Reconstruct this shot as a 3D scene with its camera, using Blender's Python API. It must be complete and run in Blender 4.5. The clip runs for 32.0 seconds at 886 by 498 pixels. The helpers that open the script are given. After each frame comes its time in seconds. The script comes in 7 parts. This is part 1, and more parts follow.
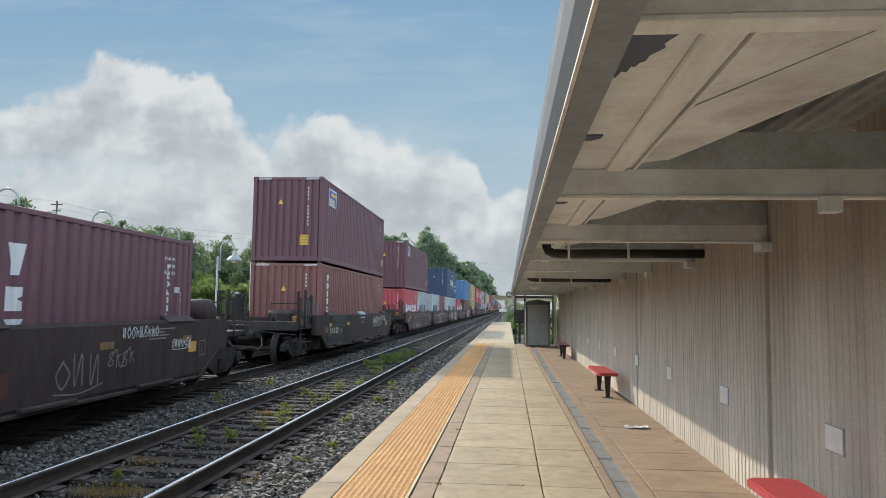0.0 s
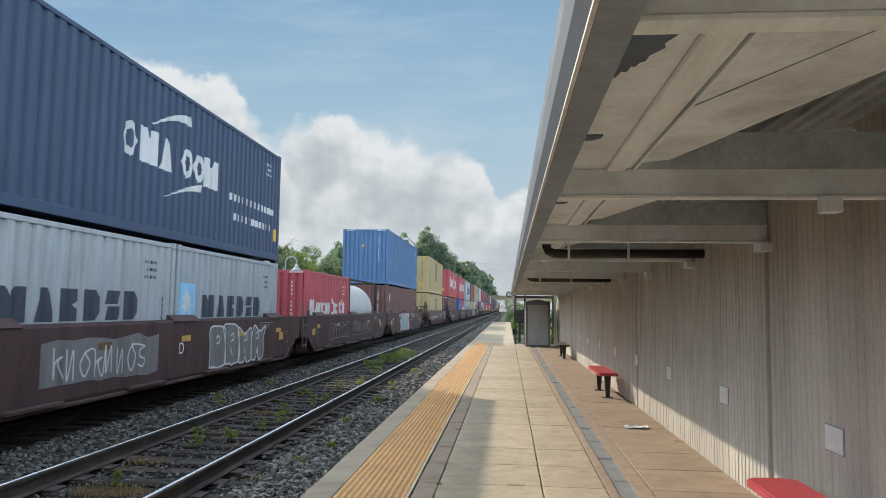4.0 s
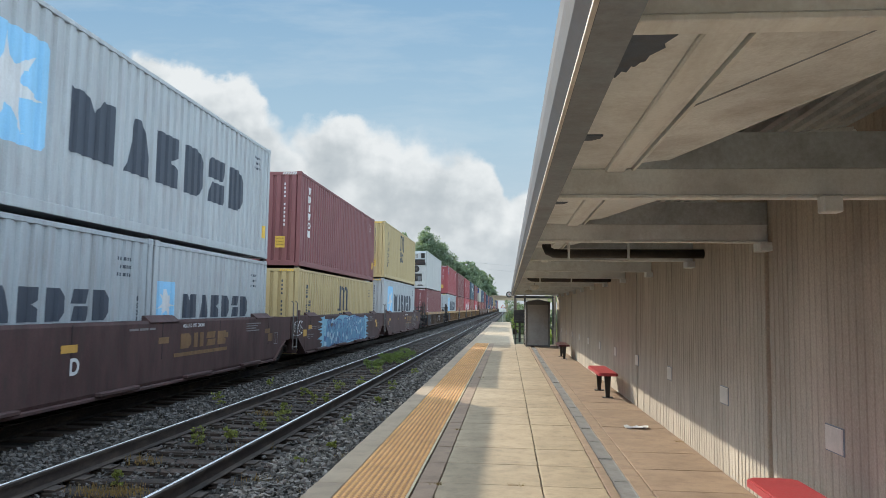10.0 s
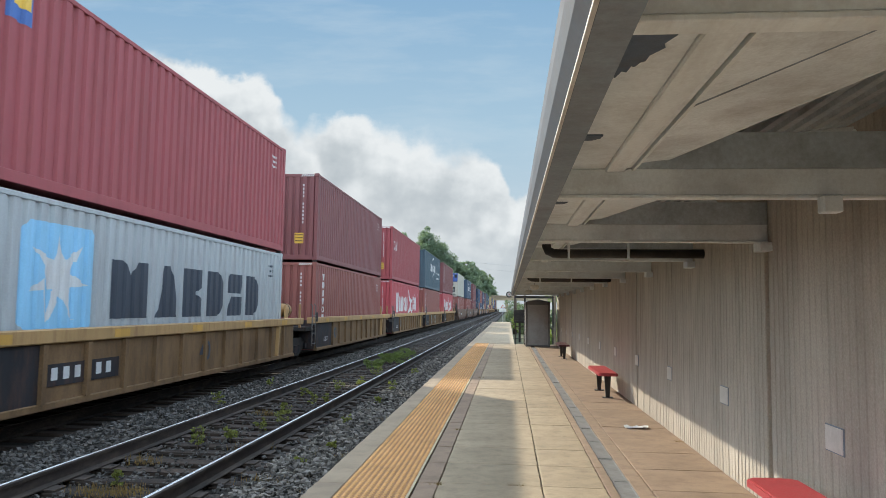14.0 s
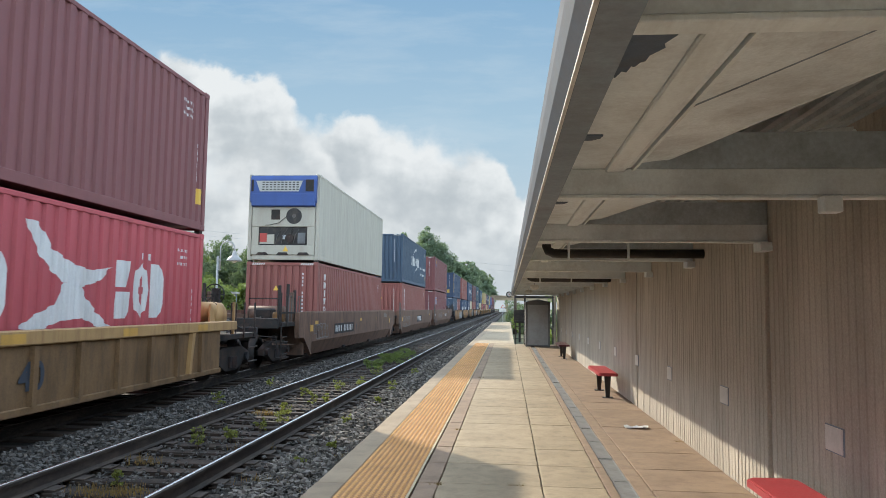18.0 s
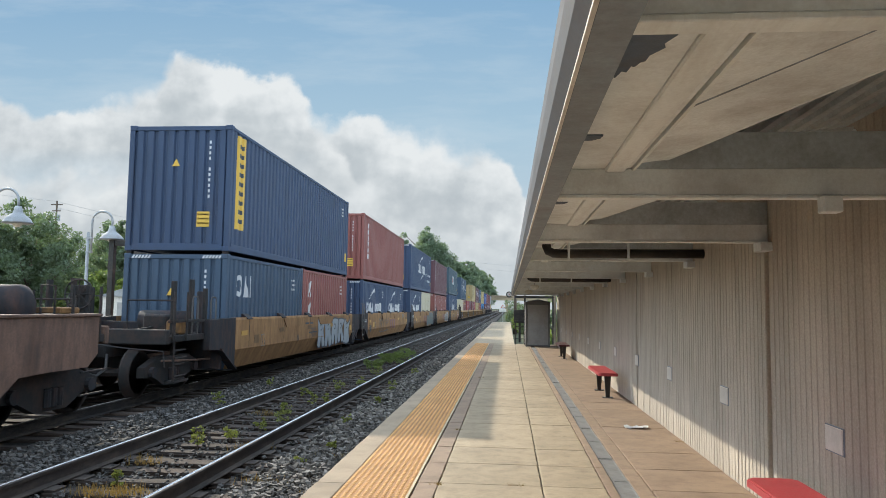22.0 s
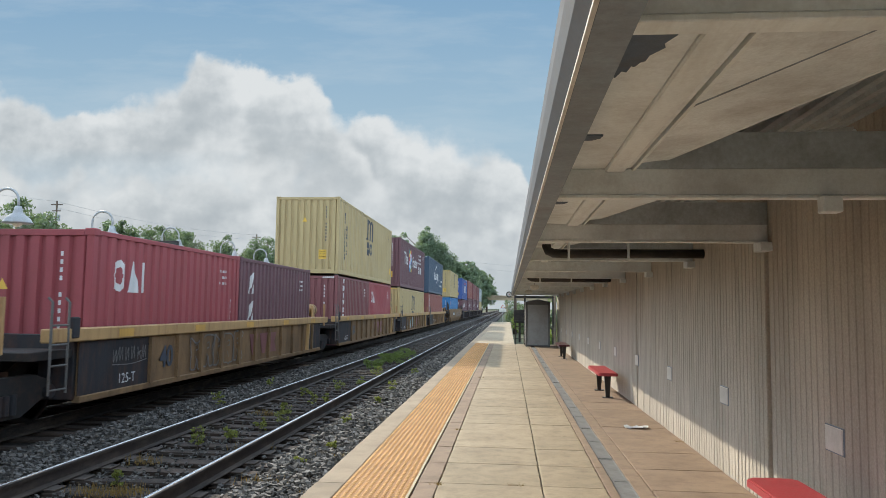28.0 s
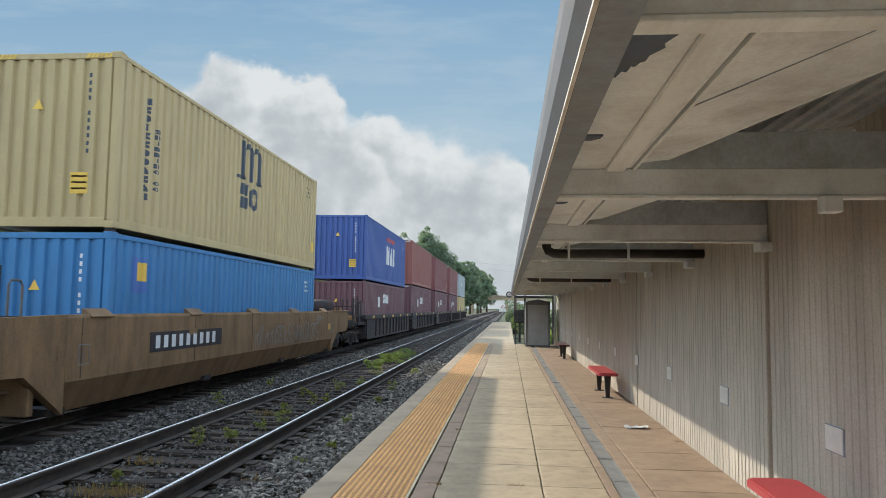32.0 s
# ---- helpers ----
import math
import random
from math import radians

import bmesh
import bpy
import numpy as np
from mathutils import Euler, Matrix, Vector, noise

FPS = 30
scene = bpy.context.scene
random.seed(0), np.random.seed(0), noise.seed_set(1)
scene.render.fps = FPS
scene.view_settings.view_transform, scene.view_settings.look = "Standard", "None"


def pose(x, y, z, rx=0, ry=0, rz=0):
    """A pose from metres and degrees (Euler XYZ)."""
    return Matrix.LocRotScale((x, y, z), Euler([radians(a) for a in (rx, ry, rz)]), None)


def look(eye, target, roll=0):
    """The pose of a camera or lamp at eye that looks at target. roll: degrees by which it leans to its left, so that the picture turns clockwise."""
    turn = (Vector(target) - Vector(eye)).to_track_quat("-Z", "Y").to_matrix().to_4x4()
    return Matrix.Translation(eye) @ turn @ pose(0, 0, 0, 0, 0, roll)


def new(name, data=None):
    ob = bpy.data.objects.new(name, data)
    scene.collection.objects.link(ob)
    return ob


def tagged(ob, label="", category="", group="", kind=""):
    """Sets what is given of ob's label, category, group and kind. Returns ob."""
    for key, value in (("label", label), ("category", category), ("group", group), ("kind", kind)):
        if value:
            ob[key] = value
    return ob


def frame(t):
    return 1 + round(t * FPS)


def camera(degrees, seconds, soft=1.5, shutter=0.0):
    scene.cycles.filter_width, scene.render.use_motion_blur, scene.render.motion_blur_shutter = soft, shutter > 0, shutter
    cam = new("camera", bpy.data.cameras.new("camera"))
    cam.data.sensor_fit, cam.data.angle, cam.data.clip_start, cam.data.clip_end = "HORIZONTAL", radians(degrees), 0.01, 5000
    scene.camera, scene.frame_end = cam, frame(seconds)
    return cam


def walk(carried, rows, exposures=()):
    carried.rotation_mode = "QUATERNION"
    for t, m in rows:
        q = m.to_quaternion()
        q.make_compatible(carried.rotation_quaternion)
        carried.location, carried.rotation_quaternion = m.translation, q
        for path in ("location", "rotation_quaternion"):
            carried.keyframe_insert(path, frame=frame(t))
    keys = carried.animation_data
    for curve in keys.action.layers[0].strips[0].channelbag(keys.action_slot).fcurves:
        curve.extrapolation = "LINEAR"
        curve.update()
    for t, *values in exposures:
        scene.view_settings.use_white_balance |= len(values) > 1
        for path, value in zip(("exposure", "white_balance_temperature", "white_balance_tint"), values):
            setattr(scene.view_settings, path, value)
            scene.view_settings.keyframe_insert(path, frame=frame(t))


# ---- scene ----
from functools import lru_cache

# ------------------------------------------------------------------ camera
EYE = Vector((0.0, 0.0, 1.551))
YAW, PITCH = -0.0900, 0.0806
AIM = EYE + Vector((math.sin(YAW) * math.cos(PITCH), math.cos(YAW) * math.cos(PITCH), math.sin(PITCH)))
cam = camera(62.81, 32.0, soft=0.85, shutter=0.05)
walk(cam, [(0.0, look(EYE, AIM, 0.81)), (32.0, look(EYE, AIM, 0.81))],
     exposures=[(0.0, 0.80, 6350, 8), (0.7, 0.97, 6350, 8), (1.5, 0.97, 6350, 8), (3.0, 0.87, 6350, 8), (6.0, 0.98, 6350, 8), (21.0, 1.0, 6350, 8), (22.0, 0.96, 6350, 8), (24.0, 1.05, 6350, 8), (25.5, 1.03, 6350, 8), (28.0, 0.83, 6350, 8), (29.5, 0.88, 6350, 8), (31.0, 0.97, 6350, 8), (32.0, 0.85, 6350, 8)])

# ------------------------------------------------------------------ plan
RAIL_Z = -0.136            # top of the rails; the platform's surface is z = 0
NEAR_TRACK = -3.884        # centre of the empty track
TRAIN_TRACK = -7.51        # centre of the track under the train
SPEED = 17.05              # the train comes towards the camera, metres a second
WALL_X = 2.104
GROUND_Z = -0.62
SUN_TO = Vector((-1.085, 1.25, 1.0))

# ------------------------------------------------------------------ world and sun
world = bpy.data.worlds.new("sky")
scene.world = world
world.use_nodes = True
wn, wl = world.node_tree.nodes, world.node_tree.links
wn.clear()
sky = wn.new("ShaderNodeTexSky")
sky.sky_type = "NISHITA"
sky.sun_disc = False
sky.sun_elevation = math.atan2(SUN_TO.z, math.hypot(SUN_TO.x, SUN_TO.y))
sky.sun_rotation = math.atan2(SUN_TO.x, SUN_TO.y)
sky.air_density, sky.dust_density, sky.ozone_density = 1.0, 1.0, 1.5
bg = wn.new("ShaderNodeBackground")
bg.inputs["Strength"].default_value = 0.15
wo = wn.new("ShaderNodeOutputWorld")
wl.new(sky.outputs[0], bg.inputs["Color"])
# broken white cloud all over the sky
wtc = wn.new("ShaderNodeTexCoord")
wnoise = wn.new("ShaderNodeTexNoise")
wnoise.inputs["Scale"].default_value, wnoise.inputs["Detail"].default_value = 2.6, 6
wramp = wn.new("ShaderNodeValToRGB")
wramp.color_ramp.elements[0].position, wramp.color_ramp.elements[1].position = 0.42, 0.58
cloud_bg = wn.new("ShaderNodeBackground")
cloud_bg.inputs["Color"].default_value = (0.76, 0.89, 1.0, 1)
cloud_bg.inputs["Strength"].default_value = 1.7
wmix = wn.new("ShaderNodeMixShader")
wl.new(wtc.outputs["Generated"], wnoise.inputs["Vector"])
wl.new(wnoise.outputs["Fac"], wramp.inputs[0])
wl.new(wramp.outputs[0], wmix.inputs[0])
wl.new(bg.outputs[0], wmix.inputs[1])
wl.new(cloud_bg.outputs[0], wmix.inputs[2])
wl.new(wmix.outputs[0], wo.inputs["Surface"])
sun_data = bpy.data.lights.new("sun", "SUN")
sun_data.energy, sun_data.angle, sun_data.color = 2.65, radians(0.6), (1.0, 0.885, 0.71)
sun = new("sun", sun_data)
sun.matrix_world = look(SUN_TO * 50, (0, 0, 0))


# ------------------------------------------------------------------ materials
def ramp(nt, fac, stops):
    r = nt.nodes.new("ShaderNodeValToRGB")
    els = r.color_ramp.elements
    while len(els) < len(stops):
        els.new(0.5)
    for e, (at, c) in zip(els, stops):
        e.position, e.color = at, (*c, 1)
    nt.links.new(fac, r.inputs[0])
    return r.outputs[0]


def mix(nt, fac, a, b, kind="MIX"):
    m = nt.nodes.new("ShaderNodeMix")
    m.data_type, m.blend_type = "RGBA", kind
    for sock, v in ((m.inputs[0], fac), (m.inputs[6], a), (m.inputs[7], b)):
        if isinstance(v, (int, float)):
            sock.default_value = v
        elif isinstance(v, tuple):
            sock.default_value = (*v, 1)
        else:
            nt.links.new(v, sock)
    return m.outputs[2]


def noise_of(nt, vec, scale, detail=4, rough=0.6, stretch=None):
    if stretch:
        mp = nt.nodes.new("ShaderNodeMapping")
        mp.inputs["Scale"].default_value = stretch
        nt.links.new(vec, mp.inputs[0])
        vec = mp.outputs[0]
    n = nt.nodes.new("ShaderNodeTexNoise")
    n.inputs["Scale"].default_value = scale
    n.inputs["Detail"].default_value = detail
    n.inputs["Roughness"].default_value = rough
    nt.links.new(vec, n.inputs["Vector"])
    return n.outputs["Fac"]


def material(name, colour, rough=0.7, metal=0.0, grain=(30.0, 0.12), stain=(1.2, 0.25), dirt=(0.16, 0.12, 0.09),
             dirt_amount=0.35, stretch=None, bump=0.15, bump_scale=60.0, vary=0.0, island=False, spec=0.4):
    """A painted or raw surface: base colour, fine grain, larger stains, and a little relief."""
    m = bpy.data.materials.new(name)
    m.use_nodes = True
    nt = m.node_tree
    b = nt.nodes["Principled BSDF"]
    tc = nt.nodes.new("ShaderNodeTexCoord").outputs["Object"]
    if vary and not island:
        shift = nt.nodes.new("ShaderNodeVectorMath")
        nt.links.new(tc, shift.inputs[0])
        nt.links.new(nt.nodes.new("ShaderNodeObjectInfo").outputs["Location"], shift.inputs[1])
        tc = shift.outputs[0]
    dark = tuple(c * (1 - stain[1]) for c in colour)
    light = tuple(min(1, c * (1 + stain[1] * 0.6)) for c in colour)
    big = noise_of(nt, tc, stain[0], 5, 0.62, stretch)
    base = ramp(nt, big, [(0.3, dark), (0.52, colour), (0.72, light)])
    fine = noise_of(nt, tc, grain[0], 6, 0.7)
    fr = ramp(nt, fine, [(0.25, (1 - grain[1] * 2,) * 3), (0.75, (1 + grain[1],) * 3)])
    col = mix(nt, 1.0, base, fr, "MULTIPLY")
    if dirt_amount:
        d = noise_of(nt, tc, stain[0] * 2.7, 8, 0.72, stretch)
        dm = ramp(nt, d, [(0.46, (0, 0, 0)), (0.70, (dirt_amount,) * 3)])
        col = mix(nt, dm, col, dirt)
    if vary or island:
        src = nt.nodes.new("ShaderNodeNewGeometry").outputs["Random Per Island"] if island else nt.nodes.new("ShaderNodeObjectInfo").outputs["Random"]
        vr = ramp(nt, src, [(0.0, (1 - vary,) * 3), (1.0, (1 + vary * 0.6,) * 3)])
        col = mix(nt, 1.0, col, vr, "MULTIPLY")
    nt.links.new(col, b.inputs["Base Color"])
    rr = ramp(nt, fine, [(0.2, (max(0.02, rough - 0.1),) * 3), (0.8, (min(1, rough + 0.1),) * 3)])
    nt.links.new(rr, b.inputs["Roughness"])
    b.inputs["Metallic"].default_value = metal
    b.inputs["Specular IOR Level"].default_value = spec
    if bump:
        bp = nt.nodes.new("ShaderNodeBump")
        bp.inputs["Strength"].default_value = bump
        bp.inputs["Distance"].default_value = 0.01
        bh = noise_of(nt, tc, bump_scale, 5, 0.65)
        nt.links.new(bh, bp.inputs["Height"])
        nt.links.new(bp.outputs[0], b.inputs["Normal"])
    return m


@lru_cache(None)
def paint(name):
    """Weathered container or wagon paint: streaks run down, rust at random."""
    c, dirt, amount = PAINTS[name]
    if name.startswith("well"):
        return material("paint_" + name, c, 0.7, 0.0, (35.0, 0.14), (1.5, 0.38), dirt, min(0.85, amount * 1.5),
                        stretch=(1.0, 1.6, 0.45), bump=0.2, bump_scale=18.0, spec=0.2)
    return material("paint_" + name, c, 0.55, 0.0, (45.0, 0.06), (0.9, 0.13), dirt, amount,
                    stretch=(1.0, 2.4, 0.28), bump=0.08, bump_scale=25.0, spec=0.3)


RUST, SOOT = (0.14, 0.06, 0.035), (0.05, 0.042, 0.038)
PAINTS = {
    "maroon": ((0.175, 0.066, 0.070), RUST, 0.22), "plum": ((0.125, 0.060, 0.072), SOOT, 0.25),
    "oxide": ((0.230, 0.084, 0.074), RUST, 0.25), "brown": ((0.135, 0.064, 0.060), SOOT, 0.25), "russet": ((0.190, 0.080, 0.072), SOOT, 0.25),
    "red": ((0.390, 0.075, 0.090), RUST, 0.18), "crimson": ((0.280, 0.064, 0.074), RUST, 0.2),
    "navy": ((0.040, 0.064, 0.120), SOOT, 0.25), "steel_navy": ((0.050, 0.080, 0.125), SOOT, 0.25),
    "blue": ((0.080, 0.165, 0.315), SOOT, 0.2), "royal": ((0.045, 0.085, 0.260), SOOT, 0.2),
    "sky_blue": ((0.045, 0.165, 0.350), SOOT, 0.25), "teal_navy": ((0.055, 0.090, 0.118), SOOT, 0.25),
    "yellow": ((0.400, 0.310, 0.160), RUST, 0.16), "cream": ((0.50, 0.45, 0.33), RUST, 0.2),
    "grey": ((0.315, 0.345, 0.365), RUST, 0.3), "pale_grey": ((0.355, 0.38, 0.395), RUST, 0.25),
    "white": ((0.42, 0.42, 0.41), SOOT, 0.15), "off_white": ((0.40, 0.38, 0.325), RUST, 0.2),
    "rust_red": ((0.085, 0.022, 0.020), SOOT, 0.75), "hood_grey": ((0.15, 0.155, 0.165), SOOT, 0.4), "mark_white": ((0.58, 0.585, 0.59), RUST, 0.25), "mark_dark": ((0.045, 0.055, 0.075), SOOT, 0.1),
    "mark_yellow": ((0.66, 0.42, 0.07), SOOT, 0.2), "mark_light_blue": ((0.25, 0.50, 0.72), SOOT, 0.15),
    "mark_red": ((0.42, 0.07, 0.06), SOOT, 0.2), "mark_green": ((0.10, 0.30, 0.26), SOOT, 0.2),
    "mark_pink": ((0.55, 0.30, 0.45), SOOT, 0.2), "mark_blue": ((0.06, 0.13, 0.36), SOOT, 0.2),
    "mark_deep_blue": ((0.075, 0.13, 0.27), SOOT, 0.3), "mark_mid_blue": ((0.11, 0.27, 0.42), SOOT, 0.3), "mark_chalk": ((0.185, 0.178, 0.178), SOOT, 0.75), "reflector": ((0.50, 0.285, 0.065), SOOT, 0.3), "mark_jade": ((0.13, 0.33, 0.27), SOOT, 0.15), "mark_pale_blue": ((0.20, 0.40, 0.53), SOOT, 0.15), "mark_ice": ((0.42, 0.56, 0.64), SOOT, 0.1), "mark_slate": ((0.085, 0.115, 0.110), SOOT, 0.3), "mark_teal": ((0.20, 0.40, 0.37), SOOT, 0.3),
    "well_brown": ((0.046, 0.031, 0.030), SOOT, 0.5), "well_rust": ((0.168, 0.101, 0.074), SOOT, 0.5),
    "well_purple": ((0.130, 0.078, 0.079), SOOT, 0.4), "well_tan": ((0.200, 0.105, 0.040), SOOT, 0.5),
    "well_yellow": ((0.310, 0.175, 0.078), RUST, 0.5), "well_dark": ((0.030, 0.030, 0.034), RUST, 0.25),
    "chord_dull": ((0.250, 0.165, 0.095), RUST, 0.5), "well_umber": ((0.088, 0.060, 0.043), SOOT, 0.4), "well_maroon": ((0.076, 0.043, 0.042), SOOT, 0.45), "well_ochre": ((0.195, 0.118, 0.060), SOOT, 0.28), "chord_yellow": ((0.385, 0.240, 0.105), RUST, 0.55),
}

STEEL_DARK = material("sooty_steel", (0.017, 0.016, 0.016), 0.75, 0.0, dirt=RUST, dirt_amount=0.3)
STEEL_LIGHT = material("worn_steel", (0.10, 0.097, 0.094), 0.6, 0.2, dirt=RUST, dirt_amount=0.35)
RAIL_SIDE = material("rusty_rail", (0.036, 0.026, 0.022), 0.8, 0.0, (80, 0.2), (3, 0.3), stretch=(1, 0.3, 1))
RAIL_HEAD = material("polished_rail_head", (0.58, 0.57, 0.56), 0.25, 1.0, (60, 0.05), (2, 0.1), dirt_amount=0.15, stretch=(6, 0.2, 1), bump=0.03)
# rails of the train's track: its shade is darkened into side and head
RAIL_SHADED = material("shaded_rail", (0.022, 0.019, 0.018), 0.85, 0.0, (80, 0.2), (3, 0.3), stretch=(1, 0.3, 1), spec=0.2)
RAIL_HEAD_SHADED = material("shaded_rail_head", (0.16, 0.15, 0.14), 0.5, 0.6, (60, 0.05), (2, 0.1), dirt_amount=0.3, bump=0.03)
TIE_WOOD = material("creosoted_tie", (0.052, 0.035, 0.026), 0.9, 0.0, (40, 0.3), (3, 0.4), (0.03, 0.025, 0.02), 0.5, stretch=(0.5, 5, 5), bump=0.6, bump_scale=35, vary=0.4)
STONE = material("ballast_stone", (0.104, 0.099, 0.095), 0.9, 0.0, (60, 0.25), (6, 0.3), (0.10, 0.07, 0.045), 0.5, bump=0.4, island=True, vary=0.7)
# lighter, warmer copy of the stone: sunlight on the platform-side band put into colour
STONE_SUNLIT = material("sunlit_shoulder_stone", (0.185, 0.168, 0.150), 0.9, 0.0, (60, 0.25), (6, 0.3), (0.12, 0.085, 0.055), 0.45, bump=0.4, island=True, vary=0.7)
BED = material("ballast_bed", (0.036, 0.031, 0.027), 0.95, 0.0, (70, 0.4), (2.5, 0.4), (0.05, 0.035, 0.025), 0.6, bump=1.0, bump_scale=45)
SOIL = material("grassy_soil", (0.075, 0.085, 0.035), 0.95, 0.0, (25, 0.35), (0.25, 0.45), (0.10, 0.075, 0.045), 0.6, bump=0.8, bump_scale=12)
CONCRETE = material("platform_concrete", (0.375, 0.296, 0.196), 0.85, 0.0, (90, 0.16), (2.2, 0.16), (0.16, 0.12, 0.08), 0.55, bump=0.12, bump_scale=140, vary=0.10)
CONCRETE_TAN = material("tan_concrete", (0.300, 0.214, 0.148), 0.85, 0.0, (90, 0.14), (1.9, 0.17), (0.15, 0.105, 0.075), 0.55, bump=0.12, bump_scale=140, vary=0.08)
CURB = material("edge_concrete", (0.325, 0.250, 0.170), 0.85, 0.0, (90, 0.12), (1.3, 0.2), (0.15, 0.11, 0.08), 0.45, bump=0.18, bump_scale=120, vary=0.08)
JOINT = material("joint_dirt", (0.10, 0.075, 0.05), 0.95, bump=0.4)
TACTILE = material("tactile_yellow", (0.66, 0.36, 0.135), 0.75, 0.0, (70, 0.10), (1.5, 0.14), (0.25, 0.14, 0.06), 0.35, bump=0.1, vary=0.06)
TACTILE_BASE = material("tactile_dirty_yellow", (0.37, 0.19, 0.072), 0.8, 0.0, (70, 0.15), (1.5, 0.2), (0.16, 0.09, 0.04), 0.45, bump=0.1)
LINE_PALE = material("pale_edge_line", (0.52, 0.43, 0.29), 0.75, dirt_amount=0.4)
WALL_CONC = material("ribbed_wall_concrete", (0.535, 0.485, 0.415), 0.9, 0.0, (55, 0.13), (0.8, 0.18), (0.24, 0.20, 0.165), 0.45, stretch=(1, 1.6, 0.3), bump=0.3, bump_scale=70)
CANOPY_PAINT = material("canopy_beige_paint", (0.77, 0.82, 0.84), 0.7, 0.0, (60, 0.06), (0.9, 0.14), (0.16, 0.12, 0.10), 0.35, bump=0.08, bump_scale=40)
CANOPY_DECK = material("canopy_soffit", (0.77, 0.82, 0.84), 0.8, 0.0, (60, 0.08), (0.7, 0.22), (0.14, 0.10, 0.08), 0.45, bump=0.12, bump_scale=40)
FASCIA = material("grey_fascia", (0.15, 0.17, 0.195), 0.85, 0.0, (50, 0.06), (0.9, 0.12), bump=0.05, spec=0.15)
EDGE_BOARD = material("edge_board_grey", (0.27, 0.315, 0.37), 0.8, dirt_amount=0.3)
GALV = material("galvanised_steel", (0.42, 0.44, 0.45), 0.45, 0.85, (50, 0.1), (3, 0.15), bump=0.05)
GALV_OLD = material("weathered_decking", (0.50, 0.56, 0.60), 0.6, 0.3, (40, 0.12), (1.2, 0.25), (0.12, 0.09, 0.07), 0.4, bump=0.08)
GRATE = material("drain_grate", (0.29, 0.29, 0.285), 0.5, 0.3, (40, 0.15), (4, 0.25), bump=0.1)
WALL_PLATE = material("wall_plate_white", (0.68, 0.66, 0.62), 0.6, 0.0, (40, 0.05), (4, 0.08), dirt_amount=0.15, bump=0.03)
PLATE_WHITE = material("white_plate", (0.66, 0.64, 0.60), 0.6, (0.0), (40, 0.05), (4, 0.1), bump=0.03)
BENCH_RED = material("bench_red", (0.40, 0.050, 0.058), 0.48, 0.0, (50, 0.05), (2, 0.12), (0.2, 0.03, 0.03), 0.25, bump=0.05)
BLACK_METAL = material("black_painted_metal", (0.025, 0.024, 0.024), 0.5, 0.1, bump=0.05)
SHED_BLUE = material("shed_blue_grey", (0.16, 0.21, 0.29), 0.7, 0.0, (40, 0.06), (1, 0.15), bump=0.05)
BOOTH_FRAME = material("booth_frame_grey", (0.14, 0.14, 0.14), 0.5, 0.0, (40, 0.05), (1, 0.1), bump=0.05)
# near-black bed colour that holds the shade under the train
SHADE_BED = material("shaded_ballast", (0.022, 0.020, 0.019), 0.95, 0.0, (70, 0.4), (2.5, 0.3), (0.03, 0.02, 0.015), 0.4, bump=1.0, bump_scale=45, spec=0.15)
BENCH_MAROON = material("bench_maroon", (0.085, 0.022, 0.028), 0.3, 0.0, (50, 0.05), (2, 0.12), bump=0.05)
BOOTH_GREY = material("booth_grey_panel", (0.33, 0.33, 0.325), 0.5, 0.0, (40, 0.05), (1, 0.1), bump=0.05)
PAPER = material("paper_litter", (0.82, 0.82, 0.82), 0.8, dirt_amount=0.1)
BARK = material("bark", (0.10, 0.075, 0.055), 0.95, 0.0, (30, 0.3), (4, 0.3), stretch=(3, 3, 0.5), bump=0.8, bump_scale=20)


def leaf_material(name, c, vary=0.5):
    m = material(name, c, 0.6, 0.0, (9, 0.2), (0.5, 0.3), dirt_amount=0, bump=0, island=True, vary=vary)
    b = m.node_tree.nodes["Principled BSDF"]
    b.inputs["Transmission Weight"].default_value = 0.0
    b.inputs["Subsurface Weight"].default_value = 0.0
    tr = m.node_tree.nodes.new("ShaderNodeBsdfTranslucent")
    tr.inputs["Color"].default_value = (c[0] * 1.7, c[1] * 1.8, c[2] * 1.0, 1)
    ms = m.node_tree.nodes.new("ShaderNodeMixShader")
    ms.inputs[0].default_value = 0.35
    out = m.node_tree.nodes["Material Output"]
    m.node_tree.links.new(b.outputs[0], ms.inputs[1])
    m.node_tree.links.new(tr.outputs[0], ms.inputs[2])
    m.node_tree.links.new(ms.outputs[0], out.inputs[0])
    return m


# distance haze is mixed into the next two greens, more in the second
LEAF = leaf_material("leaf_green", (0.112, 0.150, 0.098))
LEAF_HAZED = leaf_material("leaf_hazed_green", (0.158, 0.205, 0.152))
LEAF_LIGHT = leaf_material("leaf_light_green", (0.145, 0.19, 0.060))
WEED = leaf_material("weed_green", (0.185, 0.20, 0.050))
DRY = leaf_material("dry_grass", (0.20, 0.125, 0.045))


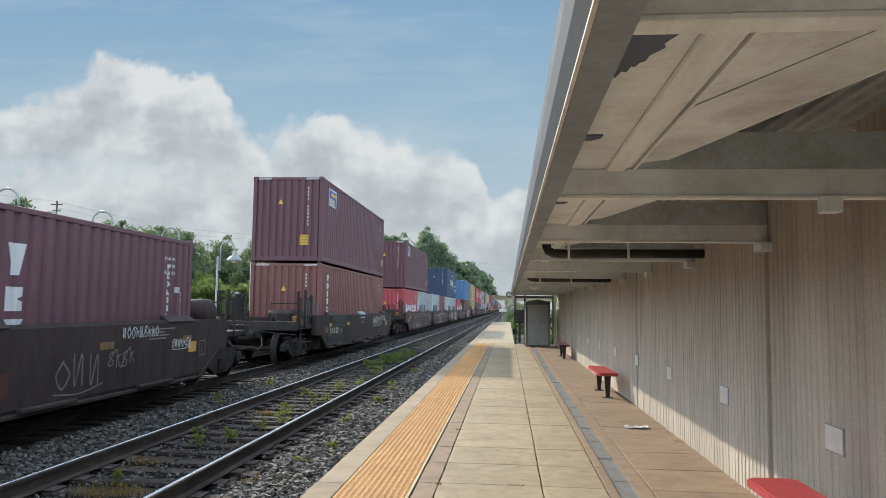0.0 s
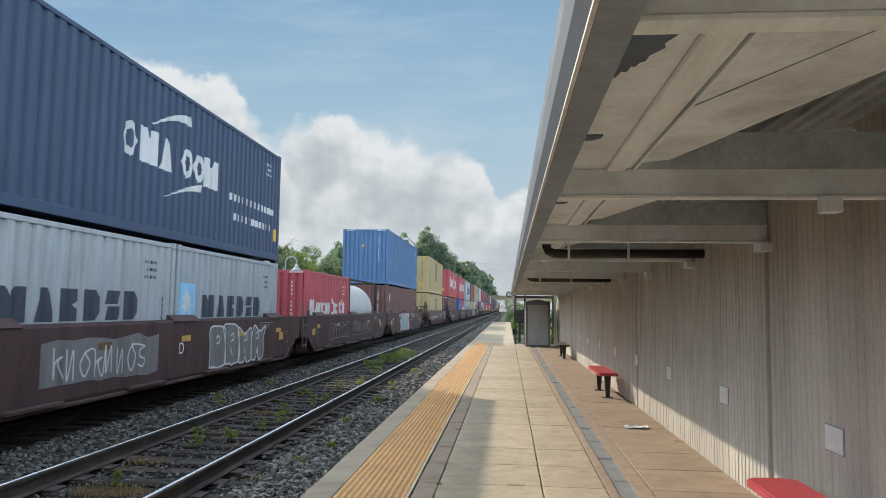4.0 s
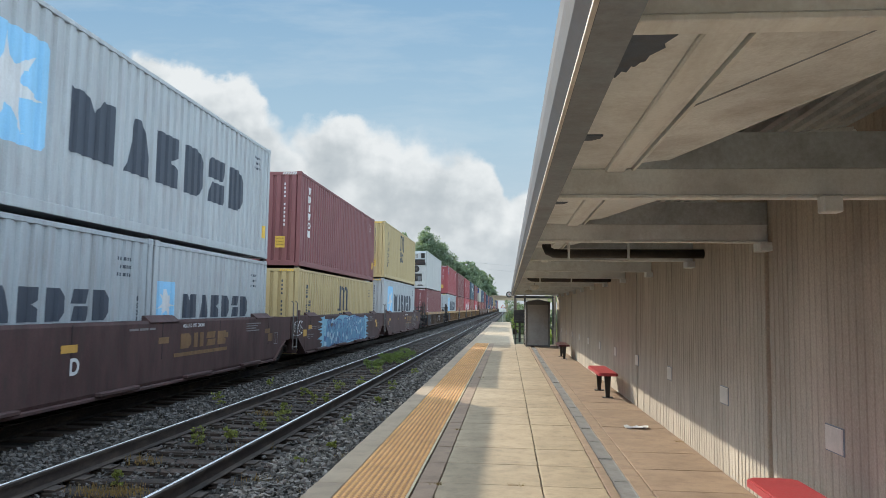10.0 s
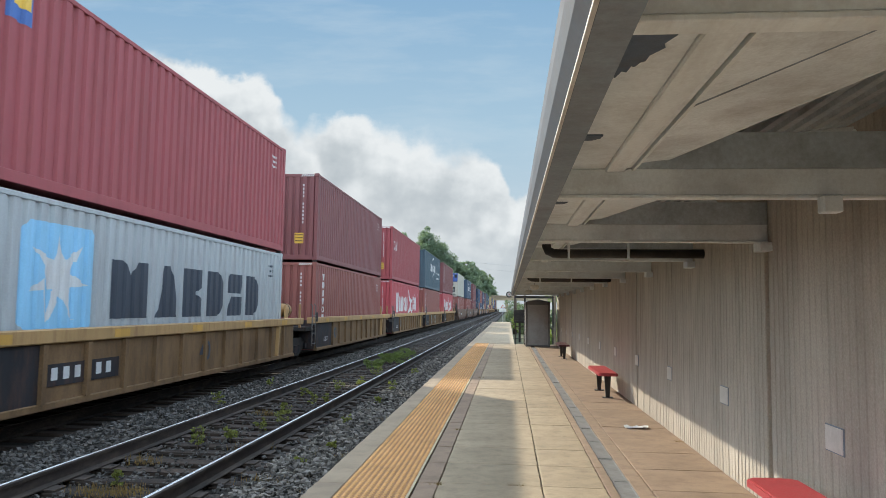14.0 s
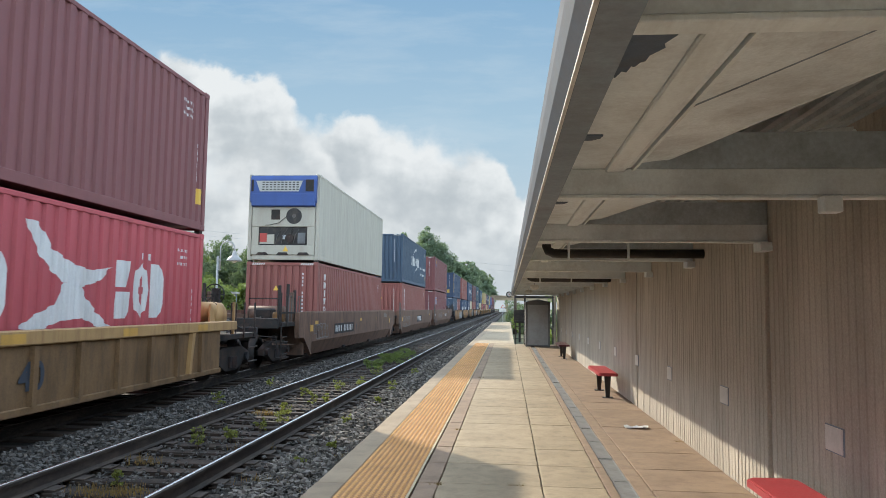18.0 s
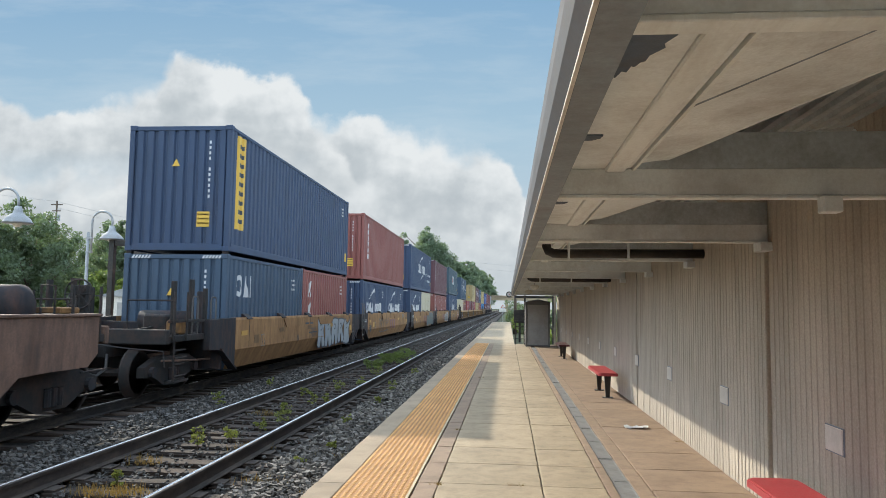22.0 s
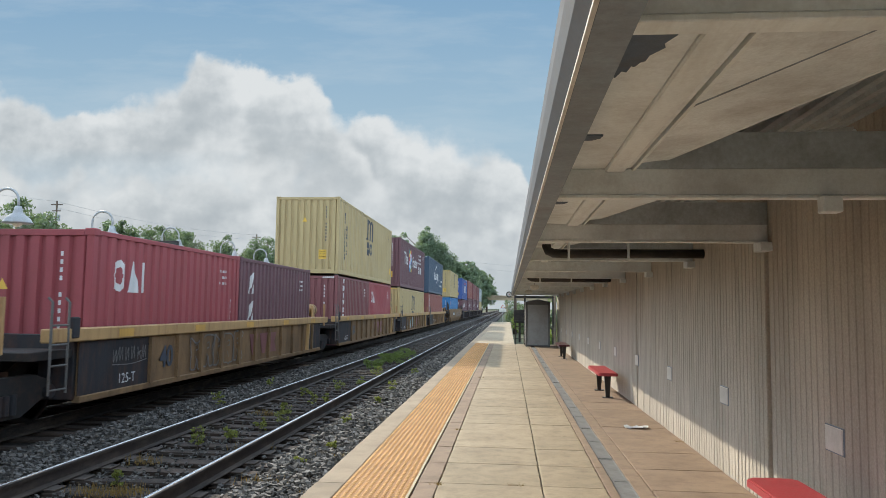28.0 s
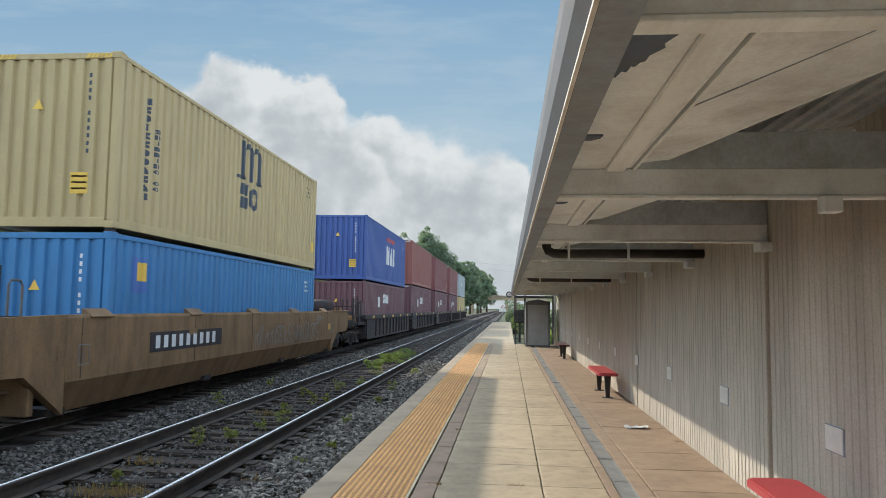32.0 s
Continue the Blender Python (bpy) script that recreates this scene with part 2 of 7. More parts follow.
# ------------------------------------------------------------------ mesh builders
class Build:
    """Collects corners and faces for one mesh."""

    def __init__(self):
        self.v, self.f = [], []

    def face(self, *pts):
        n = len(self.v)
        self.v.extend(pts)
        self.f.append(tuple(range(n, n + len(pts))))
        return self

    def box(self, x0, x1, y0, y1, z0, z1, c=0.0):
        if c <= 0:
            n = len(self.v)
            self.v += [(x, y, z) for z in (z0, z1) for y in (y0, y1) for x in (x0, x1)]
            self.f += [tuple(n + i for i in q) for q in ((0, 2, 3, 1), (4, 5, 7, 6), (0, 1, 5, 4), (2, 6, 7, 3), (0, 4, 6, 2), (1, 3, 7, 5))]
            return self
        n = len(self.v)
        idx = {}
        for ix, x in ((0, x0), (1, x1)):
            for iy, y in ((0, y0), (1, y1)):
                for iz, z in ((0, z0), (1, z1)):
                    sx, sy, sz = (c if ix == 0 else -c), (c if iy == 0 else -c), (c if iz == 0 else -c)
                    for ax, p in (("x", (x, y + sy, z + sz)), ("y", (x + sx, y, z + sz)), ("z", (x + sx, y + sy, z))):
                        idx[ix, iy, iz, ax] = len(self.v)
                        self.v.append(p)
        g = lambda a, b, d, ax: idx[a, b, d, ax]
        F = self.f
        for i in (0, 1):
            q = [g(i, 0, 0, "x"), g(i, 1, 0, "x"), g(i, 1, 1, "x"), g(i, 0, 1, "x")]
            F.append(tuple(q if i else q[::-1]))
            q = [g(0, i, 0, "y"), g(0, i, 1, "y"), g(1, i, 1, "y"), g(1, i, 0, "y")]
            F.append(tuple(q if i else q[::-1]))
            q = [g(0, 0, i, "z"), g(1, 0, i, "z"), g(1, 1, i, "z"), g(0, 1, i, "z")]
            F.append(tuple(q if i else q[::-1]))
        for a in (0, 1):
            for b in (0, 1):
                F.append((g(a, b, 0, "x"), g(a, b, 1, "x"), g(a, b, 1, "y"), g(a, b, 0, "y")))
                F.append((g(a, 0, b, "x"), g(a, 1, b, "x"), g(a, 1, b, "z"), g(a, 0, b, "z")))
                F.append((g(0, a, b, "y"), g(1, a, b, "y"), g(1, a, b, "z"), g(0, a, b, "z")))
                for d in (0, 1):
                    F.append((g(a, b, d, "x"), g(a, b, d, "y"), g(a, b, d, "z")))
        return self

    def prism(self, outline, axis, a0, a1):
        """A closed outline of 2D points swept along an axis from a0 to a1."""
        def put(p, a):
            return {"x": (a, p[0], p[1]), "y": (p[0], a, p[1]), "z": (p[0], p[1], a)}[axis]
        n, k = len(self.v), len(outline)
        self.v += [put(p, a0) for p in outline] + [put(p, a1) for p in outline]
        self.f += [(n + i, n + (i + 1) % k, n + k + (i + 1) % k, n + k + i) for i in range(k)]
        self.f += [tuple(range(n + k - 1, n - 1, -1)), tuple(range(n + k, n + 2 * k))]
        return self

    def tube(self, pts, radii, n=8, caps=True):
        pts = [Vector(p) for p in pts]
        if isinstance(radii, (int, float)):
            radii = [radii] * len(pts)
        base = len(self.v)
        for i, p in enumerate(pts):
            d = (pts[min(i + 1, len(pts) - 1)] - pts[max(i - 1, 0)]).normalized()
            u = d.cross(Vector((0, 0, 1)) if abs(d.z) < 0.9 else Vector((1, 0, 0))).normalized()
            w = d.cross(u)
            for j in range(n):
                a = 2 * math.pi * j / n
                self.v.append(tuple(p + (u * math.cos(a) + w * math.sin(a)) * radii[i]))
        for i in range(len(pts) - 1):
            for j in range(n):
                a, b = base + i * n + j, base + i * n + (j + 1) % n
                self.f.append((a, b, b + n, a + n))
        if caps:
            self.f.append(tuple(range(base + n - 1, base - 1, -1)))
            e = base + (len(pts) - 1) * n
            self.f.append(tuple(range(e, e + n)))
        return self

    def mesh(self, name, mat, smooth=False):
        me = bpy.data.meshes.new(name)
        me.from_pydata(self.v, [], self.f)
        me.materials.append(mat)
        if smooth:
            me.polygons.foreach_set("use_smooth", [True] * len(me.polygons))
        me.update()
        return me


def solid(me):
    """Outward normals for a mesh made by hand."""
    bm = bmesh.new()
    bm.from_mesh(me)
    bmesh.ops.recalc_face_normals(bm, faces=bm.faces)
    bm.to_mesh(me)
    bm.free()
    return me


def part(name, b, mat=None, parent=None, label="", smooth=False):
    """Links a build (or a finished mesh) as one mesh object under a thing or a part."""
    me = solid(b.mesh(name, mat, smooth)) if isinstance(b, Build) else b
    ob = new(name, me)
    if parent is not None:
        ob.parent = parent
    if label:
        ob["label"] = label
    return ob


def thing(name, label, category, group="", at=(0, 0, 0), turn=0.0):
    ob = new(name)
    ob.empty_display_size = 0.2
    ob.matrix_basis = pose(*at, 0, 0, turn)
    return tagged(ob, label, category, group)


def structure(name, b, mat, label, category):
    return tagged(part(name, b, mat), label, category, kind="structure")


@lru_cache(None)
def text_mesh(words, size, key):
    cu = bpy.data.curves.new("lettering", "FONT")
    cu.body, cu.size, cu.align_x, cu.align_y = words, size, "CENTER", "CENTER"
    cu.extrude, cu.offset = 0.001, size * (0.03 if 0.3 < size < 0.9 else (0.012 if size >= 0.9 else 0.0))
    tmp = new("lettering", cu)
    bpy.context.view_layer.update()
    me = bpy.data.meshes.new_from_object(tmp.evaluated_get(bpy.context.evaluated_depsgraph_get()))
    bpy.data.objects.remove(tmp)
    me.materials.clear()
    me.materials.append(paint(key))
    return me


MOVERS = []

# ------------------------------------------------------------------ ground, tracks
def ground_sheet():
    b = Build()
    xs = [-3000, -400, -60, -20, 20, 60, 400, 3000]
    ys = [-3000, -200, -30, 30, 120, 400, 3000]
    n = len(xs)
    b.v = [(x, y, GROUND_Z) for y in ys for x in xs]
    b.f = [(j * n + i, j * n + i + 1, (j + 1) * n + i + 1, (j + 1) * n + i) for j in range(len(ys) - 1) for i in range(n - 1)]
    structure("ground", b, SOIL, "flat grassy ground beside the railway", "ground")


ground_sheet()
structure("ballast_bed", Build().prism([(-12.0, GROUND_Z - 0.02), (-10.2, -0.385), (-1.72, -0.385), (-1.72, GROUND_Z - 0.02)], "y", -30, 700), BED, "dark dirty ballast bed under both tracks", "ballast")
for x0, x1 in ((-2.62, -1.72), (-6.15, -4.95)):
    structure("ballast_shoulder", Build().prism([(x0 - 0.35, -0.39), (x0, -0.325), (x1, -0.315), (x1 + (0.35 if x1 < -3 else 0), -0.39)], "y", -30, 700), BED, "heaped shoulder of crushed stone beside the rails", "ballast")
# thin dark sheet standing for the shade beneath the wagons
structure("shade_bed", Build().box(-9.2, -5.9, -30, 700, -0.383, -0.375), SHADE_BED, "black sheet for the shade on the ballast under the train", "ballast")


def rail(x, side, head):
    b = Build()
    z = RAIL_Z
    prof = [(-0.066, z - 0.17), (0.066, z - 0.17), (0.066, z - 0.158), (0.012, z - 0.14), (0.010, z - 0.045), (0.034, z - 0.035), (0.034, z - 0.008), (0.026, z - 0.001), (-0.026, z - 0.001), (-0.034, z - 0.008), (-0.034, z - 0.035), (-0.010, z - 0.045), (-0.012, z - 0.14), (-0.066, z - 0.158)]
    b.prism([(x + p, q) for p, q in prof], "y", -30, 700)
    ob = structure("rail", b, side, "long rusty steel rail with a polished head", "rail")
    crown = [(x - 0.030, z - 0.008)] + [(x - 0.010 + 0.019 * math.cos(q), z - 0.004 + 0.0065 * math.sin(q)) for q in (3.0, 2.6, 2.2, 1.8, 1.4, 1.0, 0.6, 0.2)] + [(x + 0.010, z - 0.008)]
    part("rail_head", Build().prism(crown, "y", -30, 700), head, ob, "shiny worn top of the rail", True)
    return ob


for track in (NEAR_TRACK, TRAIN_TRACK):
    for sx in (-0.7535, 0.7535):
        # the train's own track takes the rails with shade in their colour
        rail(track + sx, *((RAIL_SIDE, RAIL_HEAD) if track == NEAR_TRACK else (RAIL_SHADED, RAIL_HEAD_SHADED)))
rng = random.Random(5)
tie_shapes = []
for k in range(5):
    b = Build().box(-1.3, 1.3, -0.105, 0.105, -0.18, 0.0, 0.014)
    b.v = [(x + rng.uniform(-0.03, 0.03), y + rng.uniform(-0.014, 0.014), z + rng.uniform(-0.014, 0.004)) for x, y, z in b.v]
    tie_shapes.append(solid(b.mesh("tie", TIE_WOOD)))
plate_mesh = solid(Build().box(-0.18, 0.18, -0.10, 0.10, 0.0, 0.018, 0.004).mesh("tie_plate", RAIL_SIDE))
for name, track, first, count in (("near_track", NEAR_TRACK, -3.12, 168), ("far_track", TRAIN_TRACK, -3.12, 86)):
    bed = tagged(new(name), "row of weathered timber ties under the rails", "railway track", kind="structure")
    for i in range(count):
        ob = part("tie", tie_shapes[i % 5], None, bed)
        ob.matrix_basis = pose(track + rng.uniform(-0.05, 0.05), first + i * 0.51 + rng.uniform(-0.04, 0.04), RAIL_Z - 0.19 - 0.012 * rng.random(), 0, rng.uniform(-0.3, 0.3), rng.uniform(-1.8, 1.8))
        if i < 40 and name == "near_track":
            for sx in (-0.7535, 0.7535):
                p = part("tie_plate", plate_mesh, None, ob)
                p.matrix_basis = pose(sx - ob.location.x + track, 0, 0.002)
    b = Build()
    for i in range(count, 1100):
        b.box(track - 1.3, track + 1.3, first + i * 0.51 - 0.11, first + i * 0.51 + 0.11, RAIL_Z - 0.37, RAIL_Z - 0.19)
    tagged(part("far_ties", b, TIE_WOOD, bed), kind="stuff")


def stones():
    """Crushed stone over the bed: thick on the shoulders, thin and dirty between the rails."""
    g = np.random.default_rng(4)
    base = np.array([(x, y, z) for z in (-1, 1) for y in (-1, 1) for x in (-1, 1)], float)
    quads = np.array([(0, 2, 3, 1), (4, 5, 7, 6), (0, 1, 5, 4), (2, 6, 7, 3), (0, 4, 6, 2), (1, 3, 7, 5)])
    verts, faces = [], []
    # from x, to x, how many, height, size, lean of the spread
    bands = [(-2.72, -1.72, 19000, -0.30, 1.0), (-3.05, -2.6, 2600, -0.35, 0.9), (-6.1, -4.95, 17000, -0.30, 1.0), (-4.7, -3.1, 12000, -0.348, 0.72), (-5.2, -4.7, 2500, -0.35, 0.9), (-11.5, -8.9, 3000, -0.36, 1.0)]
    n0 = 0
    first = 0
    for x0, x1, count, z, size in bands:
        first = first or count * 6
        y = np.where(g.random(count) < 0.07, g.uniform(-4.0, 4.5, count), 4.0 + 96.0 * g.random(count) ** 1.9)
        x = g.uniform(x0, x1, count)
        r = g.uniform(0.015, 0.034, count) * size * (1 + np.maximum(y, 0.0) / 70.0)
        h = z + g.uniform(-0.035, 0.03, count)
        q = base[None] * g.uniform(0.45, 1.15, (count, 8, 3)) * g.uniform(0.6, 1.2, (count, 1, 3)) * np.array((1, 1, 0.62))
        tilt, spin = g.normal(0, 0.45, count)[:, None], g.uniform(0, 6.28, count)[:, None]
        qy, qz = q[:, :, 1] * np.cos(tilt) - q[:, :, 2] * np.sin(tilt), q[:, :, 1] * np.sin(tilt) + q[:, :, 2] * np.cos(tilt)
        px = (q[:, :, 0] * np.cos(spin) - qy * np.sin(spin)) * r[:, None] + x[:, None]
        py = (q[:, :, 0] * np.sin(spin) + qy * np.cos(spin)) * r[:, None] + y[:, None]
        pz = qz * r[:, None] + h[:, None]
        verts.append(np.stack([px, py, pz], axis=2).reshape(-1, 3))
        faces.append((np.arange(count)[:, None, None] * 8 + quads[None] + n0).reshape(-1, 4))
        n0 += count * 8
    verts, faces = np.concatenate(verts).tolist(), np.concatenate(faces).tolist()
    me = bpy.data.meshes.new("ballast_stones")
    me.from_pydata(verts, [], faces)
    me.materials.append(STONE)
    me.materials.append(STONE_SUNLIT)
    slot = np.zeros(len(faces), dtype=np.int32)
    # the first band, next to the platform, gets the sun-brightened stone
    slot[:first] = 1
    me.polygons.foreach_set("material_index", slot)
    tagged(new("ballast_stones", me), "loose grey crushed stone along the tracks", "gravel", kind="stuff")


stones()

# ------------------------------------------------------------------ platform
LEFT, TACT0, TACT1, RIGHT = -1.68, -1.415, -0.82, WALL_X
structure("platform", Build().prism([(LEFT + 0.01, GROUND_Z), (LEFT + 0.01, -0.028), (RIGHT, -0.028), (RIGHT, GROUND_Z)], "y", -10.7, 33.0), JOINT, "low concrete station platform", "platform")
structure("platform_end", Build().prism([(LEFT + 0.01, GROUND_Z), (LEFT + 0.01, -0.028), (0.32, -0.028), (0.32, GROUND_Z)], "y", 33.0, 84.0), JOINT, "narrow far end of the platform", "platform")
PLATFORM = bpy.data.objects["platform"]


@lru_cache(None)
def slab_mesh(name, w, d, mat, seed):
    r = random.Random(seed)
    n = max(2, int(d / 0.12))
    m = max(2, int(w / 0.12))
    g = 0.005
    out = [(g + (w - 2 * g) * i / m, g) for i in range(m)] + [(w - g, g + (d - 2 * g) * i / n) for i in range(n)]
    out += [(w - g - (w - 2 * g) * i / m, d - g) for i in range(m)] + [(g, d - g - (d - 2 * g) * i / n) for i in range(n)]
    out = [(x + r.uniform(-0.004, 0.004), y + r.uniform(-0.003, 0.003)) for x, y in out]
    cx, cy = w / 2, d / 2
    inner = [(x + (0.006 if x < cx else -0.006), y + (0.006 if y < cy else -0.006)) for x, y in out]
    b = Build()
    k = len(out)
    b.v = [(x, y, -0.03) for x, y in out] + [(x, y, -0.005) for x, y in out] + [(x, y, 0.0) for x, y in inner]
    b.f = [(i, (i + 1) % k, k + (i + 1) % k, k + i) for i in range(k)] + [(k + i, k + (i + 1) % k, 2 * k + (i + 1) % k, 2 * k + i) for i in range(k)] + [tuple(range(2 * k, 3 * k))]
    return solid(b.mesh(name, mat))


def lay(name, x0, x1, y0, y1, step, mat, crown=0.0):
    y, i = y0, 0
    while y < y1 - 0.1:
        d = min(step, y1 - y)
        ob = part(name, slab_mesh(name, round(x1 - x0, 3), round(d, 3), mat, i % 4), None, PLATFORM)
        ob.matrix_basis = pose(x0, y, rng.uniform(-0.002, 0.002), 0, crown, 0)
        y += step
        i += 1


lay("edge_slab", LEFT, TACT0, -10.63, 84.0, 8.53, CURB)
Y_FIRST, STEP = -7.975, 0.855
for x0, x1, stone in ((TACT1 + 0.03, -0.60, CONCRETE_TAN), (-0.60, 0.31, CONCRETE), (0.31, 0.86, CONCRETE), (1.25, RIGHT, CONCRETE_TAN)):
    lay("paving_slab", x0, x1, Y_FIRST, 32.4, STEP, stone)
lay("border_slab", 0.86, 0.955, Y_FIRST, 32.4, 2.565, CONCRETE_TAN)
lay("border_slab", 1.105, 1.25, Y_FIRST, 32.4, 2.565, CONCRETE_TAN)
lay("paving_slab", TACT0, 0.30, 32.4, 84.0, 3.0, CONCRETE)


def tactile():
    wide = TACT1 - TACT0
    flat = solid(Build().box(0.003, wide - 0.003, 0.003, 1.217, -0.03, 0.0).mesh("tactile_tile", TACTILE_BASE))
    b = Build()
    pitch = wide / 11
    for j in range(22):
        for i in range(11):
            cx, cy = (i + 0.5) * pitch, 0.0277 + j * 0.0554
            k = len(b.v)
            for ring, z in ((0.0195, 0.0), (0.0135, 0.0062)):
                b.v += [(cx + ring * math.cos(q * math.pi / 3), cy + ring * math.sin(q * math.pi / 3), z) for q in range(6)]
            b.f += [(k + q, k + (q + 1) % 6, k + 6 + (q + 1) % 6, k + 6 + q) for q in range(6)] + [tuple(range(k + 6, k + 12))]
    domes = b.mesh("domes", TACTILE)
    for i in range(33):
        y = -7.78 + i * 1.22
        ob = part("tactile_tile", flat, None, PLATFORM, "yellow tactile warning tile with small domes")
        ob.matrix_basis = pose(TACT0, y, 0.001)
        tagged(part("domes", domes, None, ob), kind="stuff")
    part("edge_line", Build().box(TACT1 - 0.004, TACT1 + 0.018, -7.8, 32.4, -0.02, 0.002), LINE_PALE, PLATFORM, "pale line along the tactile strip")


tactile()


def drain():
    ob = tagged(new("drain_channel"), "narrow grey drainage channel with metal covers", "drain", kind="structure")
    part("channel", Build().box(0.957, 1.103, -7.95, 30.0, -0.06, -0.022), BLACK_METAL, ob)
    shape = Build()
    shape.box(0.0, 0.012, 0.004, 0.986, -0.02, 0.0)
    shape.box(0.134, 0.146, 0.004, 0.986, -0.02, 0.0)
    shape.box(0.012, 0.134, 0.004, 0.02, -0.02, -0.001)
    shape.box(0.012, 0.134, 0.97, 0.986, -0.02, -0.001)
    shape.box(0.012, 0.134, 0.02, 0.97, -0.018, -0.006)
    me = solid(shape.mesh("drain_cover", GRATE))
    for i in range(38):
        c = part("drain_cover", me, None, ob)
        c.matrix_basis = pose(0.957 + rng.uniform(-0.004, 0.004), -7.95 + i * 0.99, rng.uniform(-0.008, 0.001), rng.uniform(-0.3, 0.3), 0, rng.uniform(-0.6, 0.6))


drain()

# ------------------------------------------------------------------ wall and canopy
CAN_Y0, CAN_Y1 = -1.9, 31.5
SOFFIT = 2.30


def ribbed_wall():
    pitch = 0.0975
    y, line = -6.0, []
    while y < 31.6:
        if abs((y - 6.07 + 3.05) % 6.1 - 3.05) < 0.055:
            line += [(WALL_X + 0.034, y), (WALL_X + 0.034, y + pitch)]
        else:
            j, w = rng.uniform(-0.002, 0.002), rng.uniform(0.007, 0.014)
            line += [(WALL_X + 0.006, y), (WALL_X + j, y + 0.007), (WALL_X + j, y + pitch - w - 0.006), (WALL_X + 0.006, y + pitch - w)]
        y += pitch
    b = Build().prism(line + [(WALL_X + 0.35, 31.6), (WALL_X + 0.35, -6.0)], "z", -0.3, 3.4)
    structure("wall_east", b, WALL_CONC, "long grey concrete wall with vertical ribs", "wall")


ribbed_wall()
plate_me = solid(Build().box(WALL_X - 0.012, WALL_X + 0.004, -0.125, 0.125, -0.08, 0.08, 0.004).mesh("cover", WALL_PLATE))
# slightly larger dark box behind the plate, drawn as its shadow gap
frame_me = solid(Build().box(WALL_X - 0.006, WALL_X + 0.004, -0.133, 0.133, -0.088, 0.088, 0.002).mesh("surround", EDGE_BOARD))
for i in range(13):
    ob = thing("wall_plate", "small square off-white cover plate on the concrete wall", "wall plate", "plates on the wall", (0, 0.16 + 2.4 * i, 0.74))
    part("cover", plate_me, None, ob)
    part("surround", frame_me, None, ob, "dark rim painted for the shadow gap round the plate")


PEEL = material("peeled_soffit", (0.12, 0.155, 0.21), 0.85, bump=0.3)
CREAM = material("cream_batten_paint", (0.80, 0.84, 0.845), 0.7, 0.0, (60, 0.05), (1.4, 0.10), (0.30, 0.27, 0.25), 0.3, stretch=(3.0, 0.6, 1.0), bump=0.08)


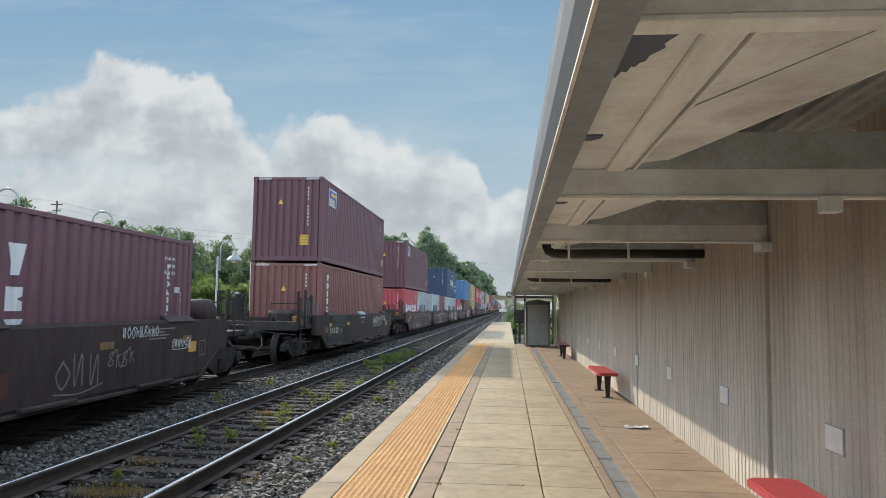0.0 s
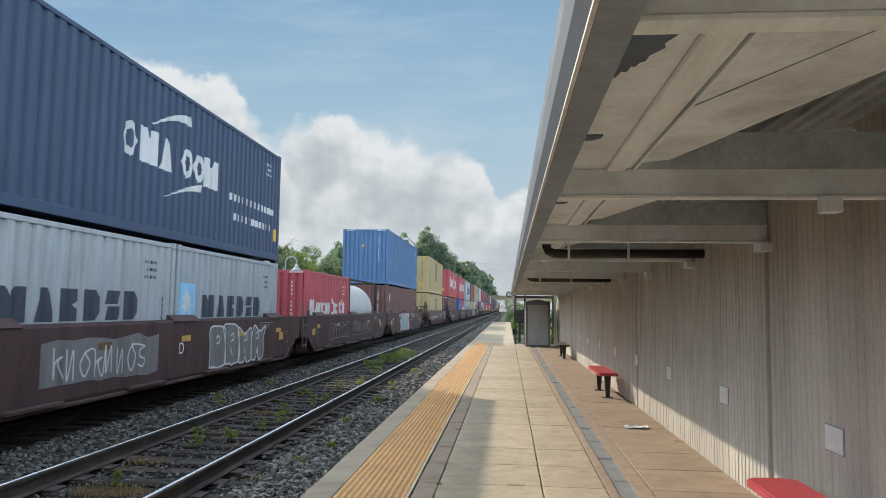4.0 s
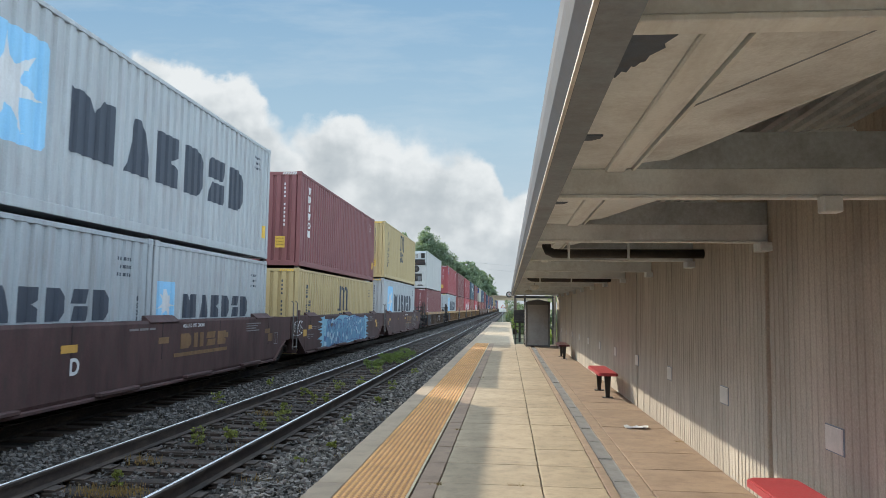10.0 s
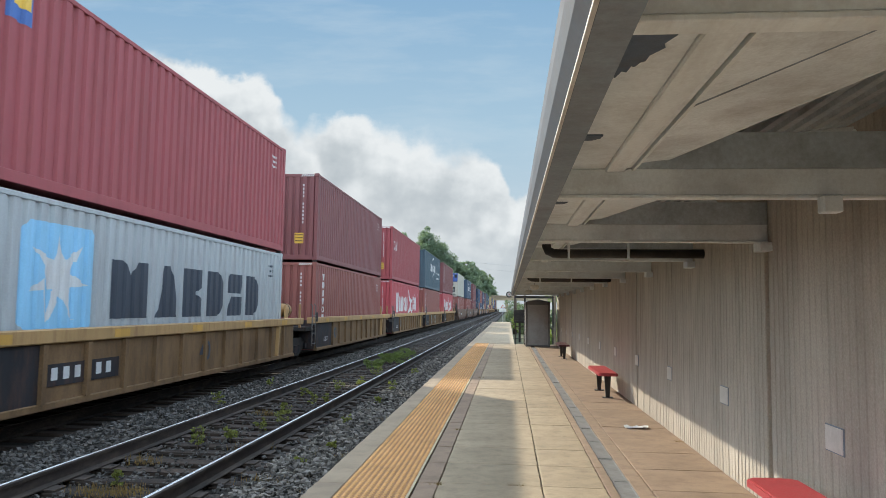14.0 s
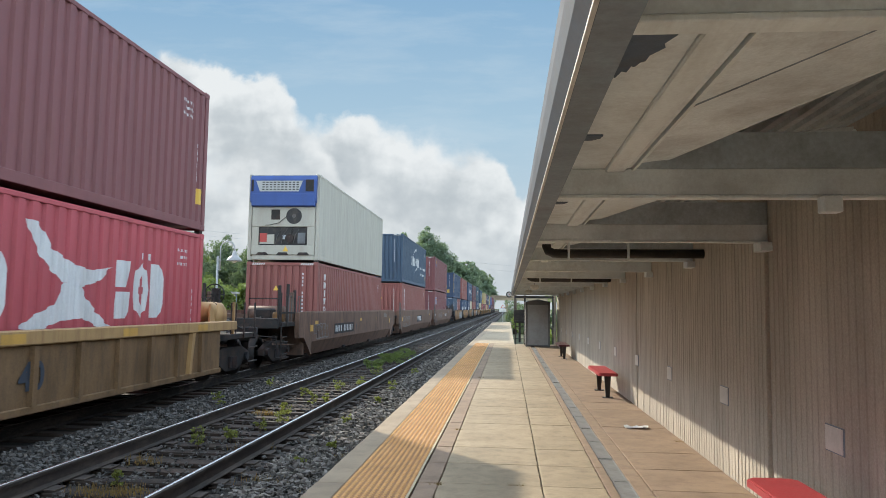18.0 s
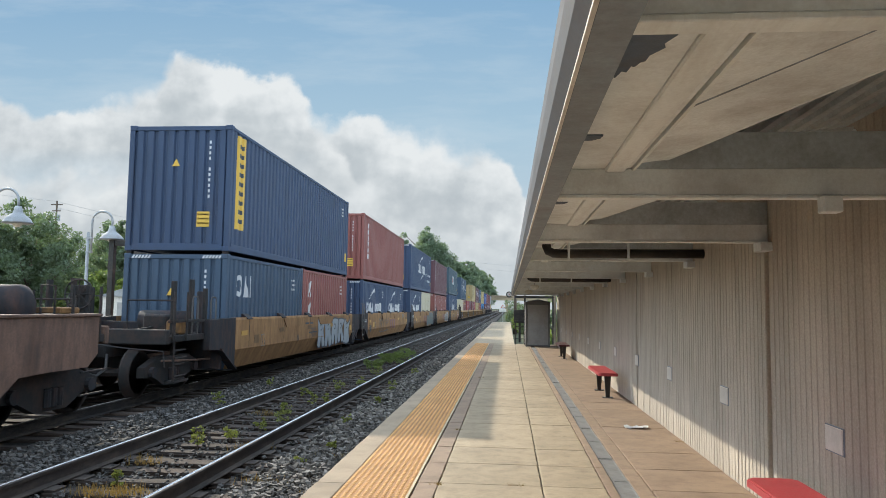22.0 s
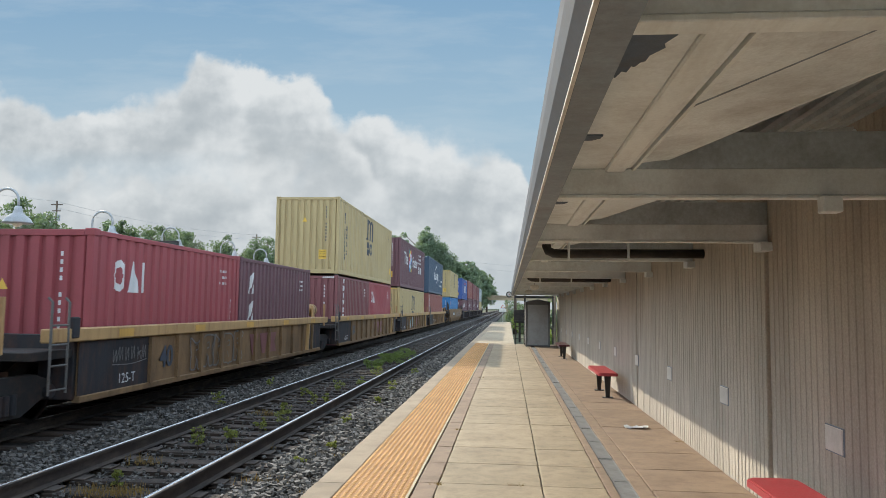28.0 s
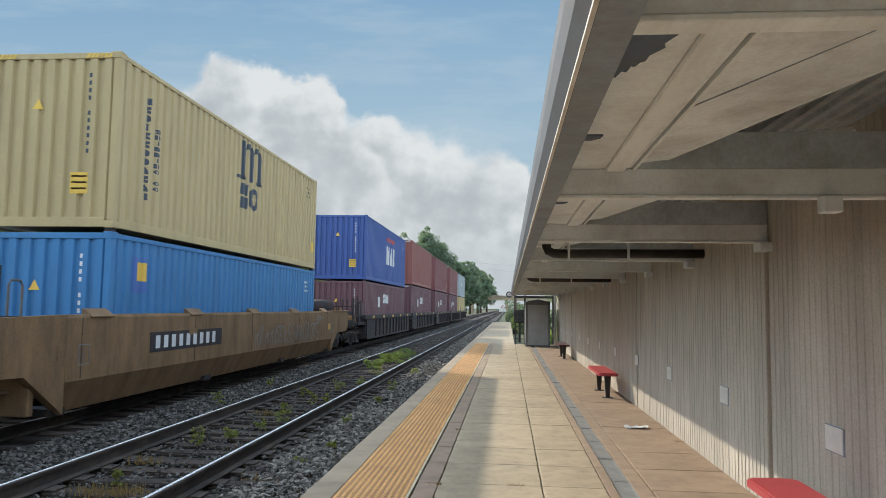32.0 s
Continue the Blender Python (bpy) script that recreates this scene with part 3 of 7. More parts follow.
def canopy():
    ob = tagged(new("canopy"), "low beige platform canopy with cross beams and a grey fascia", "canopy", kind="structure")
    part("deck", Build().box(0.28, WALL_X + 0.35, CAN_Y0, CAN_Y1, 2.86, 2.96), CANOPY_DECK, ob)
    part("fascia", Build().prism([(0.146, 2.098), (0.122, 2.13), (0.112, 2.18), (0.112, 2.235), (0.122, 2.262), (0.15, 2.275), (0.16, 2.275), (0.16, 2.098)], "y", CAN_Y0, CAN_Y1), FASCIA, ob, "dark grey rounded fascia")
    part("fascia_trim", Build().box(0.146, 0.156, CAN_Y0, CAN_Y1, 2.089, 2.0975), PLATE_WHITE, ob, "thin pale trim under the fascia")
    part("edge_board", Build().prism([(0.16, 2.10), (0.245, 2.10), (0.245, 2.29), (0.34, 2.86), (0.28, 2.86), (0.16, 2.29)], "y", CAN_Y0, CAN_Y1), EDGE_BOARD, ob)
    part("outer_soffit", Build().box(0.245, 0.485, CAN_Y0, CAN_Y1, 2.262, 2.30), CANOPY_PAINT, ob, "flat beige soffit strip with peeling paint")
    part("soffit_batten", Build().box(0.485, 0.585, CAN_Y0, CAN_Y1, 2.246, 2.30, 0.006), CREAM, ob, "broad cream-painted batten")
    part("inner_strip", Build().box(0.585, 0.612, CAN_Y0, CAN_Y1, 2.264, 2.30), CANOPY_PAINT, ob)
    part("angle_trim", Build().box(0.619, 0.632, CAN_Y0, CAN_Y1, 2.252, 2.36), CREAM, ob)
    line = []
    n = 12
    for i in range(n):
        x = 0.632 + i * (WALL_X - 0.632) / n
        st = (WALL_X - 0.632) / n
        z = 2.50 + i * 0.018
        line += [(x, z), (x + st * 0.45, z + 0.006), (x + st * 0.55, z + 0.045), (x + st * 0.9, z + 0.05)]
    line += [(WALL_X, 2.50 + n * 0.018)]
    part("roof_decking", Build().prism(line + [(WALL_X, 2.84), (0.632, 2.84)], "y", CAN_Y0, CAN_Y1), GALV_OLD, ob, "dark ribbed metal decking under the roof")
    for k, y in enumerate([-1.0, 1.40, 3.67] + [6.08 + 2.41 * i for i in range(11)]):
        b = Build().box(0.24, WALL_X, y + 0.012, y + 0.058, 2.128, 2.262, 0.004)
        beam = part("beam", b, CANOPY_PAINT, ob)
        part("flange", Build().box(0.24, WALL_X, y + 0.005, y + 0.075, 2.112, 2.128, 0.003), CREAM, beam)
        part("web_plate", Build().box(0.634, WALL_X, y + 0.012, y + 0.030, 2.262, 2.445), GALV_OLD, beam)
        part("end_bracket", Build().box(WALL_X - 0.09, WALL_X + 0.001, y - 0.09, y + 0.09, 2.04, 2.112, 0.004), CANOPY_PAINT, beam)
        # folded panel over the bay beyond this beam
        pan = Build()
        q = [(0.632, y + 0.03, 2.33), (1.70, y + 0.03, 2.44), (0.745, y + 2.38, 2.30), (0.632, y + 2.38, 2.285)]
        for dz in (0.0, 0.035):
            pan.v += [(a, c, d + dz) for a, c, d in q]
        pan.f += [(0, 1, 2, 3), (4, 5, 6, 7)] + [(i, (i + 1) % 4, 4 + (i + 1) % 4, 4 + i) for i in range(4)]
        part("folded_panel", pan, CANOPY_DECK, beam, "beige folded roof panel")
        lip = Build().tube([(1.705, y + 0.03, 2.45), (0.75, y + 2.38, 2.31)], 0.014, 6)
        part("panel_edge", lip, CANOPY_PAINT, beam)
        part("seam", Build().tube([(0.66, y + 1.35, 2.309), (1.45, y + 0.05, 2.418)], 0.005, 4), EDGE_BOARD, beam)
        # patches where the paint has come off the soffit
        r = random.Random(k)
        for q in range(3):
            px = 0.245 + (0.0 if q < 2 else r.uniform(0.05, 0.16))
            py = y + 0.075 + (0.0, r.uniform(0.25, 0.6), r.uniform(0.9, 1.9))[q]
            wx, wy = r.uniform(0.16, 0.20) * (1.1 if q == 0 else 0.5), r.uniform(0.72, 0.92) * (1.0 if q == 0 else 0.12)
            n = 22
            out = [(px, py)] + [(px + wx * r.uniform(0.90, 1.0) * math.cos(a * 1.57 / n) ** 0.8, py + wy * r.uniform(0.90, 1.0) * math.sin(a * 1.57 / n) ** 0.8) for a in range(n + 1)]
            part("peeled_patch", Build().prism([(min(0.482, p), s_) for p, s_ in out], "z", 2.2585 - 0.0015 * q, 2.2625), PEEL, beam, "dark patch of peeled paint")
    for y, x in ((3.65, 1.54),):
        part("conduit_box", Build().box(x - 0.045, x + 0.045, y - 0.08, y + 0.0, 2.03, 2.112, 0.006), CANOPY_PAINT, ob)


canopy()


def drain_pipe(y):
    ob = thing("drain_pipe", "black drain pipe hung under the canopy beams", "pipe", "pipes under the canopy", (0, y, 0))
    pts = [(0.42, 0, 2.40), (0.42, 0, 2.24), (0.44, 0, 2.19), (0.50, 0, 2.165), (0.58, 0, 2.16), (1.2, 0, 2.165), (WALL_X + 0.02, 0, 2.17)]
    part("pipe", Build().tube(pts, 0.05, 12), BLACK_METAL, ob, "", True)
    for x in (0.66, 1.3):
        part("hanger", Build().box(x - 0.012, x + 0.012, -0.056, 0.056, 2.10, 2.42, 0.002), CANOPY_PAINT, ob)


drain_pipe(8.05)
drain_pipe(15.2)


def ceiling_lamp(y):
    ob = thing("ceiling_lamp", "small round lamp hung under the canopy", "lamp", "lamps under the canopy", (0.62, y, 0))
    part("stem", Build().tube([(0, 0, 2.30), (0, 0, 2.12)], 0.012, 6), GALV, ob)
    part("globe", Build().tube([(0, 0, 2.12), (0, 0, 2.09), (0, 0, 2.04), (0, 0, 2.0)], [0.06, 0.11, 0.11, 0.05], 14), PLATE_WHITE, ob, "", True)


ceiling_lamp(17.2)
ceiling_lamp(22.0)

# ------------------------------------------------------------------ sky backdrop with drifting clouds
def math_node(nt, op, a, b=None, clamp=False):
    n = nt.nodes.new("ShaderNodeMath")
    n.operation, n.use_clamp = op, clamp
    for sock, v in ((n.inputs[0], a), (n.inputs[1], b)):
        if v is None:
            continue
        if isinstance(v, (int, float)):
            sock.default_value = v
        else:
            nt.links.new(v, sock)
    return n.outputs[0]


SKY_FAR = 2500.0
SKY_GLOW = 0.52


# outline of each cloud's top: place from west to east, height
BANK = [(0.0457, 0.2046), (0.1558, 0.1914), (0.2343, 0.2014), (0.3085, 0.2177), (0.3391, 0.2217), (0.3608, 0.2335), (0.3801, 0.263), (0.3995, 0.2862), (0.4151, 0.2785), (0.4352, 0.2596), (0.4574, 0.2409), (0.4883, 0.2336), (0.5147, 0.2183), (0.5289, 0.1946), (0.537, 0.1574), (0.5457, 0.1577), (0.5566, 0.173), (0.5763, 0.1704), (0.6812, 0.1651)]
TOWER = [(-0.0335, 0.2993), (0.0411, 0.3093), (0.0679, 0.3019), (0.1037, 0.2907), (0.1247, 0.2613), (0.1527, 0.2798), (0.1874, 0.2953), (0.2134, 0.3122), (0.2238, 0.3369), (0.2313, 0.3535), (0.2455, 0.3506), (0.2613, 0.3412), (0.2767, 0.3457), (0.2902, 0.3387), (0.3037, 0.3292), (0.3172, 0.3165), (0.3287, 0.2965), (0.3426, 0.2645), (0.3612, 0.2127), (0.3939, 0.0945)]


def cloud_layer(nt, tc, u, v, outline, seed):
    """How much cloud covers each point under an outline, and the cloud's colour there."""
    at = math_node(nt, "ADD", math_node(nt, "MULTIPLY", u, 0.5556), 0.5)
    top = ramp(nt, at, [(p, (h + 0.2, h + 0.2, h + 0.2)) for p, h in outline])
    top = math_node(nt, "SUBTRACT", top, 0.2)

    def moved(dx, dz):
        mp = nt.nodes.new("ShaderNodeMapping")
        mp.inputs["Location"].default_value = (seed * 731.0 + dx, seed * 211.0, dz)
        nt.links.new(tc, mp.inputs[0])
        return mp.outputs[0]

    def lumps(vec):
        n = noise_of(nt, vec, 0.0062, 2, 0.45)
        m = noise_of(nt, vec, 0.0165, 3, 0.5)
        return math_node(nt, "ADD", math_node(nt, "MULTIPLY", n, 0.72), math_node(nt, "MULTIPLY", m, 0.28))

    here, there = lumps(moved(0, 0)), lumps(moved(30.0, -30.0))
    flank = math_node(nt, "SUBTRACT", there, here)
    fray = noise_of(nt, moved(0, 0), 0.013, 9, 0.58)
    soft = noise_of(nt, moved(400, 90), 0.0026, 3, 0.5)
    edge = math_node(nt, "ADD", math_node(nt, "MULTIPLY", math_node(nt, "SUBTRACT", here, 0.5), 0.085), math_node(nt, "MULTIPLY", math_node(nt, "SUBTRACT", fray, 0.5), 0.042))
    depth = math_node(nt, "SUBTRACT", math_node(nt, "ADD", top, edge), v)
    crisp = ramp(nt, soft, [(0.38, (0.16, 0.16, 0.16)), (0.58, (0.66, 0.66, 0.66))])
    cover = ramp(nt, math_node(nt, "MULTIPLY", depth, math_node(nt, "MULTIPLY", crisp, 100.0), True), [(0.0, (0, 0, 0)), (0.3, (0.24, 0.24, 0.24)), (0.7, (0.78, 0.78, 0.78)), (1.0, (0.97, 0.97, 0.97))])
    patch = noise_of(nt, moved(90, 40), 0.0030, 4, 0.5, (1.0, 1.0, 1.8))
    under = ramp(nt, math_node(nt, "MULTIPLY", depth, 4.0, True), [(0.0, (0.0,) * 3), (0.10, (0.10,) * 3), (0.30, (0.50,) * 3), (0.48, (0.56,) * 3), (0.72, (0.36,) * 3), (1.0, (0.30,) * 3)])
    body = math_node(nt, "ADD", under, math_node(nt, "MULTIPLY", math_node(nt, "SUBTRACT", patch, 0.5), 1.5))
    body = math_node(nt, "ADD", body, math_node(nt, "MULTIPLY", flank, 1.5))
    body = math_node(nt, "ADD", body, math_node(nt, "MULTIPLY", math_node(nt, "SUBTRACT", fray, 0.5), 0.35), True)
    cloud = ramp(nt, body, [(0.0, (0.82, 0.83, 0.83)), (0.25, (0.715, 0.735, 0.745)), (0.55, (0.575, 0.605, 0.625)), (1.0, (0.44, 0.48, 0.51))])
    return cover, cloud


def cloud_material(name, outline, seed, whole):
    """The whole sky with its bank of cloud, or one nearer cloud before it."""
    m = bpy.data.materials.new(name)
    m.use_nodes = True
    nt = m.node_tree
    nt.nodes.clear()
    tc = nt.nodes.new("ShaderNodeTexCoord").outputs["Object"]
    sep = nt.nodes.new("ShaderNodeSeparateXYZ")
    nt.links.new(tc, sep.inputs[0])
    u = math_node(nt, "DIVIDE", sep.outputs[0], SKY_FAR)
    v = math_node(nt, "DIVIDE", sep.outputs[2], SKY_FAR)
    cover, col = cloud_layer(nt, tc, u, v, outline, seed)
    if whole:
        low = math_node(nt, "MULTIPLY", v, 2.0)
        blue = ramp(nt, low, [(0.0, (0.56, 0.63, 0.67)), (0.22, (0.52, 0.62, 0.69)), (0.5, (0.40, 0.555, 0.68)), (0.95, (0.235, 0.41, 0.61))])
        wisps = noise_of(nt, tc, 0.0022, 7, 0.6, (0.5, 1.0, 2.6))
        wm = ramp(nt, wisps, [(0.48, (0, 0, 0)), (0.80, (0.55, 0.55, 0.55))])
        blue = mix(nt, wm, blue, (0.62, 0.70, 0.76))
        haze = math_node(nt, "SUBTRACT", 1.0, math_node(nt, "MULTIPLY", v, 9.0), True)
        col = mix(nt, cover, blue, col)
        col = mix(nt, math_node(nt, "MULTIPLY", haze, 0.75), col, (0.58, 0.63, 0.66))
    em = nt.nodes.new("ShaderNodeEmission")
    em.inputs["Strength"].default_value = SKY_GLOW
    nt.links.new(col, em.inputs["Color"])
    out = nt.nodes.new("ShaderNodeOutputMaterial")
    if whole:
        nt.links.new(em.outputs[0], out.inputs["Surface"])
    else:
        sink = math_node(nt, "MULTIPLY", math_node(nt, "SUBTRACT", v, 0.13), 12.0, True)
        clear = nt.nodes.new("ShaderNodeBsdfTransparent")
        ms = nt.nodes.new("ShaderNodeMixShader")
        nt.links.new(math_node(nt, "MULTIPLY", cover, sink), ms.inputs[0])
        nt.links.new(clear.outputs[0], ms.inputs[1])
        nt.links.new(em.outputs[0], ms.inputs[2])
        nt.links.new(ms.outputs[0], out.inputs["Surface"])
    return m


DRIFT = []


def sky_backdrop(name, far, w0, w1, h0, h1, drift, mat, label, category):
    """A sheet of sky across the view that slides slowly to the east."""
    b = Build()
    b.face((w0 * SKY_FAR, 0, h0 * SKY_FAR), (w1 * SKY_FAR, 0, h0 * SKY_FAR), (w1 * SKY_FAR, 0, h1 * SKY_FAR), (w0 * SKY_FAR, 0, h1 * SKY_FAR))
    ob = structure(name, b, mat, label, category)
    turn = math.degrees(-YAW)
    fwd = Vector((math.sin(YAW), math.cos(YAW), 0))
    side = Vector((math.cos(YAW), -math.sin(YAW), 0))
    c = fwd * far + Vector((0, 0, EYE.z))
    m0 = pose(c.x, c.y, c.z, 0, 0, turn)
    c2 = c + side * drift * far
    ob.matrix_basis = m0
    DRIFT.append((ob, m0, pose(c2.x, c2.y, c2.z, 0, 0, turn)))


sky_backdrop("backdrop", SKY_FAR, -0.95, 0.85, -0.03, 0.50, 0.07, cloud_material("sky_and_clouds", BANK, 1, True), "pale blue sky with a drifting bank of white clouds", "sky")
sky_backdrop("cloud_backdrop", SKY_FAR - 30.0, -0.95, 0.0, 0.13, 0.45, 0.160, cloud_material("towering_cloud", TOWER, 2, False), "tall white cumulus cloud drifting before the cloud bank", "cloud")


# ------------------------------------------------------------------ trees and bushes
def leaves(g, centres, spread, count, size):
    """count leaves round each centre, as bent two-triangle blades."""
    V, F = [], []
    n0 = 0
    for c, s in zip(centres, spread):
        d = g.normal(size=(count, 3))
        d /= np.linalg.norm(d, axis=1)[:, None] + 1e-6
        p = np.array(c) + d * (s * g.random(count) ** 0.45)[:, None] * np.array((1, 1, 0.8))
        a = g.normal(size=(count, 3))
        a /= np.linalg.norm(a, axis=1)[:, None] + 1e-6
        bb = np.cross(a, g.normal(size=(count, 3)))
        bb /= np.linalg.norm(bb, axis=1)[:, None] + 1e-6
        sz = size * g.uniform(0.6, 1.3, count)[:, None]
        q = np.stack([p - a * sz, p + bb * sz * 0.5, p + a * sz, p - bb * sz * 0.5], axis=1).reshape(-1, 3)
        V.extend(map(tuple, q.tolist()))
        F.extend([(n0 + 4 * i, n0 + 4 * i + 1, n0 + 4 * i + 2, n0 + 4 * i + 3) for i in range(count)])
        n0 += 4 * count
    return V, F


def tree(x, y, height, radius, seed, mat, label, crown_low=0.25, leaf=0.28, clumps=70, per=70, group="trees"):
    g = np.random.default_rng(seed)
    ob = thing("tree", label, "tree", group, (x, y, GROUND_Z))
    b = Build()
    lean = g.uniform(-0.4, 0.4, 2)
    pts = [(0, 0, -0.1), (lean[0] * 0.3, lean[1] * 0.3, height * 0.3), (lean[0], lean[1], height * 0.62), (lean[0] * 1.3, lean[1] * 1.3, height * 0.88)]
    b.tube(pts, [height * 0.026, height * 0.019, height * 0.011, height * 0.003], 8)
    for i in range(9):
        a = g.uniform(0, 6.28)
        z0 = height * g.uniform(max(0.12, crown_low * 0.7), 0.7)
        r = radius * g.uniform(0.5, 0.9)
        z1 = min(height * 0.95, z0 + r * g.uniform(0.5, 1.0))
        b.tube([(lean[0] * 0.6, lean[1] * 0.6, z0), (r * 0.5 * math.cos(a), r * 0.5 * math.sin(a), (z0 + z1) / 2 - 0.1), (r * math.cos(a), r * math.sin(a), z1)], [height * 0.009, height * 0.006, height * 0.0015], 5)
    part("trunk", b, BARK, ob, "dark brown trunk and limbs", True)
    cs, sp = [], []
    mid, half = height * (1 + crown_low) / 2, height * (1 - crown_low) / 2
    while len(cs) < clumps:
        d = g.normal(size=3)
        d /= np.linalg.norm(d)
        k = g.random() ** 0.42
        wob = 0.88 + 0.10 * math.sin(3 * math.atan2(d[1], d[0]) + seed) + 0.09 * math.sin(5 * d[2] + seed * 2)
        taper = 1.0 - 0.25 * max(0.0, d[2])
        cs.append((d[0] * radius * k * wob * taper, d[1] * radius * k * wob * taper, mid + d[2] * half * k * wob))
        sp.append(radius * g.uniform(0.09, 0.22))
    v, f = leaves(g, cs, sp, per, leaf)
    c = Build()
    c.v, c.f = v, f
    part("crown", c.mesh("crown", mat), None, ob, "uneven leafy crown")
    return ob


def bush(x, y, z, r, h, seed, mat, label, count=220, leaf=0.05, name="bush", category="bush", group="bushes"):
    g = np.random.default_rng(seed)
    ob = thing(name, label, category, group, (x, y, z))
    cs = [(g.uniform(-r, r) * 0.7, g.uniform(-r, r) * 0.7, h * g.uniform(0.12, 0.9)) for _ in range(14)]
    v, f = leaves(g, cs, [min(r, h) * 0.32] * 14, count // 14, leaf)
    b = Build()
    for i in range(6):
        a = g.uniform(0, 6.28)
        b.tube([(0, 0, -0.06), (r * 0.5 * math.cos(a), r * 0.5 * math.sin(a), h * g.uniform(0.5, 0.9))], [leaf * 0.18, leaf * 0.06], 5)
    part("stems", b, BARK, ob)
    c = Build()
    c.v, c.f = v, f
    part("leaves", c.mesh("leaves", mat), None, ob)
    return ob


DARK_TREE = "tall dark green leafy tree beyond the tracks"
for x, y, h, r, seed in ((-12.9, 118, 15.2, 4.6, 1), (-18.2, 116, 14.4, 3.9, 2), (-11.8, 150, 13.0, 4.6, 3), (-27, 128, 14.6, 4.8, 12), (-33, 140, 15.0, 4.8, 13)):
    tree(x, y, h, r, seed, LEAF_HAZED, DARK_TREE, 0.20, 0.17, 420, 110)
for x, y, h, r, seed in ((-13.0, 215, 16.5, 5.4, 4), (-13.0, 250, 18.0, 5.5, 5), (-12.0, 290, 19.0, 6.0, 6), (-12.5, 335, 20.0, 6.2, 7), (-11.0, 380, 20.0, 6.0, 14)):
    tree(x, y, h, r, seed, LEAF_HAZED, "green tree in the row along the line", 0.10, 0.30, 260, 80)
for x, y, h, r, seed, m in ((-26.5, 38, 7.6, 3.3, 8, LEAF), (-30.5, 40, 7.2, 3.0, 9, LEAF), (-23.8, 47, 5.0, 2.7, 10, LEAF_LIGHT), (-26.6, 44, 4.2, 2.3, 11, LEAF_LIGHT), (-19.5, 46, 3.9, 2.2, 17, LEAF_LIGHT),
                            (-29.0, 60, 9.4, 4.0, 15, LEAF), (-22.5, 66, 9.2, 3.8, 16, LEAF), (-26.0, 92, 10.2, 4.2, 18, LEAF), (-34, 52, 8.5, 3.6, 19, LEAF), (-38.0, 44, 8.4, 4.0, 20, LEAF), (-21.0, 84, 6.6, 3.0, 22, LEAF_LIGHT)):
    tree(x, y, h, r, seed, m, "leafy green tree behind the far platform" if m is LEAF else "low sunlit yellow-green tree behind the far platform", 0.12, 0.095, 190, 150)
for x, y, h, r, seed in ((-34.6, 62, 9.4, 3.6, 61), (-31.0, 63, 9.3, 3.4, 62), (-32.0, 74, 8.6, 3.4, 63), (-28.3, 71, 9.0, 3.5, 64), (-25.4, 73, 8.2, 3.2, 65), (-21.4, 71, 8.6, 3.3, 66), (-18.6, 76, 7.4, 3.0, 67), (-37.5, 66, 9.8, 3.8, 68)):
    tree(x, y, h, r, seed, LEAF if seed % 3 else LEAF_LIGHT, "leafy green tree in the belt behind the far platform", 0.06, 0.13, 220, 90)
for x, y, h, r, seed in ((-24.6, 56, 4.6, 2.6, 71), (-20.8, 57, 4.4, 2.4, 72), (-28.6, 55, 4.8, 2.6, 73), (-17.6, 60, 4.0, 2.2, 74), (-33.0, 54, 5.0, 2.6, 75)):
    tree(x, y, h, r, seed, LEAF_LIGHT, "low sunlit yellow-green tree behind the far platform", 0.04, 0.12, 150, 90)
for x, y, r, h, seed in ((1.7, 52, 1.1, 1.7, 31), (1.4, 62, 1.2, 1.9, 32), (2.9, 47, 1.4, 2.2, 33), (3.6, 40, 1.4, 2.3, 34), (2.0, 75, 1.6, 2.6, 35), (4.8, 58, 2.4, 3.6, 36), (1.2, 96, 1.6, 2.4, 37), (2.1, 36.5, 0.6, 1.1, 38), (0.9, 120, 2.0, 3.6, 39)):
    bush(x, y, GROUND_Z, r, h, seed, LEAF if seed % 2 else LEAF_LIGHT, "green shrub beyond the platform's end", 900, 0.14)

# weeds between and beside the rails
for i, (x, y, r, h) in enumerate(((-3.6, 11.6, 0.17, 0.30), (-4.1, 9.5, 0.12, 0.32), (-3.84, 10.0, 0.11, 0.18), (-3.68, 10.75, 0.10, 0.20), (-4.0, 7.35, 0.07, 0.16), (-3.7, 13.8, 0.10, 0.30), (-3.5, 13.95, 0.09, 0.22),
                                  (-3.73, 16.0, 0.16, 0.25), (-3.47, 17.3, 0.16, 0.22), (-2.56, 16.3, 0.15, 0.25), (-2.57, 11.6, 0.09, 0.16), (-5.3, 13.1, 0.12, 0.30), (-3.9, 12.6, 0.09, 0.2), (-2.45, 8.6, 0.08, 0.10), (-2.3, 9.6, 0.08, 0.10),
                                  (-4.2, 15.0, 0.1, 0.2), (-3.6, 20.0, 0.22, 0.28), (-5.4, 16.4, 0.1, 0.24), (-2.6, 20.5, 0.12, 0.2), (-2.5, 14.0, 0.1, 0.16))):
    bush(x, y, -0.33, r, h, 50 + i, WEED, "small yellow-green weed growing in the ballast", 300, 0.017, "weed", "weed", "weeds on the track")
for i, (x, y, r, h) in enumerate(((-4.1, 22.2, 0.5, 0.30), (-3.8, 24.0, 0.6, 0.36), (-3.7, 26.0, 0.55, 0.32), (-3.9, 28.0, 0.5, 0.30), (-4.2, 25.2, 0.4, 0.28))):
    bush(x, y, -0.33, r, h, 80 + i, LEAF_LIGHT, "dense patch of green weeds between the rails", 1500, 0.024, "weed", "weed", "weeds on the track")


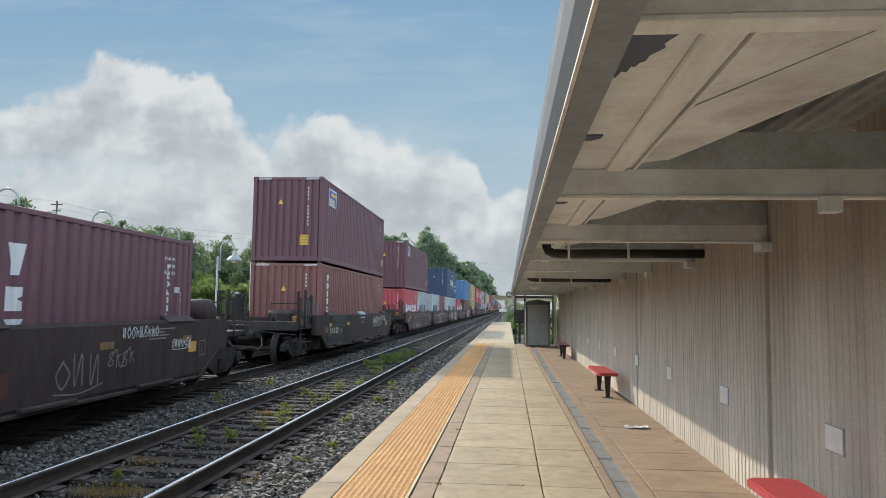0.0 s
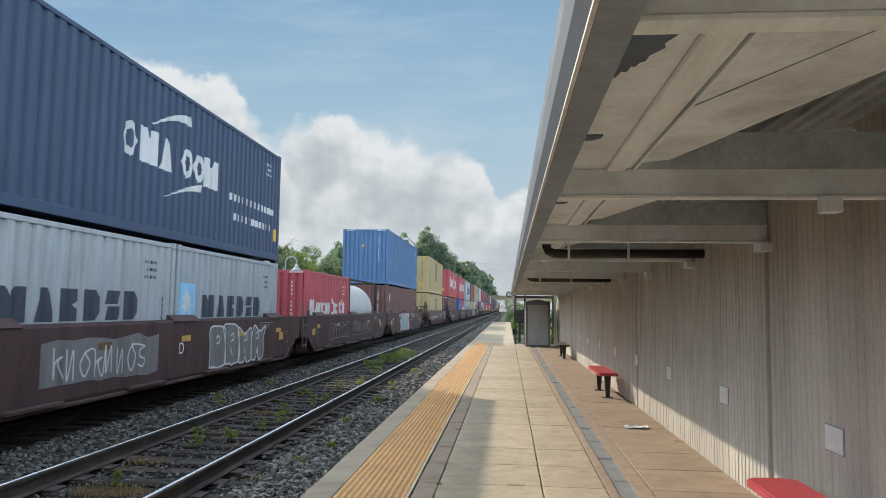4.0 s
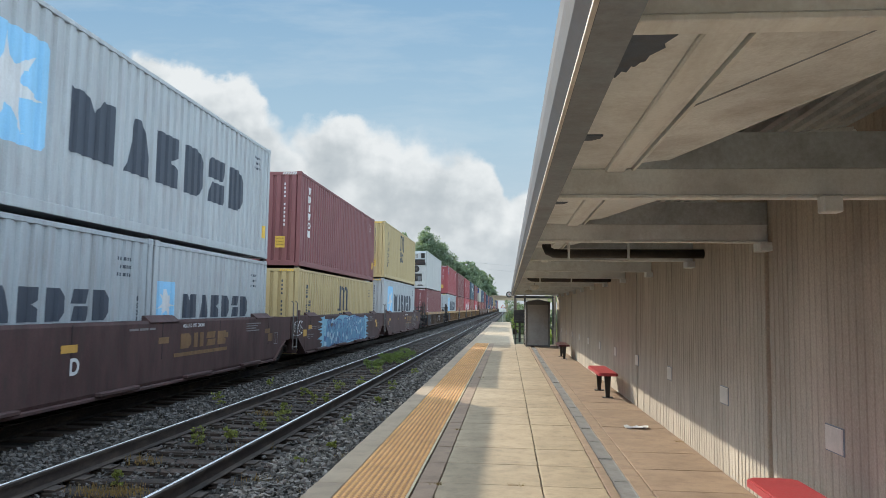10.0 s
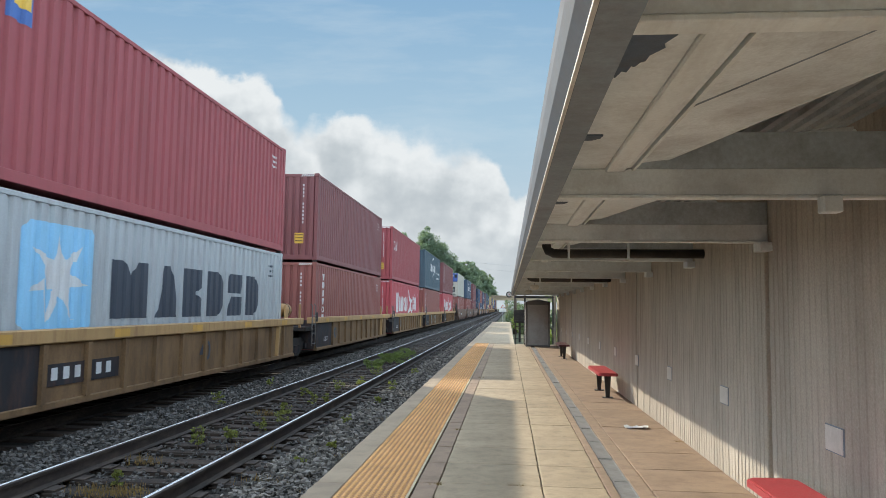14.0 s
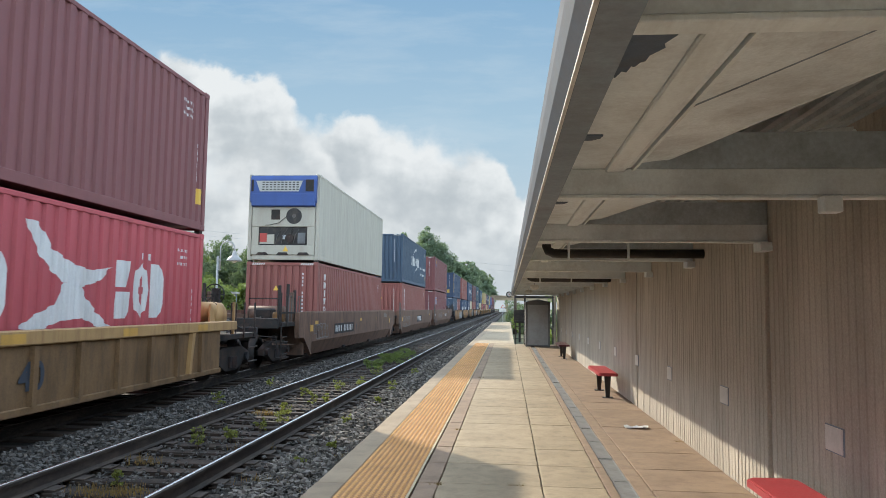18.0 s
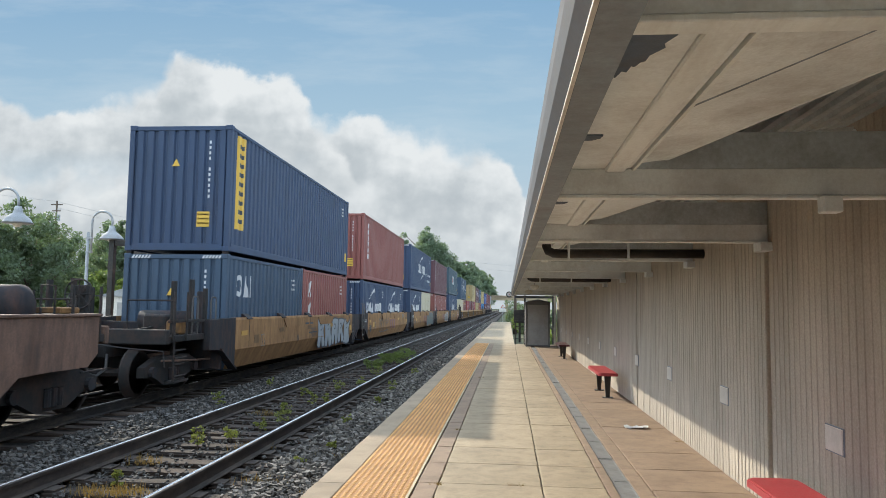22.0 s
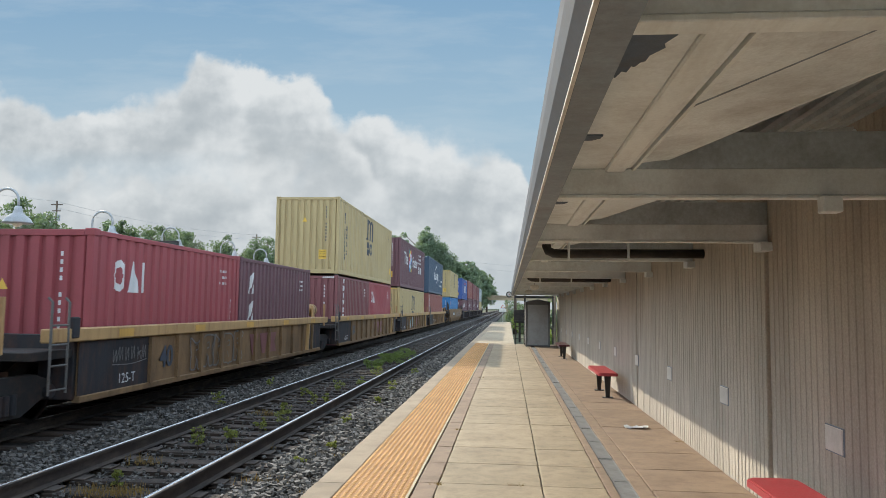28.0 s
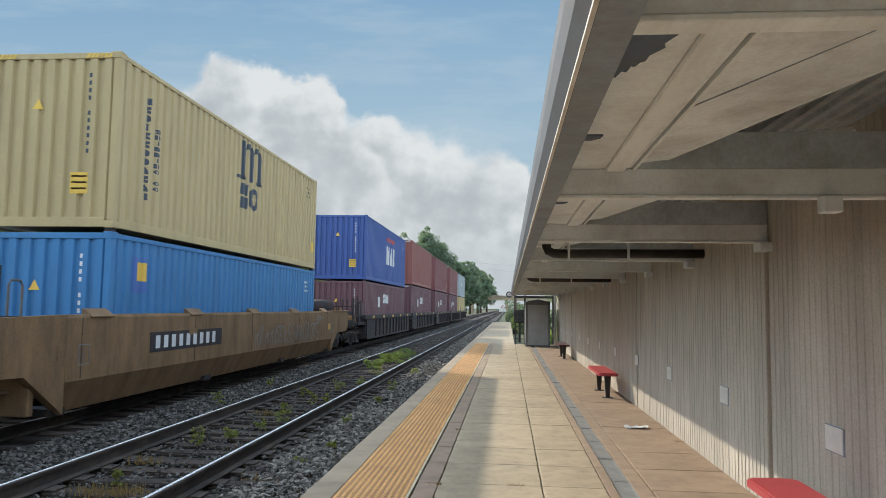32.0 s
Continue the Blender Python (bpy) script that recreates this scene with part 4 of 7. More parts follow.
def dry_grass():
    g = np.random.default_rng(9)
    b = Build()
    for cx, cy, n in ((-4.05, 7.0, 120), (-3.75, 7.05, 120), (-2.55, 7.6, 60), (-1.85, 7.2, 60), (-1.9, 9.0, 50), (-3.3, 9.4, 60), (-4.3, 8.4, 60), (-4.2, 12.4, 60), (-1.82, 12.0, 40)):
        for _ in range(n):
            x, y = cx + g.normal() * 0.13, cy + g.normal() * 0.07
            a, h = g.uniform(0, 6.28), g.uniform(0.03, 0.09)
            dx, dy = 0.03 * math.cos(a), 0.03 * math.sin(a)
            b.face((x - 0.003, y, -0.34), (x + 0.003, y, -0.34), (x + dx + 0.001, y + dy, -0.32 + h), (x + dx - 0.001, y + dy, -0.32 + h))
    tagged(part("dry_grass", b.mesh("dry_grass", DRY)), "tufts of dry straw-coloured grass between the ties", "grass", kind="stuff")


dry_grass()


# ------------------------------------------------------------------ far side of the line
structure("far_platform", Build().box(-18.6, -9.75, 8.0, 90.0, GROUND_Z, -0.02, 0.02), CONCRETE, "low concrete platform across the tracks", "platform")
LAMP_GREY = material("lamp_pale_grey", (0.33, 0.345, 0.36), 0.5, 0.1, bump=0.03)


def platform_lamp(x, y):
    ob = thing("street_lamp", "pale grey gooseneck lamp with a bell shade on the far platform", "lamp", "lamps on the far platform", (x, y, -0.02))
    part("pole", Build().tube([(0, 0, 0), (0, 0, 0.25), (0, 0, 3.9)], [0.09, 0.055, 0.05], 10), LAMP_GREY, ob, "", True)
    arc = [(0.12, 0, 3.2), (0.12, 0, 4.25)] + [(0.47 - 0.35 * math.cos(q * math.pi / 10), 0, 4.25 + 0.35 * math.sin(q * math.pi / 10)) for q in range(1, 11)] + [(0.82, 0, 4.1)]
    part("gooseneck", Build().tube(arc, 0.035, 8), LAMP_GREY, ob, "curved gooseneck pipe", True)
    shade = Build()
    prof = [(4.12, 0.08), (4.0, 0.11), (3.93, 0.13), (3.86, 0.22), (3.78, 0.31), (3.70, 0.36), (3.66, 0.40), (3.655, 0.38), (3.70, 0.33)]
    shade.tube([(0.82, 0, z) for z, _ in prof], [r for _, r in prof], 18)
    part("shade", shade, LAMP_GREY, ob, "bell-shaped metal shade", True)
    part("bulb", Build().tube([(0.82, 0, 3.70), (0.82, 0, 3.62), (0.82, 0, 3.56)], [0.10, 0.13, 0.05], 10), PLATE_WHITE, ob, "", True)
    for z in (3.25, 3.7):
        part("bracket", Build().box(-0.05, 0.16, -0.05, 0.05, z - 0.03, z + 0.03, 0.008), LAMP_GREY, ob)


for y in (18.2, 22.85, 27.75, 33.7, 38.3, 44.0):
    platform_lamp(-13.9, y)


def hanging_sign(x, y):
    ob = thing("station_sign", "dark hanging station sign on a black steel post", "sign", "", (x, y, -0.02))
    part("post", Build().box(-0.09, 0.09, -0.09, 0.09, 0, 3.65, 0.01), BLACK_METAL, ob)
    part("crossbar", Build().box(0.09, 2.25, -0.06, 0.06, 3.45, 3.63, 0.01), BLACK_METAL, ob)
    board = part("sign_board", Build().box(0.65, 2.05, -0.05, 0.05, 3.02, 3.37, 0.02), BLACK_METAL, ob)
    for i in range(7):
        part("lettering_bar", Build().box(1.20 + i * 0.075, 1.25 + i * 0.075, -0.054, -0.05, 3.20, 3.26), PLATE_WHITE, board)
    for xx in (0.9, 1.85):
        part("hanger", Build().box(xx - 0.02, xx + 0.02, -0.02, 0.02, 3.36, 3.46), BLACK_METAL, ob)


hanging_sign(-13.0, 22.8)


def white_kiosk(x, y):
    ob = thing("kiosk", "small white kiosk with a pitched roof on the far platform", "kiosk", "", (x, y, -0.02))
    part("wall", Build().box(-1.2, 1.2, -0.9, 0.9, 0, 1.85, 0.02), PLATE_WHITE, ob)
    part("roof", Build().prism([(-1.35, 1.85), (1.35, 1.85), (0.0, 2.25)], "y", -1.0, 1.0), LAMP_GREY, ob)
    part("door", Build().box(-0.4, 0.4, -0.93, -0.9, 0.0, 1.6, 0.005), BOOTH_GREY, ob)


white_kiosk(-16.7, 31.5)


def far_shed(x, y):
    ob = thing("shed", "low blue-grey shed with a flat roof behind the far platform", "shed", "", (x, y, GROUND_Z))
    part("wall", Build().box(-1.6, 1.6, -1.2, 1.2, 0, 2.9, 0.02), SHED_BLUE, ob)
    part("roof", Build().box(-1.75, 1.75, -1.35, 1.35, 2.9, 3.05, 0.02), LAMP_GREY, ob)
    part("door", Build().box(-0.2, 0.7, -1.24, -1.2, 0.1, 2.1, 0.005), BOOTH_FRAME, ob)


far_shed(-20.4, 48.0)


def far_fence():
    ob = thing("fence", "black metal railing along the far platform", "fence", "", (-18.4, 8, -0.02))
    for i in range(24):
        part("post", Build().box(-0.03, 0.03, i * 3.4 - 0.03, i * 3.4 + 0.03, 0, 1.1), BLACK_METAL, ob)
    for z in (0.25, 0.65, 1.05):
        part("rail", Build().box(-0.02, 0.02, 0, 78.2, z - 0.02, z + 0.02), BLACK_METAL, ob)


far_fence()


def utility_pole(x, y, h, label):
    ob = thing("utility_pole", label, "utility pole", "utility poles", (x, y, GROUND_Z))
    part("pole", Build().tube([(0, 0, -0.1), (0, 0, h)], [0.16, 0.10], 8), BARK, ob, "", True)
    for z, w in ((h - 0.5, 0.75), (h - 1.3, 0.55)) if h > 8 else ():
        part("crossarm", Build().box(-w, w, -0.06, 0.06, z - 0.06, z + 0.06), BARK, ob)
        for sx in (-0.9, -0.4, 0.4, 0.9):
            part("insulator", Build().tube([(sx * w, 0, z + 0.06), (sx * w, 0, z + 0.2)], 0.035, 6), LAMP_GREY, ob)
    if h > 8:
        part("transformer", Build().tube([(0.3, 0, h - 2.6), (0.3, 0, h - 1.8)], 0.22, 10), LAMP_GREY, ob)


utility_pole(-58.0, 88, 15.2, "wooden utility pole with two crossarms behind the trees")
utility_pole(-42.8, 120, 14.2, "wooden utility pole with crossarms in the distance")
utility_pole(0.62, 62, 5.4, "slim wooden pole beside the platform's far end")


def wires():
    for k, (a, c) in enumerate((((-58, 88, 14.5), (-42.8, 120, 13.5)), ((-58, 88, 13.7), (-42.8, 120, 12.7)), ((-42.8, 120, 13.5), (20, 250, 15.0)), ((-42.8, 120, 12.7), (20, 250, 13.0)), ((-120, -40, 14.5), (-58, 88, 14.5)))):
        ob = thing("overhead_wire", "thin black overhead wire strung between poles", "wire", "wires", (0, 0, 0))
        pts = []
        for i in range(15):
            q = i / 14
            p = Vector(a).lerp(Vector(c), q)
            p.z -= 0.8 * 4 * q * (1 - q)
            pts.append(p)
        part("wire", Build().tube(pts, 0.016, 4), GALV, ob)


wires()


def overpass():
    ob = thing("overpass", "distant pale concrete overpass across the railway", "bridge", "", (0, 340, 0))
    part("deck", Build().box(-30, 60, -4, 4, 5.3, 6.6, 0.05), CONCRETE, ob)
    part("parapet", Build().box(-30, 60, -4.2, -3.9, 6.6, 7.5, 0.03), CURB, ob)
    for x in (-16.5, -0.6, 14):
        part("pier", Build().box(x - 0.6, x + 0.6, -3, 3, GROUND_Z, 5.3), CONCRETE, ob)


overpass()


def warning_sign(x, y):
    ob = thing("trackside_sign", "small white trackside sign with a red triangle on a post", "sign", "", (x, y, -0.4))
    part("post", Build().tube([(0, 0, 0), (0, 0, 2.5)], 0.04, 6), GALV, ob)
    part("plate", Build().box(-0.42, 0.42, -0.06, -0.03, 1.55, 1.90, 0.01), PLATE_WHITE, ob)
    tri = part("triangle_plate", Build().prism([(-0.26, 2.0), (0.26, 2.0), (0.0, 2.42)], "y", -0.08, -0.04), paint("mark_red"), ob, "red-edged triangular plate")
    part("triangle_face", Build().prism([(-0.16, 2.05), (0.16, 2.05), (0.0, 2.32)], "y", -0.09, -0.082), PLATE_WHITE, tri)


warning_sign(-0.6, 88)


# ------------------------------------------------------------------ things on the platform
def bench(y0, y1, x0=1.585, x1=1.92, seat=BENCH_RED, words="glossy red seat"):
    ob = thing("bench", f"backless bench with {words} and black legs", "bench", "benches", (0, 0, 0))
    w = Build()
    c = 0.04
    out = [(x0 + c, y0), (x1 - c, y0), (x1, y0 + c), (x1, y1 - c), (x1 - c, y1), (x0 + c, y1), (x0, y1 - c), (x0, y0 + c)]
    inner = [(p[0] + (0.012 if p[0] < 1.75 else -0.012), p[1] + (0.012 if p[1] < (y0 + y1) / 2 else -0.012)) for p in out]
    w.prism(out, "z", 0.40, 0.442)
    w.prism(inner, "z", 0.442, 0.452)
    part("seat", w, seat, ob, "moulded seat with a gloss")
    for y in (y0 + 0.28, y1 - 0.28):
        leg = part("leg", Build().prism([(1.74, 0.0), (1.80, 0.0), (1.83, 0.40), (1.71, 0.40)], "y", y - 0.03, y + 0.03), BLACK_METAL, ob)
        part("foot_plate", Build().box(1.68, 1.86, y - 0.07, y + 0.07, 0.0, 0.012, 0.003), BLACK_METAL, leg)
        for dx in (1.70, 1.84):
            part("bolt", Build().tube([(dx, y - 0.045, 0.012), (dx, y - 0.045, 0.028)], 0.01, 6), GALV, leg)


bench(3.35, 5.12)
bench(12.95, 14.70)
bench(22.9, 24.7, seat=BENCH_MAROON, words="dark maroon seat")


def litter():
    ob = thing("paper_litter", "crumpled white paper lying on the platform", "litter", "", (1.70, 9.95, 0.0))
    b = Build()
    g = random.Random(3)
    n = 7
    pts = [[(i * 0.05 - 0.15 + g.uniform(-0.012, 0.012), j * 0.035 - 0.10 + g.uniform(-0.01, 0.01), 0.004 + g.uniform(0, 0.028)) for i in range(n)] for j in range(6)]
    b.v = [p for row in pts for p in row]
    b.f = [(j * n + i, j * n + i + 1, (j + 1) * n + i + 1, (j + 1) * n + i) for j in range(5) for i in range(n - 1)]
    part("sheet", b.mesh("sheet", PAPER), None, ob)


litter()


def crack_weeds():
    g = np.random.default_rng(12)
    b = Build()
    for cx, cy in ((-0.6, 6.5), (0.10, 6.55), (-0.62, 9.4), (-0.61, 16.5), (2.06, 9.0)):
        for _ in range(45):
            x, y = cx + g.normal() * 0.035, cy + g.normal() * 0.015
            a, h = g.uniform(0, 6.28), g.uniform(0.008, 0.03)
            b.face((x - 0.002, y, -0.01), (x + 0.002, y, -0.01), (x + 0.025 * math.cos(a), y + 0.02 * math.sin(a), h))
    tagged(part("crack_grass", b.mesh("crack_grass", DRY)), "tiny dry grass in the paving cracks", "grass", kind="stuff")


crack_weeds()


def booth():
    ob = thing("shelter_booth", "grey metal booth with a shallow gabled top at the platform's end", "booth", "", (0, 30.3, 0))
    part("front_panel", Build().box(0.80, 1.66, 0.0, 0.03, 0.08, 1.72, 0.005), BOOTH_GREY, ob, "flat grey front panel")
    for x in (0.73, 1.66):
        part("corner_post", Build().box(x, x + 0.075, -0.03, 0.05, 0.0, 1.84, 0.008), BOOTH_FRAME, ob)
    part("top_rail", Build().box(0.73, 1.735, -0.03, 0.05, 1.72, 1.84, 0.008), BOOTH_FRAME, ob)
    part("gable", Build().prism([(0.70, 1.84), (1.765, 1.84), (1.235, 1.95)], "y", -0.05, 1.6), BOOTH_FRAME, ob)
    for x in (0.73, 1.695):
        part("side_panel", Build().box(x, x + 0.04, 0.05, 1.5, 0.08, 1.84), BOOTH_GREY, ob)
    part("back_panel", Build().box(0.77, 1.695, 1.47, 1.5, 0.08, 1.84), BOOTH_GREY, ob)
    part("kick_rail", Build().box(0.80, 1.66, 0.0, 0.04, 0.02, 0.08), BOOTH_FRAME, ob)


booth()


def canopy_frame():
    ob = thing("steel_shelter", "dark open steel frame above the booth", "frame", "", (0, 32.6, 0))
    for x in (0.75, 2.0):
        part("post", Build().box(x - 0.04, x + 0.04, -0.04, 0.04, 0, 2.35), BLACK_METAL, ob)
    for z in (2.02, 2.28):
        part("crossbar", Build().box(0.3, 2.1, -0.05, 0.05, z, z + 0.10), BLACK_METAL, ob)
    part("hood", Build().box(0.3, 2.1, 0.0, 1.3, 2.38, 2.44), BLACK_METAL, ob)


canopy_frame()


def railing():
    ob = thing("railing", "black metal railing at the platform's end", "railing", "", (0, 31.9, 0))
    for x in (0.33, 0.72):
        part("post", Build().tube([(x, 0, 0), (x, 0, 1.05)], 0.022, 6), BLACK_METAL, ob)
    for z in (0.25, 0.5, 0.78, 1.03):
        part("rail", Build().tube([(0.33, 0, z), (0.72, 0, z)], 0.018, 6), BLACK_METAL, ob)


railing()


def end_post(x, y, h, mat, label):
    ob = thing("post", label, "post", "", (x, y, 0))
    part("shaft", Build().box(-0.05, 0.05, -0.05, 0.05, 0, h, 0.006), mat, ob)


end_post(2.03, 31.75, 2.6, PLATE_WHITE, "pale painted post at the end of the wall")


def equipment_box(x, y):
    ob = thing("equipment_box", "black box on a post behind the railing", "box", "", (x, y, 0))
    part("post", Build().box(-0.05, 0.05, -0.05, 0.05, 0, 0.9), BLACK_METAL, ob)
    part("box", Build().box(-0.28, 0.28, -0.2, 0.2, 0.9, 1.5, 0.02), BLACK_METAL, ob)


equipment_box(0.55, 34.0)


def mirror_lamp():
    ob = thing("round_sign", "small round dark-rimmed sign with a pale centre", "sign", "", (0.12, 31.2, 2.05))
    part("bracket", Build().box(-0.02, 0.10, -0.02, 0.02, 0.14, 0.20), BLACK_METAL, ob)
    part("disc", Build().tube([(-0.07, -0.04, 0.1), (-0.07, -0.01, 0.1)], 0.13, 16), BLACK_METAL, ob)
    part("pale_centre", Build().tube([(-0.07, -0.055, 0.1), (-0.07, -0.041, 0.1)], 0.085, 14), PLATE_WHITE, ob)
    part("red_mark", Build().box(-0.085, -0.055, -0.06, -0.0555, 0.06, 0.14), BENCH_RED, ob)


mirror_lamp()

# ------------------------------------------------------------------ the train: containers
HALF = 1.219
SIDE_PITCH, SIDE_DEEP = 0.278, 0.042


@lru_cache(None)
def side_line(length):
    """Corner points (y, x) of the corrugated side, from the near post to the far one."""
    y, out = 0.13, []
    end = length - 0.13
    n = int((end - y) / SIDE_PITCH)
    step = (end - y) / n
    for i in range(n):
        a = y + i * step
        out += [(a, HALF - 0.012 - SIDE_DEEP), (a + step * 0.22, HALF - 0.012 - SIDE_DEEP), (a + step * 0.33, HALF - 0.012), (a + step * 0.81, HALF - 0.012), (a + step * 0.92, HALF - 0.012 - SIDE_DEEP)]
    out.append((end, HALF - 0.012 - SIDE_DEEP))
    return out


def side_x(length, y):
    line = side_line(length)
    for (a, xa), (b, xb) in zip(line, line[1:]):
        if a <= y <= b:
            return xa + (xb - xa) * (y - a) / max(1e-6, b - a)
    return HALF - 0.012


def end_line():
    out, n = [], 9
    step = 2.2 / n
    for i in range(n):
        a = -1.1 + i * step
        out += [(a, 0.06), (a + step * 0.2, 0.06), (a + step * 0.31, 0.014), (a + step * 0.83, 0.014), (a + step * 0.94, 0.06)]
    return out + [(1.1, 0.06)]


@lru_cache(None)
def container_meshes(length, high, key, smooth_side):
    """The shell of one box size in one paint; the copies share it."""
    m = paint(key)
    made = []
    if smooth_side:
        line = []
        y = 0.13
        while y < length - 0.14:
            line += [(y, HALF - 0.014), (y + 0.28, HALF - 0.014), (y + 0.285, HALF - 0.02), (y + 0.30, HALF - 0.02)]
            y += 0.305
        line.append((length - 0.13, HALF - 0.014))
    else:
        line = side_line(length)
    for sign in (1, -1):
        b = Build()
        b.prism([(sign * x, y) for y, x in line] + [(sign * (HALF - 0.06), length - 0.13), (sign * (HALF - 0.06), 0.13)], "z", 0.15, high - 0.09)
        made.append(("side_panel", solid(b.mesh("side_panel", m))))
    b = Build()
    if smooth_side:
        b.box(-1.1, 1.1, 0.05, 0.09, 0.15, high - 0.1)
    else:
        b.prism(end_line() + [(1.1, 0.09), (-1.1, 0.09)], "z", 0.15, high - 0.1)
    made.append(("end_panel", solid(b.mesh("end_panel", m))))
    for x0, x1 in ((-1.1, -0.005), (0.005, 1.1)):
        made.append(("door", solid(Build().box(x0, x1, length - 0.08, length - 0.03, 0.16, high - 0.12, 0.01).mesh("door", m))))
    b = Build()
    n = int((length - 0.2) / 0.4)
    st = (length - 0.2) / n
    b.prism([p for i in range(n) for p in ((0.1 + i * st, high - 0.035), (0.1 + i * st + st * 0.3, high - 0.015), (0.1 + i * st + st * 0.7, high - 0.015))] + [(length - 0.1, high - 0.035), (length - 0.1, high - 0.06), (0.1, high - 0.06)], "x", -1.16, 1.16)
    made.append(("roof_panel", solid(b.mesh("roof_panel", m))))
    made.append(("floor", solid(Build().box(-1.15, 1.15, 0.1, length - 0.1, 0.05, 0.14).mesh("floor", m))))
    for sx in (-1, 1):
        xs = sorted((sx * HALF, sx * (HALF - 0.12)))
        for y0, y1 in ((0.0, 0.14), (length - 0.14, length)):
            made.append(("corner_post", solid(Build().box(xs[0], xs[1], y0, y1, 0.11, high - 0.11, 0.012).mesh("corner_post", m))))
            for z0, z1 in ((0.0, 0.118), (high - 0.118, high)):
                xc = sorted((sx * (HALF + 0.003), sx * (HALF - 0.16)))
                ya, yb = (y0 - 0.003, y0 + 0.175) if y0 < 1 else (y1 - 0.175, y1 + 0.003)
                made.append(("corner_casting", solid(Build().box(xc[0], xc[1], ya, yb, z0, z1, 0.012).mesh("corner_casting", m))))
        xr = sorted((sx * (HALF - 0.002), sx * (HALF - 0.07)))
        made.append(("bottom_rail", solid(Build().box(xr[0], xr[1], 0.175, length - 0.175, 0.01, 0.17, 0.008).mesh("bottom_rail", m))))
        made.append(("top_rail", solid(Build().box(xr[0], xr[1], 0.175, length - 0.175, high - 0.10, high - 0.022, 0.008).mesh("top_rail", m))))
    for y0 in (0.004, length - 0.1):
        made.append(("end_rail", solid(Build().box(-1.06, 1.06, y0, y0 + 0.09, 0.012, 0.17, 0.008).mesh("end_rail", m))))
        made.append(("end_rail", solid(Build().box(-1.06, 1.06, y0, y0 + 0.09, high - 0.12, high - 0.02, 0.008).mesh("end_rail", m))))
    return made


def ring_halves(t):
    """A plain ring as two halves."""
    turn = [math.pi * (q / 4 - 0.5) for q in range(5)]
    right = [(0.5 + 0.5 * math.cos(a), 0.5 + 0.5 * math.sin(a)) for a in turn] + [(0.5 + (0.5 - t) * math.cos(a), 0.5 + (0.5 - t * 0.8) * math.sin(a)) for a in turn[::-1]]
    return [right, [(1 - a, c) for a, c in right]]


# plain outlines that stand where letters are: wedge, notched block, cut block, side-notched block, ring, split block, waist, bar, two posts, funnel
SHAPES = {
    "a": [[(0.04, 0.0), (0.36, 1.0), (0.64, 1.0), (0.96, 0.0)]],
    "m": [[(0.0, 0.0), (0.0, 1.0), (0.34, 1.0), (0.5, 0.70), (0.66, 1.0), (1.0, 1.0), (1.0, 0.0)]],
    "k": [[(0.0, 0.0), (0.0, 1.0), (0.66, 1.0), (0.90, 0.74), (0.90, 0.26), (0.66, 0.0)]],
    "e": [[(0.0, 0.0), (0.0, 1.0), (0.86, 1.0), (0.86, 0.62), (0.58, 0.5), (0.86, 0.38), (0.86, 0.0)]],
    "o": ring_halves(0.27), "s": [[(0.0, 0.54), (0.10, 1.0), (0.92, 1.0), (0.82, 0.54)], [(0.04, 0.0), (0.14, 0.46), (0.96, 0.46), (0.86, 0.0)]],
    "x": [[(0.0, 0.0), (0.28, 0.5), (0.0, 1.0), (0.96, 1.0), (0.68, 0.5), (0.96, 0.0)]],
    "i": [[(0.3, 0.0), (0.3, 1.0), (0.7, 1.0), (0.7, 0.0)]], "h": [[(0.0, 0.0), (0.0, 1.0), (0.34, 1.0), (0.34, 0.0)], [(0.54, 0.0), (0.54, 1.0), (0.88, 1.0), (0.88, 0.0)]],
    "t": [[(0.30, 0.0), (0.0, 1.0), (0.94, 1.0), (0.64, 0.0)]], " ": [],
}
SPANS = {"m": 1.35, "i": 0.55, " ": 0.6}


def name_shapes(kinds, gap=0.14):
    """Outlines over a unit square for a row of plain shapes."""
    total = sum(SPANS.get(k, 1.0) for k in kinds)
    out, at = [], 0.0
    for k in kinds:
        w = SPANS.get(k, 1.0)
        out += [[((at + w * (1 - gap) * a) / total, c) for a, c in poly] for poly in SHAPES[k]]
        at += w
    return out


